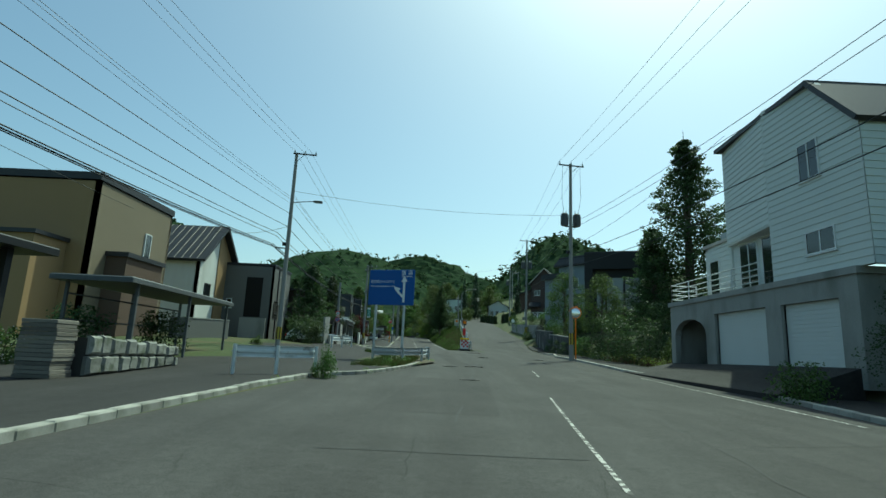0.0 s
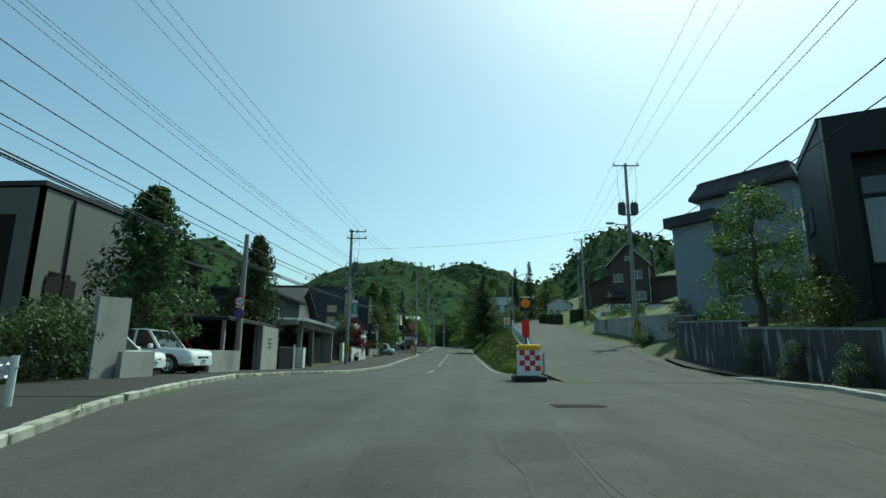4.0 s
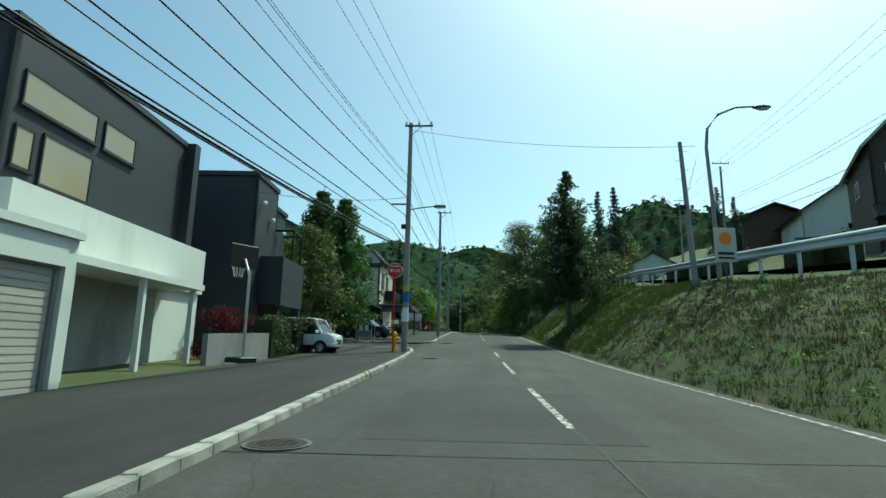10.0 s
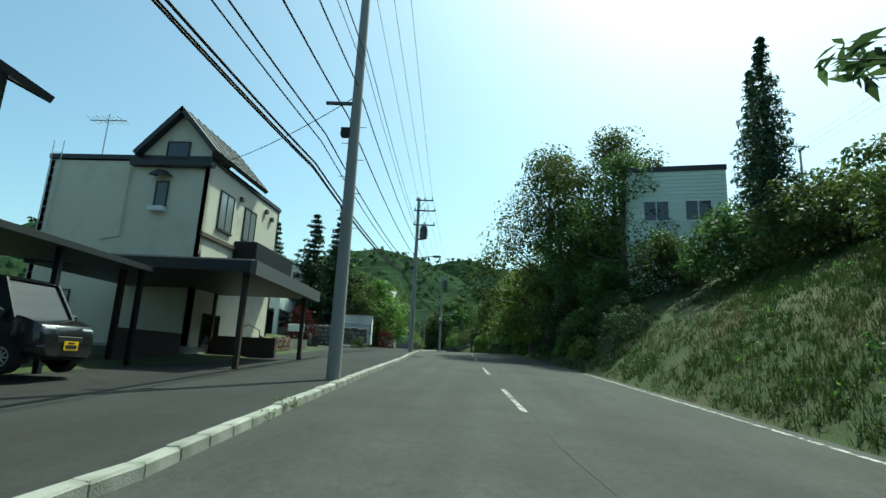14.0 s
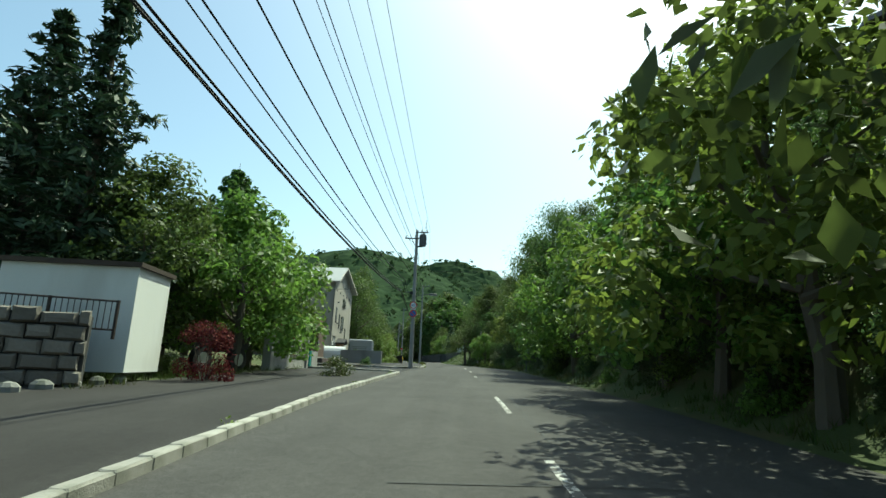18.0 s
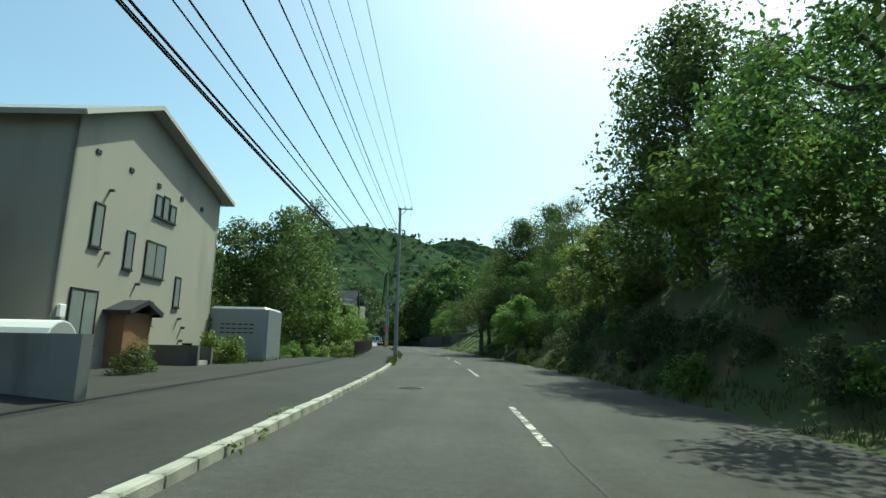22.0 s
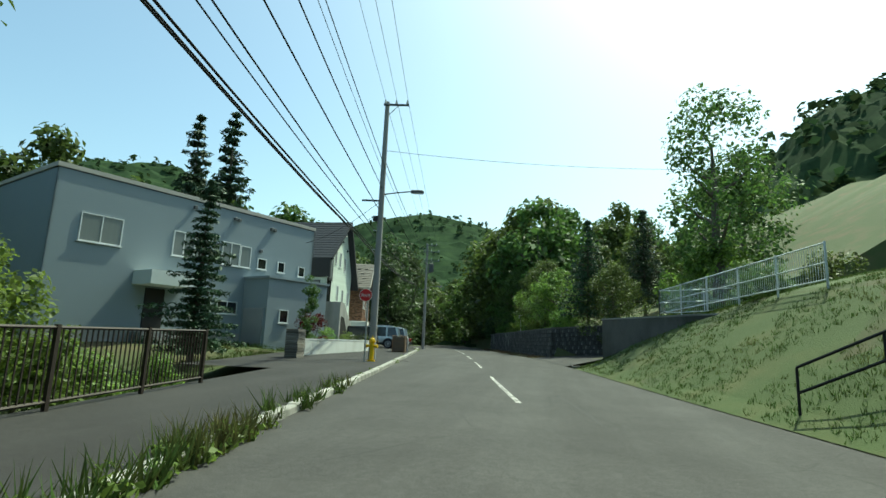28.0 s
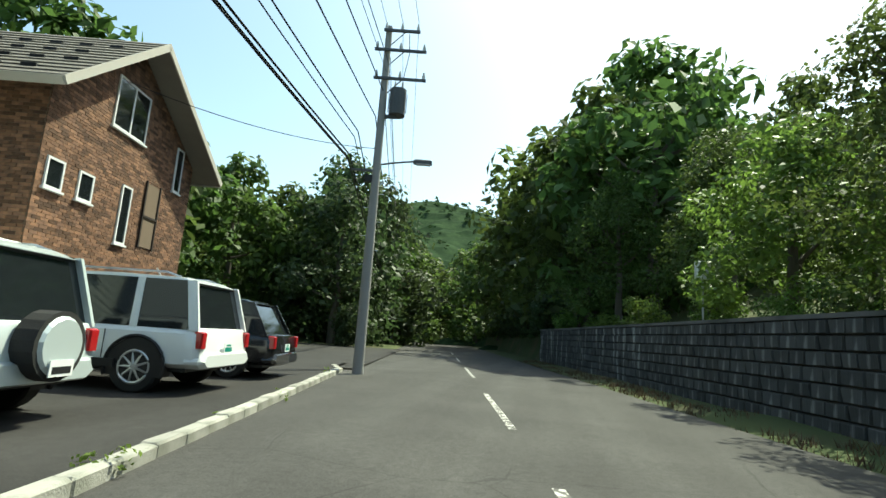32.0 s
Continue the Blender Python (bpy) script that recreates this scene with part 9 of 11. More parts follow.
wall(t, plane(7.0, -4.5, 180), [(0, 3.62), (6.2, 3.62), (6.2, 10.3), (0, 10.3)], "white_siding", 0)
slope_roof(t, None, [(-0.1, -11.4, 10.3), (7.0, -11.4, 10.3), (7.0, -4.3, 10.55), (0.5, -4.3, 10.55)], 0.14, "roof_dark")
slope_roof(t, None, [(-0.1, -13.4, 8.1), (7.0, -13.4, 8.1), (7.0, -11.4, 10.3), (-0.1, -11.4, 10.3)], 0.14, "roof_dark")
window(t, tm, 1.85, 6.9, 1.0, 1.35, "white_frame", "glass", 2)
window(t, tm, 1.9, 4.3, 1.35, 0.8, "white_frame", "glass", 2)
window(t, plane(0.9, -4.6, 270), 0.6, 3.75, 1.3, 2.0, "white_frame", "glass", 2)
window(t, plane(0.9, -4.6, 270), 2.2, 3.75, 1.5, 2.0, "white_frame", "glass", 2)
# low annex behind the balcony
wall(t, plane(1.6, -0.9, 270), [(0, 3.62), (3.7, 3.62), (3.7, 6.6), (0, 6.4)], "white_siding", 0.24)
wall(t, plane(5.6, -0.9, 180), [(0, 3.62), (4.0, 3.62), (4.0, 6.4), (0, 6.4)], "white_siding", 0)
part("annex_roof", Geo().box(1.5, 6, -4.6, -0.8, 6.45, 6.6), M["fascia_pale"], t)
window(t, plane(1.6, -0.9, 270), 0.4, 3.7, 0.9, 2.0, "white_frame", "glass", 1)
part("skylight", Geo().box(1.5, 2.3, -4.4, -2.6, 6.6, 6.9), M["glass_pale"], t)
part("outdoor_unit", Geo().cbox(1.15, 1.5, -3.8, -3.0, 3.66, 4.3, 0.03), M["white_wall"], t, "white air-conditioner unit")
rl = railing("white steel balcony railing along the garage roof", [(14.2, 27.9, 4.62), (12.85, 27.9, 4.62), (12.85, 20.2, 4.62)], 0.95, 1.9, 0, "steel_white", "railing", (0.2, 0.48, 0.76, 1.06), 0.02)
stone_wall("stone_wall", "low wall of dark field stones beside the footway", on(13.4, 11.3), on(4.0, 11.2), 1.1, 1.0, 0.5, 41, "stone", 0.55)
plain_wall("retaining_wall", "short concrete return of the garden wall", on(13.6, 15.5), on(13.5, 11.4), 1.3, 1.0, 0.25, "concrete_dark")

# black-fronted house
h = house("black-framed modern house with a tall glazed front", 15.8, 54.5, 3.2, -22, 8.0, 6.0, 9.1, "slate_wall", "flat", wins=(("S", 1.1, 5.8, 0.9, 0.8, "dark_frame", "glass", 1), ("S", 1.1, 3.0, 0.9, 2.7, "dark_frame", "glass_pale", 1), ("S", 2.1, 3.0, 1.7, 3.6, "dark_frame", "glass_pale", 1), ("S", 3.9, 3.0, 1.7, 3.6, "dark_frame", "glass", 1), ("S", 5.7, 3.0, 1.5, 3.6, "dark_frame", "glass", 1), ("W", 1.2, 5.2, 1.4, 1.2, "dark_frame", "glass", 1), ("W", 4.2, 1.6, 2.0, 1.6, "dark_frame", "glass", 2)), face_mats={"S": "black"}, fascia="fascia")
block(h, "frame_top", 0, 8.0, -0.7, -0.02, 7.4, 9.1, "black", "black projecting roof frame")
block(h, "frame_side", 0, 0.8, -0.7, -0.02, 0, 7.4, "black", "black projecting side frame")
# blue-grey house set cornerwise
h = house("blue-grey two-storey house with a dark roof band", 19.9, 64, 5.2, 40, 8.6, 5.6, 8.6, "blue_gray", "flat", roof_mat="roof_dark", wins=(("W", 1.4, 4.9, 1.6, 1.4, "white_frame", "glass", 2), ("W", 1.3, 1.3, 1.8, 1.9, "white_frame", "glass", 2), ("S", 0.8, 4.9, 1.8, 1.4, "white_frame", "glass", 2), ("S", 4.2, 4.9, 1.8, 1.4, "white_frame", "glass", 2), ("S", 1.0, 1.2, 2.4, 1.9, "white_frame", "glass", 2)), board=0.3, parapet=0.5)
g = Geo()
g.loft([[Vector(p) for p in ((-0.5, -0.5, 7.9), (9.1, -0.5, 7.9), (9.1, 6.1, 7.9), (-0.5, 6.1, 7.9))], [Vector(p) for p in ((-0.5, -0.5, 8.1), (9.1, -0.5, 8.1), (9.1, 6.1, 8.1), (-0.5, 6.1, 8.1))], [Vector(p) for p in ((0.1, 0.1, 9.2), (8.5, 0.1, 9.2), (8.5, 5.5, 9.2), (0.1, 5.5, 9.2))]])
part("roof_band", g, M["roof_dark"], h)
part("lower_bay", Geo().box(-0.9, 0, 4.4, 7.2, 0, 6.2), M["blue_gray"], h)
part("bay_roof", Geo().box(-1.3, 0.2, 4.1, 7.6, 6.2, 6.9), M["roof_dark"], h)
part("belt", Geo().box(-0.12, -0.02, 0.2, 5.5, 3.9, 4.25), M["roof_dark"], h)
ld = thing("ladder", "aluminium ladder leaning on the house wall", "ladder", 24.5, 67.2, 6.0, 40)
for s in (-0.2, 0.2):
    part("stile", Geo().cyl((s, -0.9, 0), (s - 0.9, -0.3, 8.6), 0.035, None, 6), M["steel"], ld)
for k in range(24):
    f = (k + 0.5) / 24
    part("rung", Geo().cyl((-0.2 - 0.9 * f, -0.9 + 0.6 * f, 8.6 * f), (0.2 - 0.9 * f, -0.9 + 0.6 * f, 8.6 * f), 0.018, None, 5), M["steel"], ld)
# block retaining walls
w1 = plain_wall("retaining_wall", "weathered grey concrete retaining wall beside the footway", on(45.5, 13.6, -0.1), on(54, 14.6, -0.1), 1.7, 1.9, 0.3, "ashlar_rest", 0.08, 1.8)
w1 = plain_wall("retaining_wall", "weathered grey concrete block wall with mossy joints", on(54, 14.7, -0.1), on(61.5, 15.2, -0.1), 2.2, 2.0, 0.3, "ashlar_rest", 0.08, 1.2)
pl = on(61.6, 15.3)
block(thing("gate_post", "concrete gate pier at the end of the wall", "gate post", pl.x, pl.y, pl.z, 8), "shaft", -0.35, 0.35, -0.3, 0.3, -0.2, 2.3, "concrete_dark", c=0.03)
plain_wall("retaining_wall", "low concrete garden wall along the upper road", on(64, 16.3), on(92, 18.3), 1.4, 1.0, 0.25, "concrete", 0.06, 2.0)
# convex mirror
b = on_xy(10.4, 38.1)
t = thing("traffic_mirror", "round convex traffic mirror on an orange post", "traffic mirror", b.x, b.y, b.z, -20)
part("post", Geo().tube([(0, 0, -0.2), (0, 0, 3.2), (0.08, 0, 3.9)], 0.045, 10), M["amber"], t, smooth=True)
part("housing", Geo().cyl((0, -0.12, 3.4), (0, -0.04, 3.4), 0.42, 0.36, 22), M["amber"], t)
part("mirror_face", Geo().ball((0, -0.115, 3.4), (0.37, 0.05, 0.37), 22, 8), M["chrome"], t, smooth=True)
part("hood", Geo().tube([(-0.42, -0.2, 3.5), (-0.3, -0.22, 3.72), (0, -0.24, 3.84), (0.3, -0.22, 3.72), (0.42, -0.2, 3.5)], 0.025, 5), M["amber"], t)
# brown brick gable house
h = house("brown brick gable house with white window frames", 21.9, 120, 9.6, -24, 6.2, 9, 8.4, "plum_wall", "gable_s", 3.2, 0.5, roof_mat="roof_dark", shingles=0.3, fascia="fascia_pale", wins=(("S", 2.7, 8.9, 0.35, 0.7, "white_frame", "glass", 1), ("S", 3.25, 8.9, 0.35, 0.7, "white_frame", "glass", 1), ("S", 0.8, 5.4, 1.4, 1.3, "white_frame", "glass", 2), ("S", 3.8, 5.8, 1.4, 1.3, "white_frame", "glass", 2), ("S", 3.4, 2.4, 2.2, 1.3, "white_frame", "glass", 2), ("W", 3, 5.6, 1.4, 1.2, "white_frame", "glass", 2), ("W", 2, 1.2, 2.0, 1.4, "white_frame", "glass", 2), ("E", 2, 4.0, 0.6, 0.8, "white_frame", "glass", 1), ("E", 4, 1.6, 0.6, 1.6, "white_frame", "glass", 1)))
block(h, "chimney", 6.45, 7.0, 1.2, 1.75, 0, 10.6, "plum_wall")
part("chimney_cowl", Geo().cyl((6.7, 1.5, 10.6), (6.7, 1.5, 11.0), 0.12, None, 8).cyl((6.7, 1.5, 11.0), (6.7, 1.5, 11.3), 0.25, 0.02, 8), M["steel"], h)
part("porch_roof", Geo().add([(-0.2, -1.4, 2.9), (2.4, -1.4, 2.9), (2.4, 0, 3.9), (-0.2, 0, 3.9), (-0.2, -1.4, 2.75), (2.4, -1.4, 2.75), (2.4, 0, 2.75), (-0.2, 0, 2.75)], [(0, 1, 2, 3), (7, 6, 5, 4), (0, 4, 5, 1), (1, 5, 6, 2), (3, 7, 4, 0)]), M["roof_dark"], h)
part("downpipe", Geo().tube([(6.7, -0.3, 8.2), (6.3, -0.12, 7.6), (6.3, -0.12, 0)], 0.05, 6), M["white_wall"], h)
part("wing_wall", Geo().box(6.4, 14, 1.8, 8.5, 0, 5.8), M["plum_wall"], h)
part("wing_roof", Geo().prism([(6.2, 1.3), (14.5, 1.3), (14.5, 9), (6.2, 9)], 5.8, 6.2), M["roof_dark"], h)
block(h, "terrace", -0.4, 7.2, -5.6, 0, -1.5, 0.1, "concrete")
t = thing("railing", "white wooden terrace railing with a crossed lattice", "railing", 19.6, 114.6, 9.7, -24)
for k in range(8):
    x = k * 0.95
    if k < 7:
        part("lattice_brace", Geo().cyl((x, 0, 0.1), (x + 0.95, 0, 0.95), 0.03, None, 5), M["white_frame"], t)
        part("lattice_brace", Geo().cyl((x + 0.95, 0, 0.1), (x, 0, 0.95), 0.03, None, 5), M["white_frame"], t)
    part("post", Geo().box(x - 0.04, x + 0.04, -0.04, 0.04, 0, 1.1), M["white_frame"], t)
for z in (0.08, 1.0):
    part("rail", Geo().box(0, 6.65, -0.03, 0.03, z, z + 0.07), M["white_frame"], t)
g0 = house("low white garage with a roller shutter", 24.6, 108.5, 7.4, -20, 5, 5, 2.9, "white_wall", "flat", wins=(("S", 0.5, 0.3, 3.6, 2.0, "white_frame", "shutter_white", 1),))
# pair of houses higher up
h = house("white gable house with a dark roof behind a hedge", 26.6, 137, 11.2, -14, 7.6, 8, 6.2, "white_wall", "gable_s", 2.6, 0.6, roof_mat="roof_dark", wins=(("S", 3.8, 3.6, 1.6, 1.1, "dark_frame", "glass", 2), ("S", 1.0, 0.6, 4.2, 2.0, "dark_frame", "glass", 3), ("W", 2.4, 1.0, 2.0, 1.4, "dark_frame", "glass", 2)))
part("awning_roof", Geo().add([(-0.8, -2.0, 2.7), (7.8, -2.0, 2.7), (7.8, 0, 3.5), (-0.8, 0, 3.5), (-0.8, -2, 2.5), (7.8, -2, 2.5), (7.8, 0, 3.3), (-0.8, 0, 3.3)], [(0, 1, 2, 3), (7, 6, 5, 4), (0, 4, 5, 1), (1, 5, 6, 2), (3, 7, 4, 0)]), M["roof_dark"], h)
h = house("dark brown low house with a wide spreading roof", 23.6, 147, 11.6, -14, 10, 8, 6.6, "brown_wall", "gable_s", 2.2, 1.0, roof_mat="roof_dark", wins=(("S", 0.8, 1.0, 2.0, 1.4, "dark_frame", "glass", 2), ("S", 4.6, 1.0, 2.6, 1.5, "dark_frame", "glass", 2), ("W", 3, 1.0, 2.4, 1.4, "dark_frame", "glass", 2)))
h = house("white house with a stepped gable among trees", 16.6, 163, 9.6, -10, 5.8, 8, 6.4, "white_wall", "gable_s", 1.6, 0.3, roof_mat="roof_gray", wins=(("S", 0.6, 3.8, 0.9, 1.1, "dark_frame", "glass", 1), ("S", 2.2, 3.8, 0.9, 1.1, "dark_frame", "glass", 1), ("S", 4.0, 3.8, 0.9, 1.1, "dark_frame", "glass", 1), ("S", 1.0, 1.2, 1.2, 1.2, "dark_frame", "glass", 1), ("S", 3.4, 1.2, 1.2, 1.2, "dark_frame", "glass", 1)))
h = house("pale green flat-roofed house among trees", 2.6, 148, 8.4, -10, 5.2, 6, 7.6, "mint_siding", "flat", wins=(("S", 0.8, 4.6, 1.4, 1.2, "white_frame", "glass", 2), ("S", 3.0, 4.6, 1.4, 1.2, "white_frame", "glass", 2), ("W", 2, 4.6, 1.6, 1.2, "white_frame", "glass", 2)), board=0.22)
h = house("dark-eaved house with a balcony in the woods above the road", 7.2, 168, 11.0, -6, 6, 8, 6.6, "tan_wall", "gable_e", 1.6, 0.7, roof_mat="roof_dark", wins=(("W", 1.5, 3.9, 2.0, 1.4, "dark_frame", "glass", 2), ("W", 5, 3.9, 1.6, 1.4, "dark_frame", "glass", 2), ("S", 1.5, 3.9, 2.0, 1.4, "dark_frame", "glass", 2)))
block(h, "balcony", -1.2, 0, 0.6, 7.4, 2.9, 4.0, "wood_dark")
h = house("white house with a grey gable roof above the bank", 6.2, 243.5, 15.2, 12, 4.6, 6, 3.2, "white_wall", "gable_s", 2.2, 0.5, roof_mat="roof_gray", wins=(("S", 0.9, 1.8, 1.4, 1.2, "white_frame", "glass", 2), ("S", 3.6, 1.8, 1.4, 1.2, "white_frame", "glass", 2), ("W", 2, 1.8, 1.8, 1.2, "white_frame", "glass", 2), ("W", 5, 1.8, 1.4, 1.2, "white_frame", "glass", 2)))

# ---- split in the road ----
t = thing("crash_cushion", "red and white chequered crash cushion with a yellow cap", "crash cushion", 3.15, 51.0, 1.78, 4)
t.matrix_basis = t.matrix_basis @ Matrix.Diagonal((0.75, 0.75, 0.85, 1))
block(t, "base", -0.72, 0.72, -0.6, 0.7, -0.05, 0.16, "black", "black rubber base", 0.04)
block(t, "drum", -0.48, 0.48, -0.42, 0.5, 0.16, 1.16, "sign_white", "", 0.05)
block(t, "cap", -0.5, 0.5, -0.45, 0.52, 1.16, 1.36, "yellow", "yellow plastic cap", 0.04)
for j in range(4):
    for k in range(4):
        if (j + k) % 2:
            block(t, "chequer", -0.46 + 0.23 * k, -0.23 + 0.23 * k, -0.432, -0.42, 0.34 + 0.2 * j, 0.54 + 0.2 * j, "red")
t = thing("warning_light", "amber warning light on a short striped post", "warning light", 3.2, 52.6, 1.8, 4)
part("post", Geo().cyl((0, 0, -0.2), (0, 0, 2.5), 0.045, None, 8), M["gray_box"], t)
part("marker", Geo().cyl((0, 0, 1.45), (0, 0, 2.1), 0.14, 0.14, 12), M["red"], t, "orange-red reflective sleeve")
block(t, "case", -0.2, 0.2, -0.1, 0.12, 2.45, 2.95, "black", c=0.03)
part("lens", Geo().cyl((0, -0.16, 2.7), (0, -0.1, 2.7), 0.16, 0.18, 18), M["amber"], t)
rail_pts = [at(y, crest(y)[0] + 0.1, crest(y)[1] + 0.02) for y in (54, 56, 60, 65, 70, 76, 82, 88, 96, 104, 112, 120, 129, 138)]
guardrail("galvanised guardrail along the edge of the upper road", rail_pts, 0.75, 2.5, mat_="steel")
for y0, y1 in ((54, 58), (58, 62), (62, 66), (66, 70), (70, 75)):
    a, b2 = at(y0, crest(y0)[0] - 0.12, -0.05), at(y1, crest(y1)[0] - 0.12, -0.05)
    plain_wall("retaining_wall", "stained concrete wall under the guardrail", a, b2, crest(y0)[1] + 0.12, crest(y1)[1] + 0.12, 0.3, "concrete_dark", 0, 2.0)
t = thing("street_lamp", "tall grey street lamp with a curved arm", "street lamp", 5.5, 105.5, 6.4)
part("shaft", Geo().tube([(0, 0, -0.2), (-0.05, 0, 3), (-0.15, 0, 5.8), (-0.05, 0, 6.7), (0.5, 0.1, 7.4), (1.3, 0.2, 7.75), (2.1, 0.25, 7.8)], [0.1, 0.085, 0.07, 0.06, 0.05, 0.045, 0.04], 10), M["pole"], t, smooth=True)
part("lamp_head", Geo().ball((2.45, 0.28, 7.78), (0.42, 0.15, 0.1), 12, 6), M["gray_box"], t, smooth=True)
part("lamp_glass", Geo().ball((2.5, 0.28, 7.7), (0.3, 0.11, 0.08), 10, 5), M["head"], t, smooth=True)
pole("slim concrete pole without crossarms beside the guardrail", 5.0, 106.8, 6.2, 6.8, (), 0, None, False, (-0.3, 0), r=0.14)
t = thing("warning_sign", "faded yellow board on a post behind the guardrail", "sign", 4.4, 102.2, 5.9, 10)
part("post", Geo().cyl((0, 0, -0.3), (0, 0, 1.9), 0.04, None, 8), M["gray_box"], t)
part("board", Geo().cbox(-0.42, 0.42, -0.06, -0.03, 0.7, 1.95, 0.008), M["cream"], t)
part("emblem", Geo().cyl((0, -0.075, 1.55), (0, -0.06, 1.55), 0.24, None, 14), M["amber"], t)
part("lettering", Geo().box(-0.3, 0.3, -0.07, -0.06, 0.95, 1.05).box(-0.3, 0.3, -0.07, -0.06, 0.8, 0.87), M["black"], t, kind="stuff")
b = at(88, 17.5, crest(88)[1] + 0.1)
t = thing("road_sign", "round speed sign turned away on a post", "road sign", b.x, b.y, b.z, 10)
part("post", Geo().cyl((0, 0, -0.2), (0, 0, 2.4), 0.035, None, 8), M["gray_box"], t)
part("disc", Geo().cyl((0, -0.06, 2.1), (0, -0.03, 2.1), 0.3, None, 20), M["sign_white"], t)

# ---- bank along the woods ----
b = on(196, 5.6)
t = thing("road_sign", "grey back of a round road sign on a post", "road sign", b.x, b.y, b.z, heading(196))
part("post", Geo().cyl((0, 0, -0.2), (0, 0, 3.0), 0.035, None, 8), M["gray_box"], t)
part("disc", Geo().cyl((0, -0.06, 2.75), (0, -0.035, 2.75), 0.3, None, 20), M["gray_box"], t)
b = on_xy(-5.4, 239)
t = thing("bare_trunk", "bare leaning dead trunk on the slope", "trunk", b.x, b.y, b.z - 0.2)
part("trunk", Geo().tube([(0, 0, 0), (0.15, 0, 2.6), (0.5, 0, 5.4)], [0.12, 0.09, 0.06], 8), M["bark_pale"], t, smooth=True)
# steps with a handrail up the slope
t = thing("handrail", "black steel handrail beside steps up the slope", "handrail", 0, 0, 0)
hp = [Vector((-10.2, 266, 7.0)), Vector((-8.3, 264.2, 8.3)), Vector((-6.4, 262.5, 9.6)), Vector((-5, 258, 10.1))]
for dz in (0.5, 0.95):
    part("rail", Geo().tube([p + Vector((0, 0, dz - 0.35)) for p in hp], 0.028, 6), M["black_metal"], t)
for a, b2 in zip(hp, hp[1:]):
    for f in (0.0, 0.5):
        p = a.lerp(b2, f)
        part("post", Geo().cyl(p - Vector((0, 0, 0.7)), p + Vector((0, 0, 0.6)), 0.025, None, 6), M["black_metal"], t)
t = thing("steps", "concrete garden steps up the grass slope", "steps", 0, 0, 0)
for k in range(16):
    p = hp[0].lerp(hp[2], k / 16) + Vector((0.45, 0.45, -0.65))
    block(t, "step", p.x - 0.5, p.x + 0.7, p.y - 0.4, p.y + 0.5, p.z - 0.5, p.z + 0.02, "concrete")
# retaining wall and drive
c0, c1, c2 = on(274.6, 10.6, -0.6), on(280.6, 7.3, -0.1), on(281.2, 19, -0.1)
plain_wall("retaining_wall", "pale concrete retaining wall beside the drive", Vector((c1.x, c1.y, rz_(281))), Vector((c2.x, c2.y, rz_(281) + 0.9)), 2.3, 2.6, 0.3, "concrete_dark", 0.06, 1.2)
plain_wall("retaining_wall", "pale concrete retaining wall at the end of the grass slope", Vector((c0.x, c0.y, rz_(275) + 1.2)), Vector((c1.x, c1.y, rz_(281))), 1.3, 2.3, 0.3, "concrete_dark", 0.06, 1.2)
railing("white mesh fence on the retaining wall", [at(270, 10.4, 3.2), at(280, 9.6, 2.6), at(280.9, 18.5, 3.4)], 1.2, 2.0, 0.1, "steel_white", "fence", (0.1, 0.55, 1.06), 0.025, 0.005)
b = Vector((-17.0, 312.3, rz_(312)))
ad = on_xy(b.x, b.y)
t = thing("wall_box", "white and grey box on a post behind the stone wall", "box", ad.x, ad.y, ad.z)
part("post", Geo().cyl((0, 0, -0.3), (0, 0, rz_(310) + 3.95 - ad.z), 0.03, None, 6), M["steel"], t)
block(t, "case", -0.2, 0.2, -0.15, 0.15, rz_(310) + 3.55 - ad.z, rz_(310) + 4.1 - ad.z, "white_wall", c=0.03)
h = house("white house with a balcony rail behind a dark fence", 5.5, 226, 11.5, 10, 7, 8, 5.2, "white_wall", "flat", wins=(("W", 1.5, 2.8, 2.0, 1.4, "dark_frame", "glass", 2), ("W", 5, 2.8, 1.4, 1.4, "dark_frame", "glass", 2), ("S", 1.5, 2.8, 2.0, 1.4, "dark_frame", "glass", 2)))
railing("white rail round the flat roof", [(5.7, 226.2, 16.8), (4.4, 233.6, 16.8)], 1.0, 1.8, 0.14, "steel_white")
plain_wall("retaining_wall", "dark retaining wall along the upper gardens", (2.8, 222, 10.6), (-0.6, 246, 10.3), 1.6, 1.5, 0.3, "concrete_dark", 0, 2.4)
railing("dark iron fence on the garden wall", [(2.9, 222, 12.2), (-0.5, 246, 11.8)], 1.1, 2.0, 0.14, "black_metal", "fence")

# ---- trees and plants ----
TR = random.Random(77)


def grow(proto, spots, rand=True):
    """Sets a plant and its copies on the ground at plan points: x, y, size, height factor."""
    for k, (x, y, s, *hs) in enumerate(spots):
        p = on_xy(x, y, -0.1)
        hz = s * (hs[0] if hs else 1.0)
        r = TR.uniform(0, 360) if rand else 0
        if k == 0:
            proto.matrix_basis = pose(p.x, p.y, p.z, 0, 0, r) @ Matrix.Diagonal((s, s, hz, 1))
        else:
            place(proto, p.x, p.y, p.z, s, r, hz)


def along(y, d):
    p = on(y, d)
    return p.x, p.y


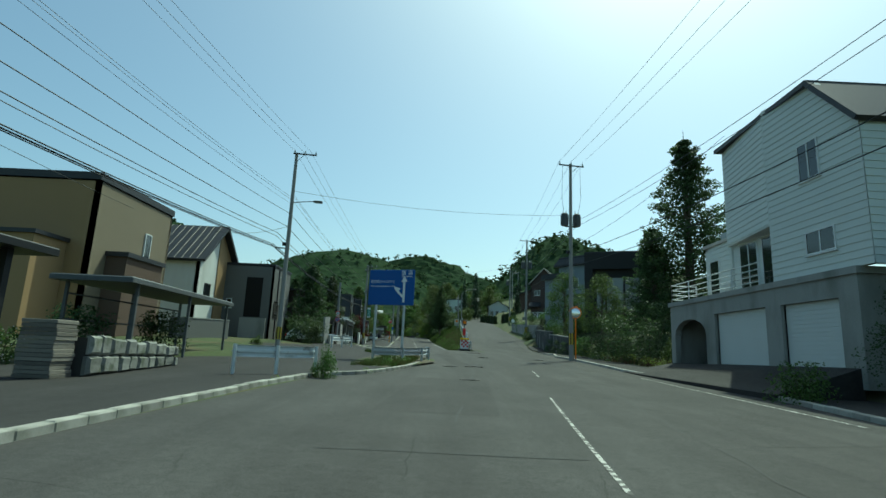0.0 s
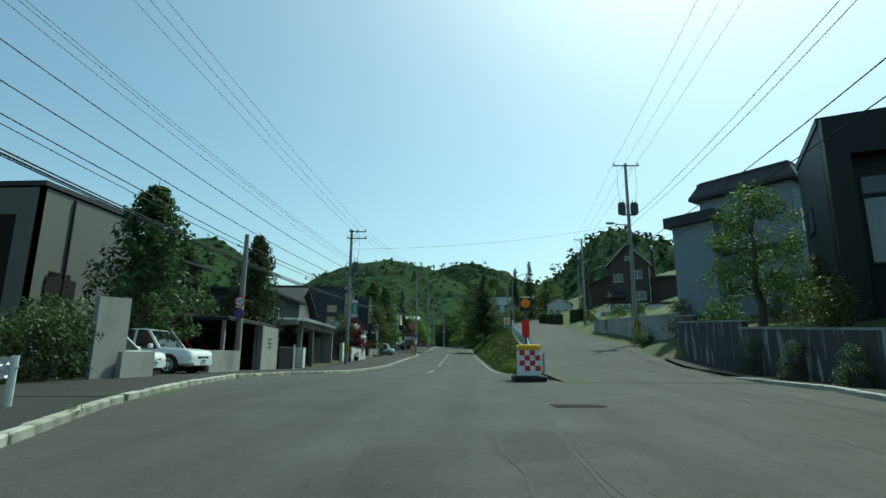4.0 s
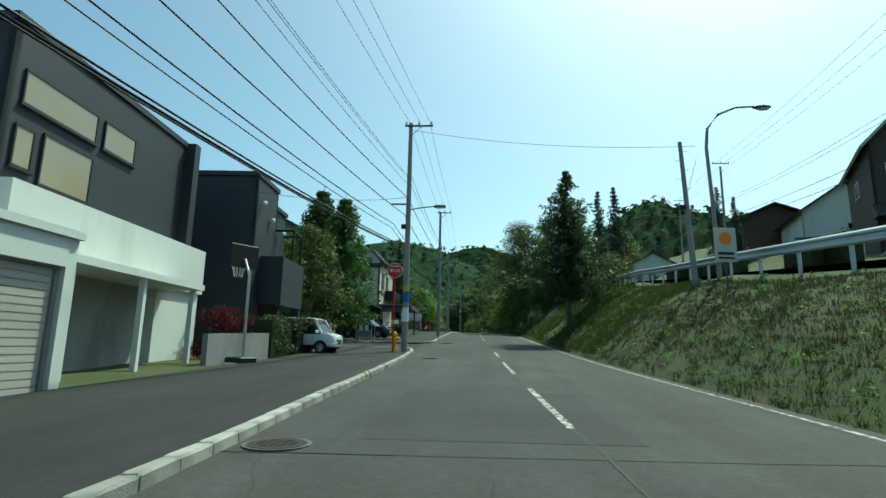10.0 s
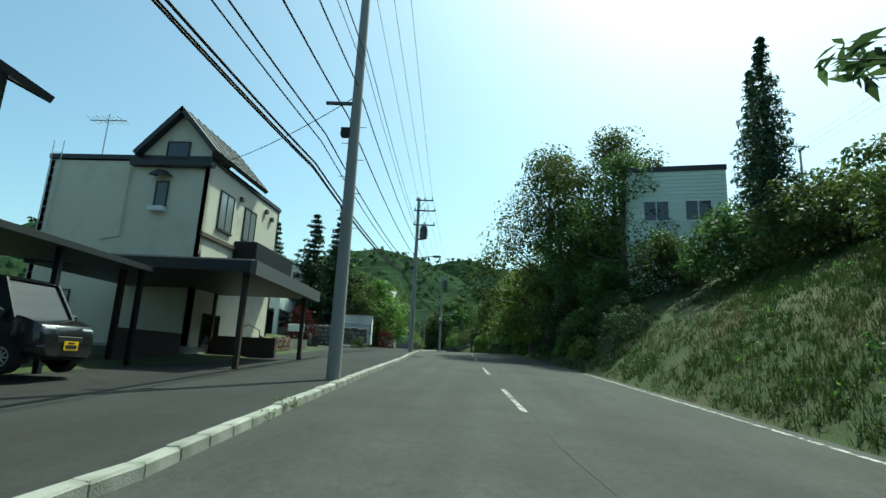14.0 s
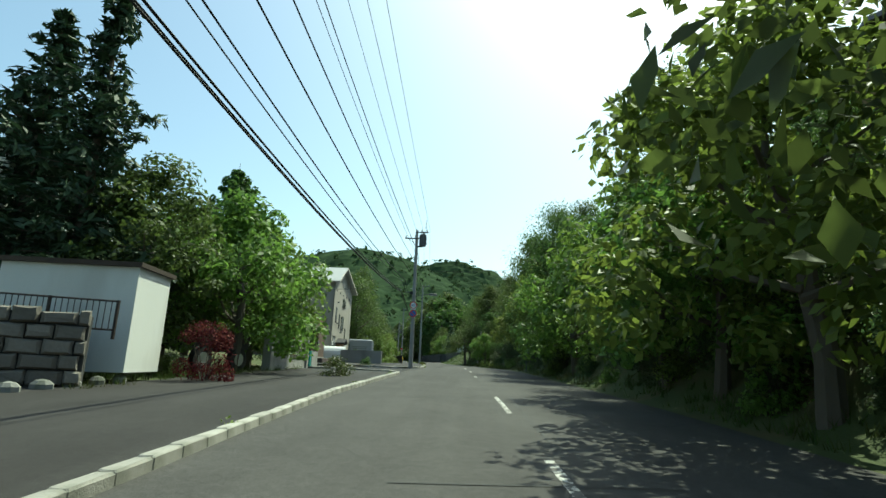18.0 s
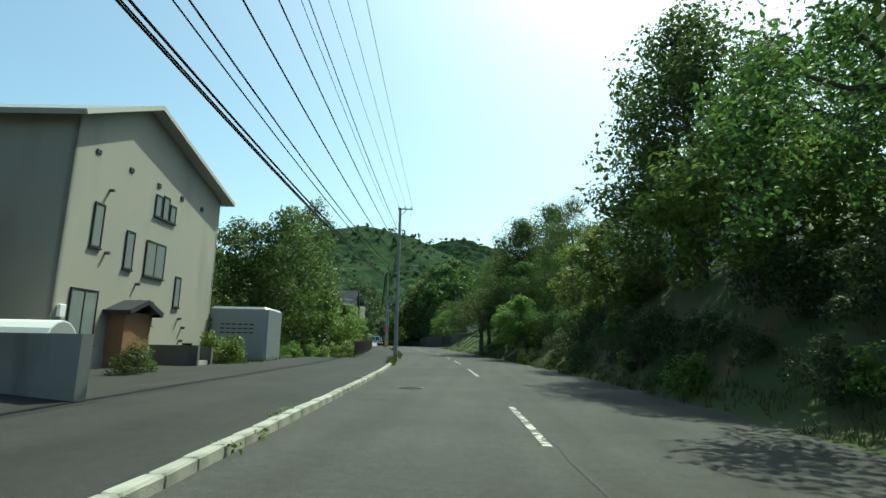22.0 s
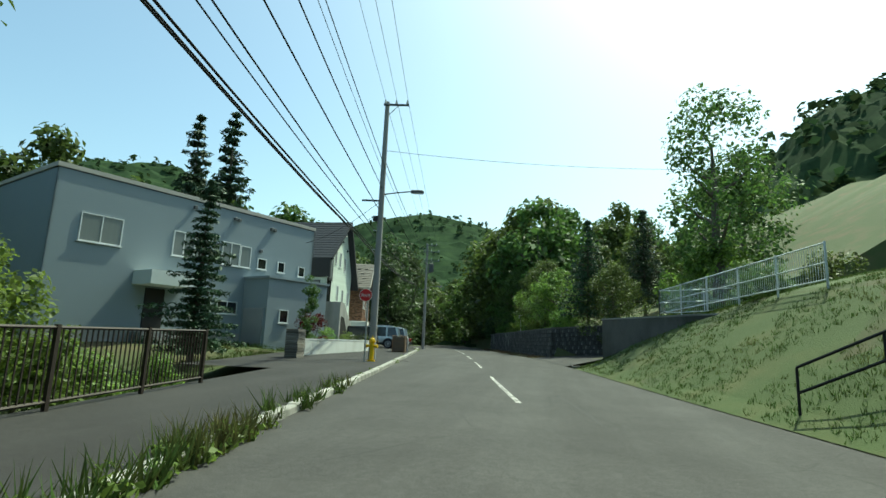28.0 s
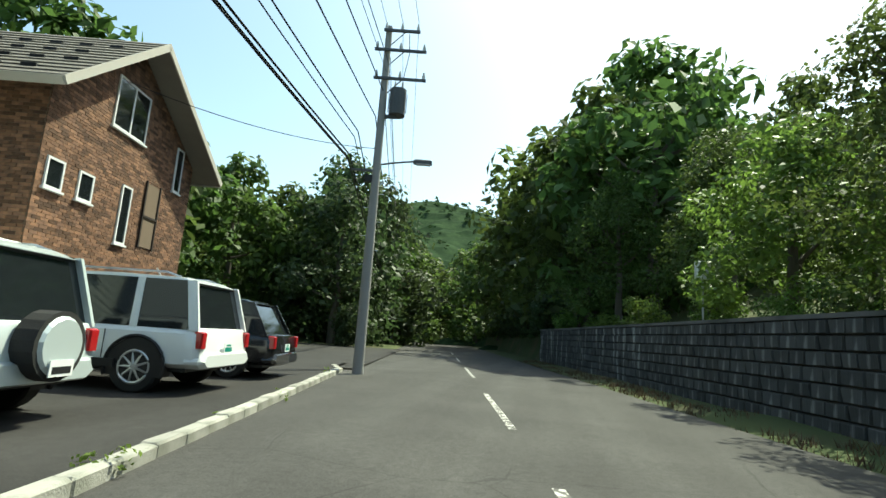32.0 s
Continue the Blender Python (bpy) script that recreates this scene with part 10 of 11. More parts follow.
# single trees, left side
grow(conical("ginkgo_tree", "tall pointed ginkgo tree beside a dark house", 9.0, 2.5, 1, "leaf_dark", 15, 90, 0.22), [(-12.3, 53.2, 0.95), (-12.4, 63.7, 0.78, 1.32), (-16.5, 62.5, 0.95)])
grow(shrub("garden_shrub", "dense dark green garden shrub by a wall", 2.6, 2.2, 1.9, 2, "leaf_dark", 28, 80, 0.12), [(-10, 46, 1.1), (-11.4, 47.5, 1.2), (-12, 24, 0.9), (-13, 20, 0.9), (-12.2, 49.5, 1.0)])
grow(broadleaf("maple_tree", "dark red maple tree beside the footway", 5.0, 2.2, 3, "leaf_red", 60, 120, 0.14, 0.2), [(-12.3, 86.6, 0.9)])
grow(conifer("pine_tree", "small garden pine behind a wall", 6.0, 1.9, 4, "needle", 14, 0.2), [(-17, 70, 1.2)])
grow(broadleaf("leafy_tree", "leafy green street-corner tree with a round crown", 7.5, 3.0, 5, "leaf", 80, 90, 0.2, 0.15), [(-15.5, 114.5, 1.0), (-17.5, 118.5, 1.1), (-20, 116, 1.1), (-16.5, 111.5, 0.7), (-22, 125, 1.0)])
grow(broadleaf("maple_tree", "dark red maple tree over a garden wall", 5.5, 2.4, 6, "leaf_red", 60, 110, 0.16, 0.15), [(-20.6, 161.8, 0.6)])
grow(conifer("fir_tree", "tall dark conifer with ragged drooping branches", 14.0, 3.7, 7, "needle", 22, 0.4, 0.1, 0.05, 0.55), [(-20.6, 171.6, 1.25, 0.85), (-23.6, 172.5, 1.2, 0.75), (-30, 178, 0.9), (-43.6, 298.0, 1.35, 1.06), (-47.6, 298.4, 1.35, 1.04), (-28.3, 274.2, 0.52)])
grow(broadleaf("leafy_tree", "spreading leafy tree above the footway", 8.5, 3.4, 8, "leaf", 90, 100, 0.22, 0.12), [(-18.6, 172.5, 0.9), (-21.0, 178, 1.0), (-22.5, 183, 1.0), (-19, 186.5, 0.62)])
grow(conical("pointed_tree", "dense bright green pointed tree behind a garden", 13.0, 3.9, 81, "leaf", 16, 110, 0.3, 0.1), [(-27.6, 197.5, 1.3)])
grow(broadleaf("maple_tree", "scarlet-leaved maple by a corner", 4.2, 1.8, 9, "leaf_scarlet", 50, 110, 0.13, 0.15), [(-18.3, 188, 0.66, 1.3)])
grow(shrub("garden_shrub", "bright green clipped shrub beside the footway", 1.8, 1.6, 1.3, 10, "leaf", 24, 100, 0.09), [(-17.6, 163.2, 0.7), (-16.8, 171.5, 0.9), (-3.1, 17.1, 0.72, 1.6), (-15, 196, 0.8), (*along(210.4, -9.6), 1.15), (*along(211.6, -9.9), 0.9), (-15.2, 160, 1.0), (-11.8, 36.4, 0.8)])
grow(shrub("flowering_shrub", "leafy shrub dotted with orange and white flowers", 2.0, 1.6, 1.2, 11, "leaf", 22, 80, 0.1, "flower"), [(-12.6, 14, 1.0), (-13.2, 17, 0.9), (-12.4, 176, 0.8), (-27, 290, 1.0)])
grow(shrub("garden_shrub", "dark red-leaved bush by a house", 2.2, 2.0, 1.9, 12, "leaf_red", 26, 90, 0.11), [(-28.3, 285.1, 1.0, 1.2), (-14.8, 170, 0.8), (-13.9, 101.0, 0.85), (-14.2, 103.6, 0.75)])

grow(shrub("garden_shrub", "slender upright leafy shrub in front of a blue-grey house", 1.0, 1.0, 4.6, 38, "leaf", 30, 90, 0.12), [(-27.3, 282.4, 1.0)])
grow(shrub("garden_shrub", "leafy yellow-green garden bush behind a white wall", 1.7, 1.4, 1.5, 39, "leaf_bright", 22, 70, 0.11), [(-28.2, 286.9, 0.9), (-28.6, 288.5, 1.1), (-27.8, 289.4, 0.8), (-28.0, 290.8, 0.95), (-27.1, 290.6, 0.6)])

grow(conical("dense_tree", "dense dark pointed tree at the street corner", 11.0, 2.7, 85, "leaf", 17, 150, 0.2, 0.08), [(-15.3, 120.6, 1.05), (-17.8, 122.6, 1.1)])

# woods and banks on the left, behind the iron fence
grow(broadleaf("wood_tree", "dense leafy tree at the edge of the wood", 11.0, 4.2, 13, "leaf", 105, 120, 0.22, 0.04), [(*along(y, d), s) for y, d, s in ((232, -18.5, 0.9), (241, -12.6, 1.42), (239.5, -16.5, 1.28), (246, -15, 1.22), (253, -14.5, 1.2), (225, -20, 0.8), (260, -22, 1.1))])
FAR = [(*along(y, d), s) for y, d, s in ((232, -17, 1.25), (239, -16.5, 1.4), (246, -15, 1.3), (253, -14.5, 1.25), (225, -19, 1.1), (222, -29, 1.0), (231, -28, 1.15), (241, -27, 1.2), (251, -26, 1.2), (260, -22, 1.2), (228, -40, 1.3), (242, -39, 1.4), (256, -37, 1.4), (266, -27, 1.2), (272, -33, 1.3), (284, -34, 1.3), (296, -33, 1.3), (306, -32, 1.2), (213, -32, 1.2), (215, -42, 1.4), (268, -42, 1.5)) if d < -21 and y != 260]
grow(broadleaf("wood_tree", "tall thin-leaved tree with gaps in its crown", 14.5, 3.4, 14, "leaf", 70, 90, 0.26, 0.32, gap=0.25), [(*along(253, -13), 1.2), (*along(259, -13.5), 1.15), (*along(264, -15), 1.0), (*along(268, 24), 0.8), (*along(283.5, 14.3), 0.88)])
grow(shrub("bramble", "bright green bramble thicket behind the footway", 3.2, 2.6, 1.7, 15, "leaf_bright", 30, 100, 0.16), [(*along(220 + 3.1 * k, -10.4 - 0.8 * math.sin(k * 1.7) if k < 4 else -7.6 - 0.7 * math.sin(k * 1.7)), 0.85 + 0.2 * math.sin(k * 2.3)) for k in range(17)])
grow(broadleaf("sumac", "bright green sumac with long hanging leaves behind the fence", 4.6, 2.6, 82, "leaf_bright", 60, 130, 0.17, 0.15), [(*along(250.5, -8.4), 1.25), (*along(255.5, -8.4), 1.0), (*along(246, -9.4), 1.15), (*along(263, -8.4), 0.65), (-16.8, 176.2, 1.25), (-18.2, 181, 1.3), (*along(163.6, 6.0), 1.25), (*along(171, 6.4), 1.2), (*along(182.6, 6.3), 1.15), (*along(167.6, 6.2), 1.05), (*along(187, 6.4), 0.9), (*along(198, 8.0), 1.2), (*along(208, 8.2), 1.0), (*along(157, 7.6), 0.9), (*along(221, 8.6), 0.9), (*along(233.4, 6.9), 0.72), (*along(235.6, 7.4), 0.7), (*along(300, 9.5), 0.9), (*along(309, 9.8), 1.0), (*along(284.2, 14.6), 1.1)])
grow(shrub("bramble", "dark green undergrowth behind the iron fence", 3.6, 3.0, 2.4, 16, "leaf_dark", 30, 90, 0.2), [(*along(223 + 4.2 * k, -13.4 - 1.0 * math.sin(k)), 1.0 + 0.25 * math.sin(k * 2.1)) for k in range(12)])

# upper right: gardens
grow(conical("poplar_tree", "tall dark pointed tree behind the gardens", 16.0, 3.6, 17, "leaf_dark", 20, 170, 0.2, 0.04), [(20.8, 42.0, 1.3, 0.86), (26.8, 43.0, 1.1, 0.74), (18.4, 43.4, 0.7, 0.8)])
grow(broadleaf("garden_tree", "broad dark garden tree over the footway", 9.0, 3.6, 18, "leaf_dark", 90, 110, 0.17, 0.12), [(-13.0, 85.2, 0.5), (13.4, 13.6, 1.0), (16.5, 9.5, 1.05), (18.5, 33, 0.5), (15.5, 55.5, 0.62), (19, 72, 0.7), (15, 80, 0.5)])
grow(broadleaf("garden_tree", "small sunlit garden tree in front of a house", 6.4, 2.4, 19, "leaf", 80, 110, 0.13, 0.18), [(14.6, 58.5, 1.05), (14.4, 44.5, 0.85)])
grow(shrub("garden_shrub", "overgrown dark shrub above the footway", 4.0, 3.4, 3.6, 20, "leaf_dark", 32, 80, 0.16), [(14.2, 34.2, 0.8), (13.2, 36.8, 1.12), (13.6, 40, 1.2), (13.4, 43.5, 1.0), (16.6, 30, 0.7), (15.8, 37, 1.1), (13.2, 64.5, 0.8), (*along(46.5, 13.1), 0.45), (*along(49.5, 13.6), 0.5), (*along(52.6, 14.0), 0.5), (14.2, 68, 0.7), (16.5, 60, 0.8), (17.8, 31.2, 0.85)])
grow(shrub("garden_shrub", "sunlit green shrub on the garden terrace", 2.2, 2.0, 1.6, 21, "leaf", 26, 75, 0.115), [(13.6, 47.2, 1.1), (13.8, 50, 1.0), (14.2, 53, 1.1), (15.2, 29.4, 0.9), (15.0, 32.0, 0.9), (14, 61, 1.0), (15.6, 103, 1.0), (18.8, 102.5, 1.0), (21, 102, 0.9), (13.6, 74, 0.8), (14.2, 86, 0.9), (12.6, 70.6, 0.7), (10.6, 15.0, 0.7)])
for k, (x, y) in enumerate(((15.8, 118), (17.2, 116.6), (14.0, 124), (13.2, 127), (12.0, 130))):
    hd = hedge("hedge", "clipped dark green hedge along the upper road", 2.8, 1.3, 2.2, 30 + k, "leaf_dark")
    q = on_xy(x, y, -0.1)
    hd.matrix_basis = pose(q.x, q.y, q.z, 0, 0, 100)

for k in range(2):
    hd = hedge("hedge", "dense clipped hedge with red buds in front of a black house", 2.7, 1.2, 1.75, 44 + k, "leaf_dark")
    q = on_xy(-13.1, 104.0 + 2.7 * k, 0.0)
    hd.matrix_basis = pose(q.x, q.y, q.z, 0, 0, 92)

# conifers on the bank
grow(conifer("spruce_tree", "dense dark conifer on the grass bank", 10.6, 4.3, 22, "leaf_dark", 30, 0.3, 0.2, -0.12, 0.4), [(1.4, 121.6, 1.16, 0.96)])
grow(conifer("spruce_tree", "slender dark spruce with drooping branches", 12.0, 2.2, 23, "needle", 26, 0.3), [(7.9, 143, 0.95), (11.5, 151, 1.2), (24, 150, 0.9), (22, 141, 0.7)])
grow(shrub("bank_bush", "dense green bush at the foot of the bank", 3.4, 3.0, 2.8, 24, "leaf", 32, 110, 0.17), [(5.0, 131, 1.0), (7.0, 134, 1.2), (6.0, 137.5, 1.2), (4.6, 141, 1.3), (8.5, 139, 1.3), (3.4, 144.5, 1.2), (1.6, 148, 1.2), (0.2, 152, 1.2), (-0.4, 146.5, 0.9), (4.0, 124.5, 0.6)])

# woods on the right
wood = []
for k in range(15):
    y = 149 + 4.9 * k
    wood.append((*along(y, 9.6 + 1.2 * math.sin(k * 2.1) + (1.5 if y > 205 else 0)), (0.86 + 0.16 * math.sin(k * 1.3)) * (0.75 if 9 < k < 13 else 0.6 if 2 < k < 9 else 1.0)))
grow(broadleaf("overhanging_tree", "tall forked tree with a high crown reaching over the road", 13.0, 4.8, 83, "leaf", 75, 140, 0.15, 0.45), [(*along(155, 7.0), 0.98), (*along(171.5, 8.2), 0.7), (*along(190.5, 7.2), 0.8), (*along(254, 9.5), 0.75), (*along(233.5, 10.8), 0.72)])
wood += [(*along(218.5, 11.5), 0.95), (*along(152.5, 8.0), 0.9), (*along(157.2, 6.7), 1.25), (*along(176.4, 7.6), 0.8), (*along(193, 7.6), 0.85), (*along(243, 9.4), 0.72), (*along(247.2, 10.2), 0.95), (*along(248.5, 11.0), 1.1), (*along(250.5, 14.5), 1.05), (*along(230, 11.5), 0.5), (*along(241, 12), 0.72), (*along(213.5, 9.6), 1.22)]
grow(broadleaf("wood_tree", "dense leafy tree leaning over the road", 10.5, 4.5, 25, "leaf", 85, 130, 0.21, 0.04), wood[0::2])
grow(broadleaf("wood_tree", "dark leafy tree of the roadside wood", 11.5, 4.3, 26, "leaf", 85, 125, 0.21, 0.04), wood[1::2])
back = [(*along(162 + 6.2 * k, 16 + 2.5 * math.sin(k * 1.9)), 0.78 + 0.14 * math.sin(k * 2.7)) for k in range(9)]
grow(broadleaf("wood_tree", "tall leafy tree deeper in the wood", 12.0, 4.6, 27, "leaf", 80, 55, 0.42, 0.1), back + [(*along(172 + 9 * k, 25 + 3 * math.sin(k)), 1.1) for k in range(5)])
grow(shrub("undergrowth", "dark undergrowth hanging down the bank to the road", 3.8, 3.0, 3.0, 28, "leaf_dark", 30, 95, 0.15), [(*along(151 + 2.9 * k, 6.5 + 0.3 * math.sin(k * 2.4)), 0.62 + 0.12 * math.sin(k * 1.2)) for k in range(25)] + [(*along(141 + 2.7 * k, 7.2 + 0.5 * math.sin(k * 1.4)), 0.95 + 0.2 * math.sin(k * 2.2)) for k in range(32)])
grow(shrub("undergrowth", "sunlit undergrowth along the road edge", 2.6, 2.2, 1.5, 29, "leaf_bright", 26, 60, 0.18), [(*along(144 + 5.3 * k, 6.3 + 0.3 * math.sin(k * 3)), 0.7 + 0.2 * math.sin(k * 1.7)) for k in range(17)])
grow(broadleaf("slope_tree", "spreading tree with a forked trunk on the grass slope", 9.0, 4.2, 31, "leaf", 80, 120, 0.16, 0.3), [(*along(237.5, 11.5), 0.6), (*along(241.5, 9.0), 0.95), (*along(244.5, 12.5), 0.85), (*along(246, 6.0), 1.75, 0.66), (*along(251, 7.6), 1.5, 0.72), (*along(264, 18), 0.9), (*along(274, 20), 0.95), (*along(255, 19), 0.9)])
grow(shrub("undergrowth", "green thicket on the grass slope", 3.0, 2.6, 2.0, 32, "leaf", 28, 70, 0.18), [(*along(232 + 4.0 * k, 8.6 + 1.2 * math.sin(k * 1.9)), 0.8 + 0.3 * math.sin(k * 2.9)) for k in range(4)] + [(*along(246 + 6 * k, 15.5 + math.sin(k * 2)), 1.0) for k in range(6)] + [(*along(223.5 + 1.9 * k, 8.4 + 1.7 * (k % 2)), 0.95 + 0.15 * math.sin(k * 2.2), 1.15) for k in range(9)] + [(*along(216 + 2.3 * k, 7.6 + 1.6 * (k % 3) + 0.5 * math.sin(k * 2.2)), 0.85 + 0.2 * math.sin(k * 1.3)) for k in range(15)] + [(*along(219 + 1.6 * k, 8.8 + 1.3 * (k % 2)), 0.8) for k in range(6)] + [(*along(274, 11), 0.8), (*along(277, 12.5), 0.9), (*along(284, 13.2), 1.2), (*along(285.2, 15.5), 1.3), (*along(283.4, 17.5), 1.3), (*along(287, 18), 1.4), (*along(300, 9), 0.9), (*along(306, 8.6), 0.8)])
grow(conifer("pine_tree", "garden pine behind the stone wall", 7.4, 2.4, 33, "needle", 16, 0.26, 0.15, 0.1), [(-11.3, 296.8, 1.15), (-6.5, 300.5, 1.05)])
fw = [(*along(292 + 6 * k, 11.5 + 2.2 * math.sin(k * 2.3)), (0.6 if k < 2 else 0.95 if k < 4 else 1.42) + 0.15 * math.sin(k * 1.1)) for k in range(18)]
FAR += [(*along(298 + 8 * k, 20 + 2.5 * math.sin(k)), 0.5 if k < 2 else 0.75 if k < 4 else 1.4) for k in range(12)] + [(*along(312 + 10 * k, 29 + 3 * math.sin(k * 2)), 0.65 if k < 2 else 1.3) for k in range(8)] + [(*along(326 + 14 * k, 42 + 4 * math.sin(k * 2)), 1.2) for k in range(6)] + [(*along(400 + 8 * k, 6 - 5 * k), 1.3) for k in range(6)]
grow(broadleaf("wood_tree", "leafy tree rising behind the dark stone wall", 10.5, 4.4, 34, "leaf", 95, 100, 0.24, 0.03), fw)
fl = [(*along(338 + 7 * k, -8.5 - 2 * math.sin(k * 2.3)), 1.2 + 0.2 * math.sin(k * 1.1)) for k in range(12)]
FAR += [(*along(322 + 10 * k, -30 - 3 * math.sin(k)), 1.55) for k in range(8)] + [(*along(318 + 8 * k, -19 - 3 * math.sin(k)), 1.4) for k in range(9)]
grow(broadleaf("wood_tree", "dark leafy tree of the far wood", 11.0, 4.6, 35, "leaf_dark", 85, 55, 0.42, 0.03), fl)
FAR += [(*along(326, 13), 1.55), (*along(334, 11.5), 1.65), (*along(343, 12), 1.7), (*along(352, 11), 1.7), (*along(338, 17), 1.75)]
FAR += [(*along(y, d), s) for y, d, s in ((352, -7, 1.2), (360, 8, 1.3), (368, -5.5, 1.4), (378, 6.5, 1.4), (386, -4, 1.5), (394, 4.5, 1.5), (402, -1.5, 1.5), (345, -13, 1.2), (356, -16, 1.3))]
grow(broadleaf("wood_tree", "leafy tree high up the wooded slope", 11.0, 4.6, 84, "leaf", 70, 36, 0.6, 0.03), FAR)
grow(shrub("undergrowth", "dark undergrowth at the edge of the far wood", 4.0, 3.4, 3.2, 36, "leaf_dark", 30, 50, 0.3), [(*along(334 + 5 * k, -6.4 - 0.6 * math.sin(k)), 1.0) for k in range(12)] + [(*along(332 + 5 * k, 8.2), 1.0) for k in range(12)])
grow(shrub("undergrowth", "bright leafy bush over the stone wall", 3.0, 2.4, 2.2, 37, "leaf_bright", 30, 100, 0.16), [(*along(295 + 4.2 * k, 8.6 + 0.5 * math.sin(k * 2)), 0.8 + 0.2 * math.sin(k * 1.7)) for k in range(9)])


# ---- grass and weeds ----
def sow(name, label, material, spans, dens, seed, h=0.25, per=8, spread=0.13, w=0.014):
    """Grass over stretches of the plan: y from, y to, offsets from and to."""
    rng = np.random.default_rng(seed)
    pts = []
    for y0, y1, d0, d1 in spans:
        for k in range(int((y1 - y0) * abs(1.0 if callable(d1) else d1 - d0) * dens * (3 if callable(d1) else 1))):
            y = rng.uniform(y0, y1)
            hi = d1(y) if callable(d1) else d1
            d = rng.uniform(d0, max(hi, d0 + 0.05))
            if noise.noise(Vector((y * 0.5, d * 0.5, seed))) > -0.25:
                pts.append(tuple(on(y, d)))
    return solo(name, tuft_mesh(name, pts, rng, h, per, spread, w), M[material], label, "grass", "stuff")


sow("grass", "green grass on the bank beside the road", "grass", [(56, 140, 5.6, lambda y: crest(y)[0] - 0.2)], 42, 51, 0.15, 9, 0.16, 0.012)
sow("grass", "thick rough grass on the high part of the bank", "grass", [(106, 142, 5.8, lambda y: crest(y)[0] - 0.2)], 85, 68, 0.2, 8, 0.17, 0.013)
sow("dry_grass", "brown cut grass lying on the bank", "dry_grass", [(62, 108, 6.4, lambda y: crest(y)[0] - 0.3), (72, 112, 7.2, lambda y: crest(y)[0] - 0.3)], 16, 52, 0.12, 9, 0.2)
sow("grass", "long green grass on the slope and verge", "grass", [(228, 246, 5.9, 11.0)], 13, 53, 0.3, 8, 0.16)
sow("grass", "short mown grass on the slope", "lawn_grass", [(244, 281, 5.9, 13.5)], 40, 59, 0.11, 9, 0.15, 0.012)
sow("grass", "rough grass along the foot of the wood", "grass", [(140, 232, 5.3, 6.4)], 9, 54, 0.28, 8, 0.16)
sow("grass", "weedy grass behind the footway", "grass", [(166, 183, -10.5, -8.0), (272, 292, -13, -8.7), (219, 232, -12, -9)], 8, 55, 0.25, 8, 0.16)
sow("dry_grass", "tall dry weeds between footway and garden", "dry_grass", [(25, 37, 11.7, 13.2)], 24, 66, 0.55, 7, 0.12)
sow("dry_grass", "dry brown grass on the verge under the trees", "dry_grass", [(200, 262, 5.6, 8.0), (292, 330, 5.5, 7.2), (292, 330, 5.6, 6.8)], 6, 58, 0.16, 8, 0.2)


def weeds(name, label, spots, material, size, r, per, seed):
    rng = np.random.default_rng(seed)
    return solo(name, leaf_mesh(name, [p for p in spots], np.full(len(spots), r), per, size, rng, 0.3), M[material], label, "weeds", "stuff")


wr = random.Random(5)
kerb_weeds = []
for seg in (KL, KL2, KL3, KL4):
    for k in range(int((seg[-1][0] - seg[0][0]) * 0.9)):
        y = wr.uniform(seg[0][0], seg[-1][0])
        if noise.noise(Vector((y * 0.23, 3.1, 0))) > 0.05:
            kerb_weeds.append(tuple(at(y, off(seg, y) - wr.choice((0.2, 0.2, -0.03)), wr.uniform(0.03, 0.16))))
weeds("weeds", "small green weeds growing along the kerb", kerb_weeds, "leaf_bright", 0.06, 0.13, 26, 61)
isl = []
for k in range(46):
    y = wr.uniform(23.5, 36.3)
    isl.append(tuple(at(y, off(KL, y) - 0.4 - wr.uniform(0, 1) ** 1.4 * 1.7, wr.uniform(0.1, 0.26))))
weeds("weeds", "broad-leaved weeds on the traffic island", isl, "leaf", 0.09, 0.24, 40, 62)
ig = []
for k in range(1500):
    y = wr.uniform(22.9, 36.3)
    ig.append(tuple(at(y, off(KL, y) - 0.25 - wr.uniform(0, 1) ** 1.3 * 1.9, 0.09)))
solo("grass", tuft_mesh("grass", ig, np.random.default_rng(67), 0.24, 9, 0.15, 0.012), M["grass"], "uncut grass on the traffic island", "grass", "stuff")
rw = [tuple(at(y, off(KR, y) + 2.9 + wr.uniform(-0.3, 0.5), wr.uniform(0.1, 0.6))) for y in [wr.uniform(28, 46) for k in range(60)]]
weeds("weeds", "yellow-green weeds at the foot of the garden bank", rw, "leaf_bright", 0.1, 0.28, 40, 63)
lw = [tuple(on(wr.uniform(58, 138), 5.75 + wr.uniform(-0.1, 0.3), 0.08)) for k in range(110)]
weeds("weeds", "low weeds along the foot of the bank", lw, "leaf", 0.07, 0.16, 24, 64)
bk = []
for k in range(420):
    y = wr.uniform(57, 140)
    bk.append(tuple(on(y, wr.uniform(5.9, crest(y)[0]), 0.06)))
weeds("weeds", "broad-leaved weeds scattered over the bank", bk, "leaf_bright", 0.09, 0.22, 16, 65)


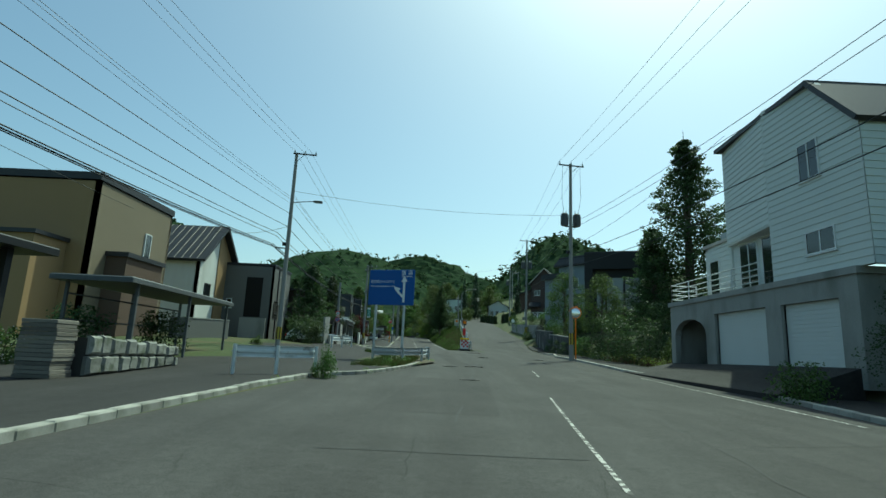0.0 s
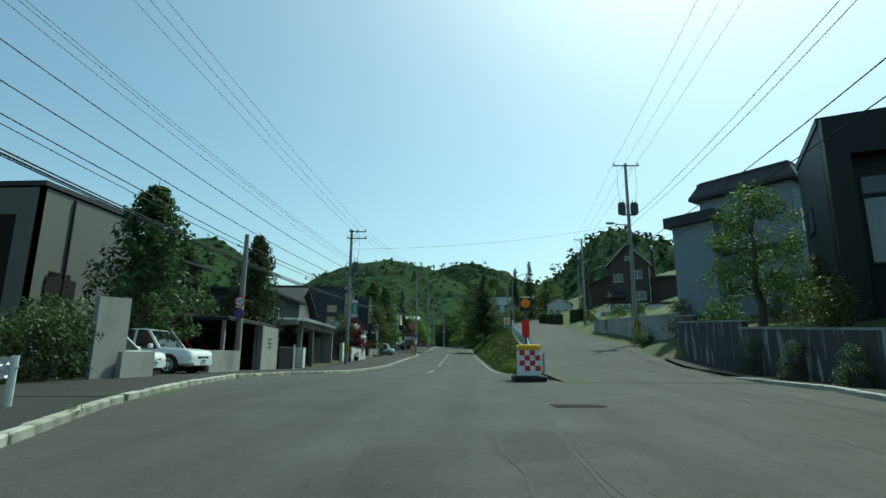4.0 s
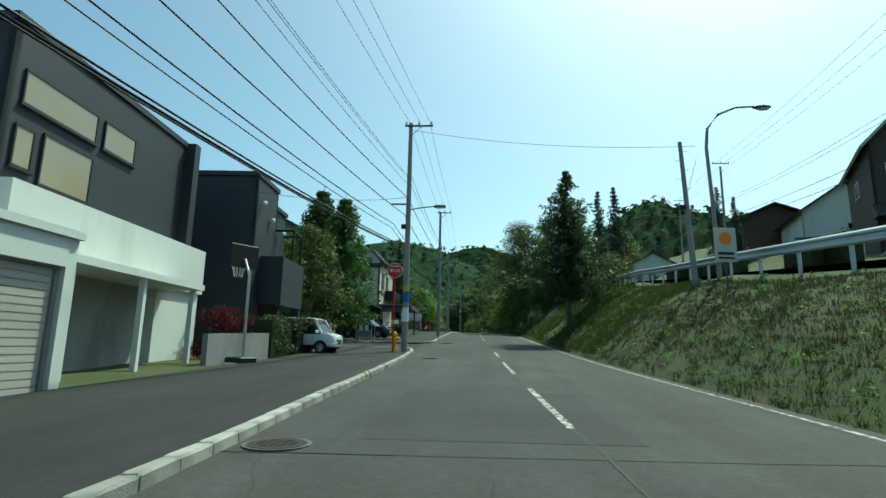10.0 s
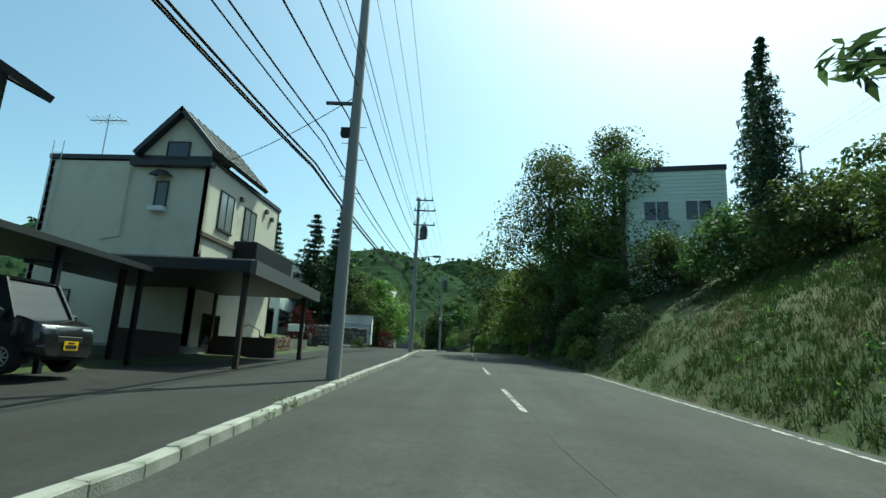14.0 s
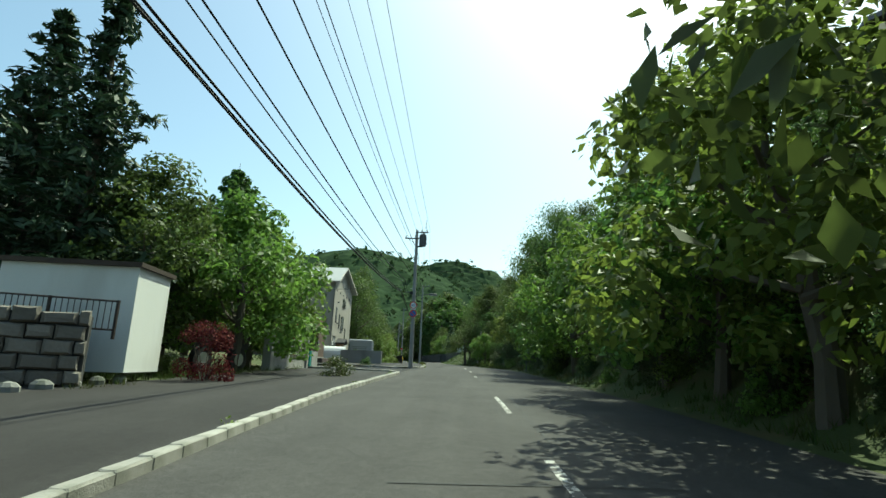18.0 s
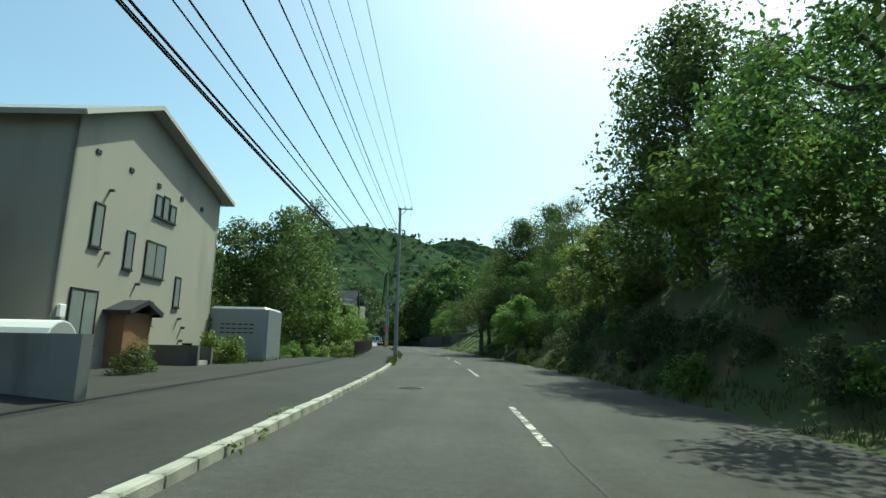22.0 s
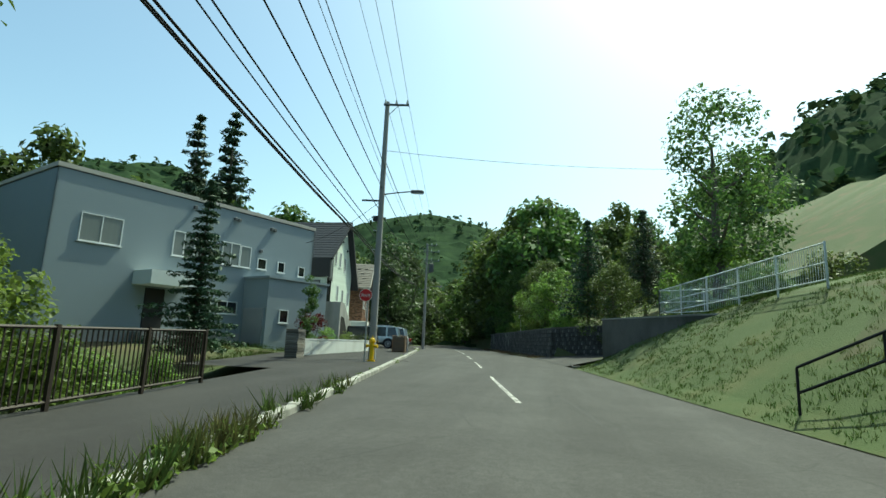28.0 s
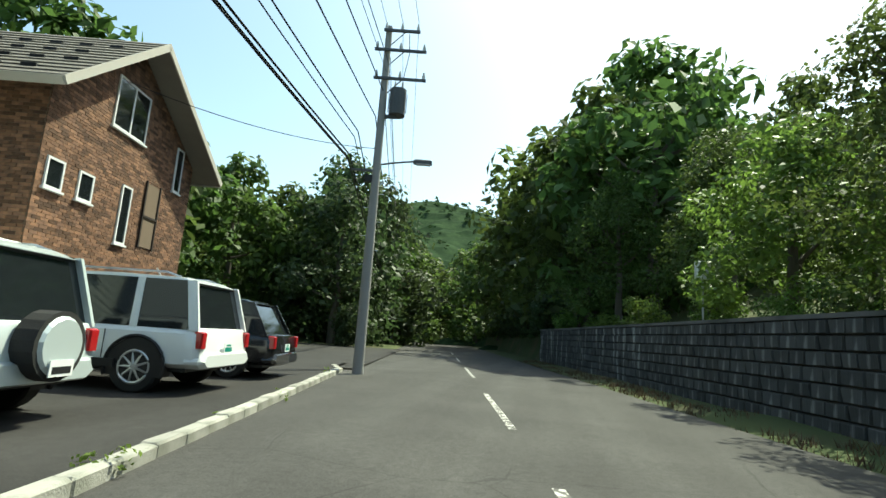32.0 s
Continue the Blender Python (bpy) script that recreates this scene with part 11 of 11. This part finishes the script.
# ---- wooded hills ----
def hill(label, cx, cy, sx, sy, h, base, cell, seed, turn=0.0):
    """A wooded hill: a rounded mass whose surface is broken up by tree crowns."""
    n = 46
    vs, fs = [], []
    c, s = math.cos(radians(turn)), math.sin(radians(turn))
    for j in range(n * 2 + 1):
        for i in range(n * 2 + 1):
            u, v = (i / n - 1) * 2.2, (j / n - 1) * 2.2
            x, y = cx + u * sx * c - v * sy * s, cy + u * sx * s + v * sy * c
            z = h * math.exp(-0.5 * (u * u + v * v) * 1.4) * (1 + 0.28 * noise.noise(Vector((x / (sx * 0.9), y / (sy * 0.9), seed))))
            z += 0.06 * h * noise.noise(Vector((x / 60, y / 60, seed))) + cell * 0.55 * noise.noise(Vector((x / cell, y / cell, seed))) + cell * 0.4 * noise.noise(Vector((x / cell * 2.3, y / cell * 2.3, seed)))
            vs.append((x, y, base + z - 6))
    m_ = 2 * n + 1
    for j in range(2 * n):
        fs += [(j * m_ + i, j * m_ + i + 1, (j + 1) * m_ + i + 1, (j + 1) * m_ + i) for i in range(2 * n)]
    ob = solo("wooded_hill", Geo().add(vs, fs), M["far_wood"], label, "hill", "structure", smooth=False)
    rng = np.random.default_rng(seed)
    cs = np.array(vs)[rng.permutation(len(vs))[:4200]] + rng.normal(size=(4200, 3)) * (cell * 0.8, cell * 0.8, 0.0) + (0, 0, cell * 0.1)
    cs = cs[cs[:, 2] > base + 22]
    part("tree_crowns", leaf_mesh("tree_crowns", cs, np.full(len(cs), cell * 0.42), 5, cell * 0.5, rng, 0.9, aspect=0.9), M["far_leaf"], ob, kind="stuff")
    return ob


hill("green wooded ridge ahead of the road", -200, 930, 260, 200, 160, 5, 9, 1)
hill("wooded mound to one side of the valley", 130, 480, 85, 110, 105, 8, 7, 2)
hill("long wooded ridge across the valley", -360, 640, 120, 190, 140, 5, 8, 3)
hill("wooded hill closing the valley", 20, 1500, 330, 180, 250, 5, 14, 4)
hill("wooded far ridge", -700, 1500, 420, 200, 210, 5, 15, 5)
hill("wooded far ridge", 640, 1400, 380, 220, 200, 5, 15, 6)
kw = []
for k in range(330):
    y = wr.uniform(222, 268)
    if noise.noise(Vector((y * 0.4, 1.7, 0))) > -0.1:
        kw.append(tuple(at(y, off(KL4, y) + wr.choice((0.03, 0.06, -0.2)), wr.uniform(0.0, 0.12))))
solo("grass", tuft_mesh("grass", kw, np.random.default_rng(70), 0.34, 12, 0.13, 0.016), M["grass"], "long tufts of grass hanging over the kerb", "grass", "stuff")
weeds("weeds", "leafy weeds along the kerb beside the fence", kw[::3], "leaf_bright", 0.1, 0.17, 26, 71)

# ---- kerb stones ----
kerb_meshes = []
for k in range(4):
    r = random.Random(90 + k)
    g = Geo().cbox(-0.09, 0.09, -0.2985, 0.2985, -0.22, 0.135, 0.018)
    g.v = [(x + r.uniform(-0.006, 0.006), y + r.uniform(-0.005, 0.005), z + (r.uniform(-0.008, 0.004) if z > 0 else 0)) for x, y, z in g.v]
    me = g.mesh("kerb_stone")
    me.materials.append(M["kerb"])
    kerb_meshes.append(me)
kr = random.Random(3)


def kerb(label, line, y0=-1e9, y1=1e9, inset=0.0):
    """Kerb stones laid end to end along a line of the plan."""
    t = thing("kerb", label, "kerb", kind="structure")
    pts = []
    for (ya, da), (yb, db) in zip(line, line[1:]):
        n = max(1, int(math.hypot(yb - ya, db - da) / 0.1))
        for k in range(n):
            y, d = ya + (yb - ya) * k / n, da + (db - da) * k / n
            if y0 <= y <= y1:
                pts.append(at(y, d + inset))
    s, nxt = 0.0, 0.3
    for a, b in zip(pts, pts[1:]):
        ln = (b - a).length
        while s + ln >= nxt:
            p = a.lerp(b, (nxt - s) / ln)
            w = (b - a).normalized()
            me = kr.choice(kerb_meshes)
            ob = new("kerb_stone", me)
            ob.parent = t
            ob.matrix_basis = pose(p.x, p.y, p.z + kr.uniform(-0.012, 0.006), math.degrees(math.asin(w.z)), kr.uniform(-1, 1), math.degrees(math.atan2(-w.x, w.y)) + kr.uniform(-0.6, 0.6))
            nxt += 0.6
        s += ln
    return t


kerb("pale worn concrete kerb round the street corner", KL, 0, 99, -0.07)
kerb("pale worn concrete kerb along the footway", KL2, inset=-0.09)
kerb("pale chipped concrete kerb along the footway", KL3, inset=-0.09)
kerb("pale chipped concrete kerb beside the footway and fence", KL4, inset=-0.09)
kerb("pale kerb rounding into the side street", [(112.2, -3.1), (113.2, -3.8), (113.6, -5), (114.2, -8.5)], inset=-0.09)
kerb("pale kerb rounding out of the side street", [(119.0, -9), (119.4, -6.5), (119.8, -4.4)], inset=-0.09)
kerb("pale kerb rounding into the second side street", [(184, -3.0), (185.2, -3.6), (186, -5), (187.4, -9)], inset=-0.09)
kerb("pale kerb rounding out of the second side street", [(198.2, -12.4), (195.4, -8.7), (194.0, -6), (194.0, -4.6), (194.4, -3.6)], inset=-0.09)
kerb("grey concrete kerb on the far side of the main road", KR, 0, 62, 0.08)

# ---- dark ashlar wall ----
def ashlar(label, a, b, h, seed, limit, near_last=False):
    """A wall of dressed stone blocks in courses; the nearest blocks are parts, the others one joined mesh."""
    r = random.Random(seed)
    a, b = Vector(a), Vector(b)
    ln = (b.xy - a.xy).length
    t = thing("stone_wall", label, "wall", a.x, a.y, a.z, math.degrees(math.atan2(b.y - a.y, b.x - a.x)), kind="structure")
    dz = b.z - a.z
    part("core", Geo().add([(0, 0.06, -0.4), (ln, 0.06, dz - 0.4), (ln, 0.55, dz - 0.4), (0, 0.55, -0.4), (0, 0.06, h - 0.02), (ln, 0.06, dz + h - 0.02), (ln, 0.55, dz + h - 0.02), (0, 0.55, h - 0.02)], [(3, 2, 1, 0), (4, 5, 6, 7), (0, 1, 5, 4), (1, 2, 6, 5), (2, 3, 7, 6), (3, 0, 4, 7)]), M["mortar"], t)
    shapes = []
    for k in range(5):
        g = Geo()
        hw, hh, e = 0.212, 0.138, 0.02
        rings = []
        for y, q in ((0.12, 0), (0.02, 0), (-0.025, e)):
            rings.append([Vector((sx * (hw - q) + (r.uniform(-0.012, 0.012) if q else 0), y + (r.uniform(-0.02, 0.012) if q else 0), sz * (hh - q) + (r.uniform(-0.008, 0.008) if q else 0))) for sx, sz in ((-1, -1), (1, -1), (1, 1), (-1, 1))])
        g.loft(rings)
        me = g.mesh("stone")
        me.materials.append(M["ashlar"])
        shapes.append((me, g))
    rest = Geo()
    cells = []
    for row in range(int(h / 0.3)):
        x = r.uniform(0.0, 0.3)
        while x < ln - 0.35:
            w = r.uniform(0.32, 0.66)
            cells.append((x + w / 2, 0.15 + row * 0.3 + dz * x / ln, w / 0.45))
            x += w
    cells.sort(reverse=near_last)
    for n, (x, z, sx) in enumerate(cells):
        me, g = r.choice(shapes)
        yo = r.uniform(-0.015, 0.015)
        if n < limit:
            ob = new("stone", me)
            ob.parent = t
            ob.matrix_basis = pose(x, yo, z) @ Matrix.Diagonal((sx, 1, 1, 1))
        else:
            rest.add([(p[0] * sx + x, p[1] + yo, p[2] + z) for p in g.v], g.f)
    if rest.v:
        part("stones", rest, M["ashlar_rest"], t, kind="stuff")
    part("coping", Geo().add([(-0.05, -0.05, h), (ln, -0.05, dz + h), (ln, 0.6, dz + h), (-0.05, 0.6, h), (-0.05, -0.05, h + 0.09), (ln, -0.05, dz + h + 0.09), (ln, 0.6, dz + h + 0.09), (-0.05, 0.6, h + 0.09)], [(3, 2, 1, 0), (4, 5, 6, 7), (0, 1, 5, 4), (1, 2, 6, 5), (2, 3, 7, 6), (3, 0, 4, 7)]), M["concrete_dark"], t)
    return t


a0, a1, a2 = at(293, 7.25, 0), at(331, 7.25, 0), at(290.6, 11.3, 0.3)
ashlar("dark stained wall of dressed stone blocks beside the road", a1, a0, 2.1, 71, 300, True)
ashlar("dark stone wall turning in along the drive", a0, a2, 2.1, 72, 150)
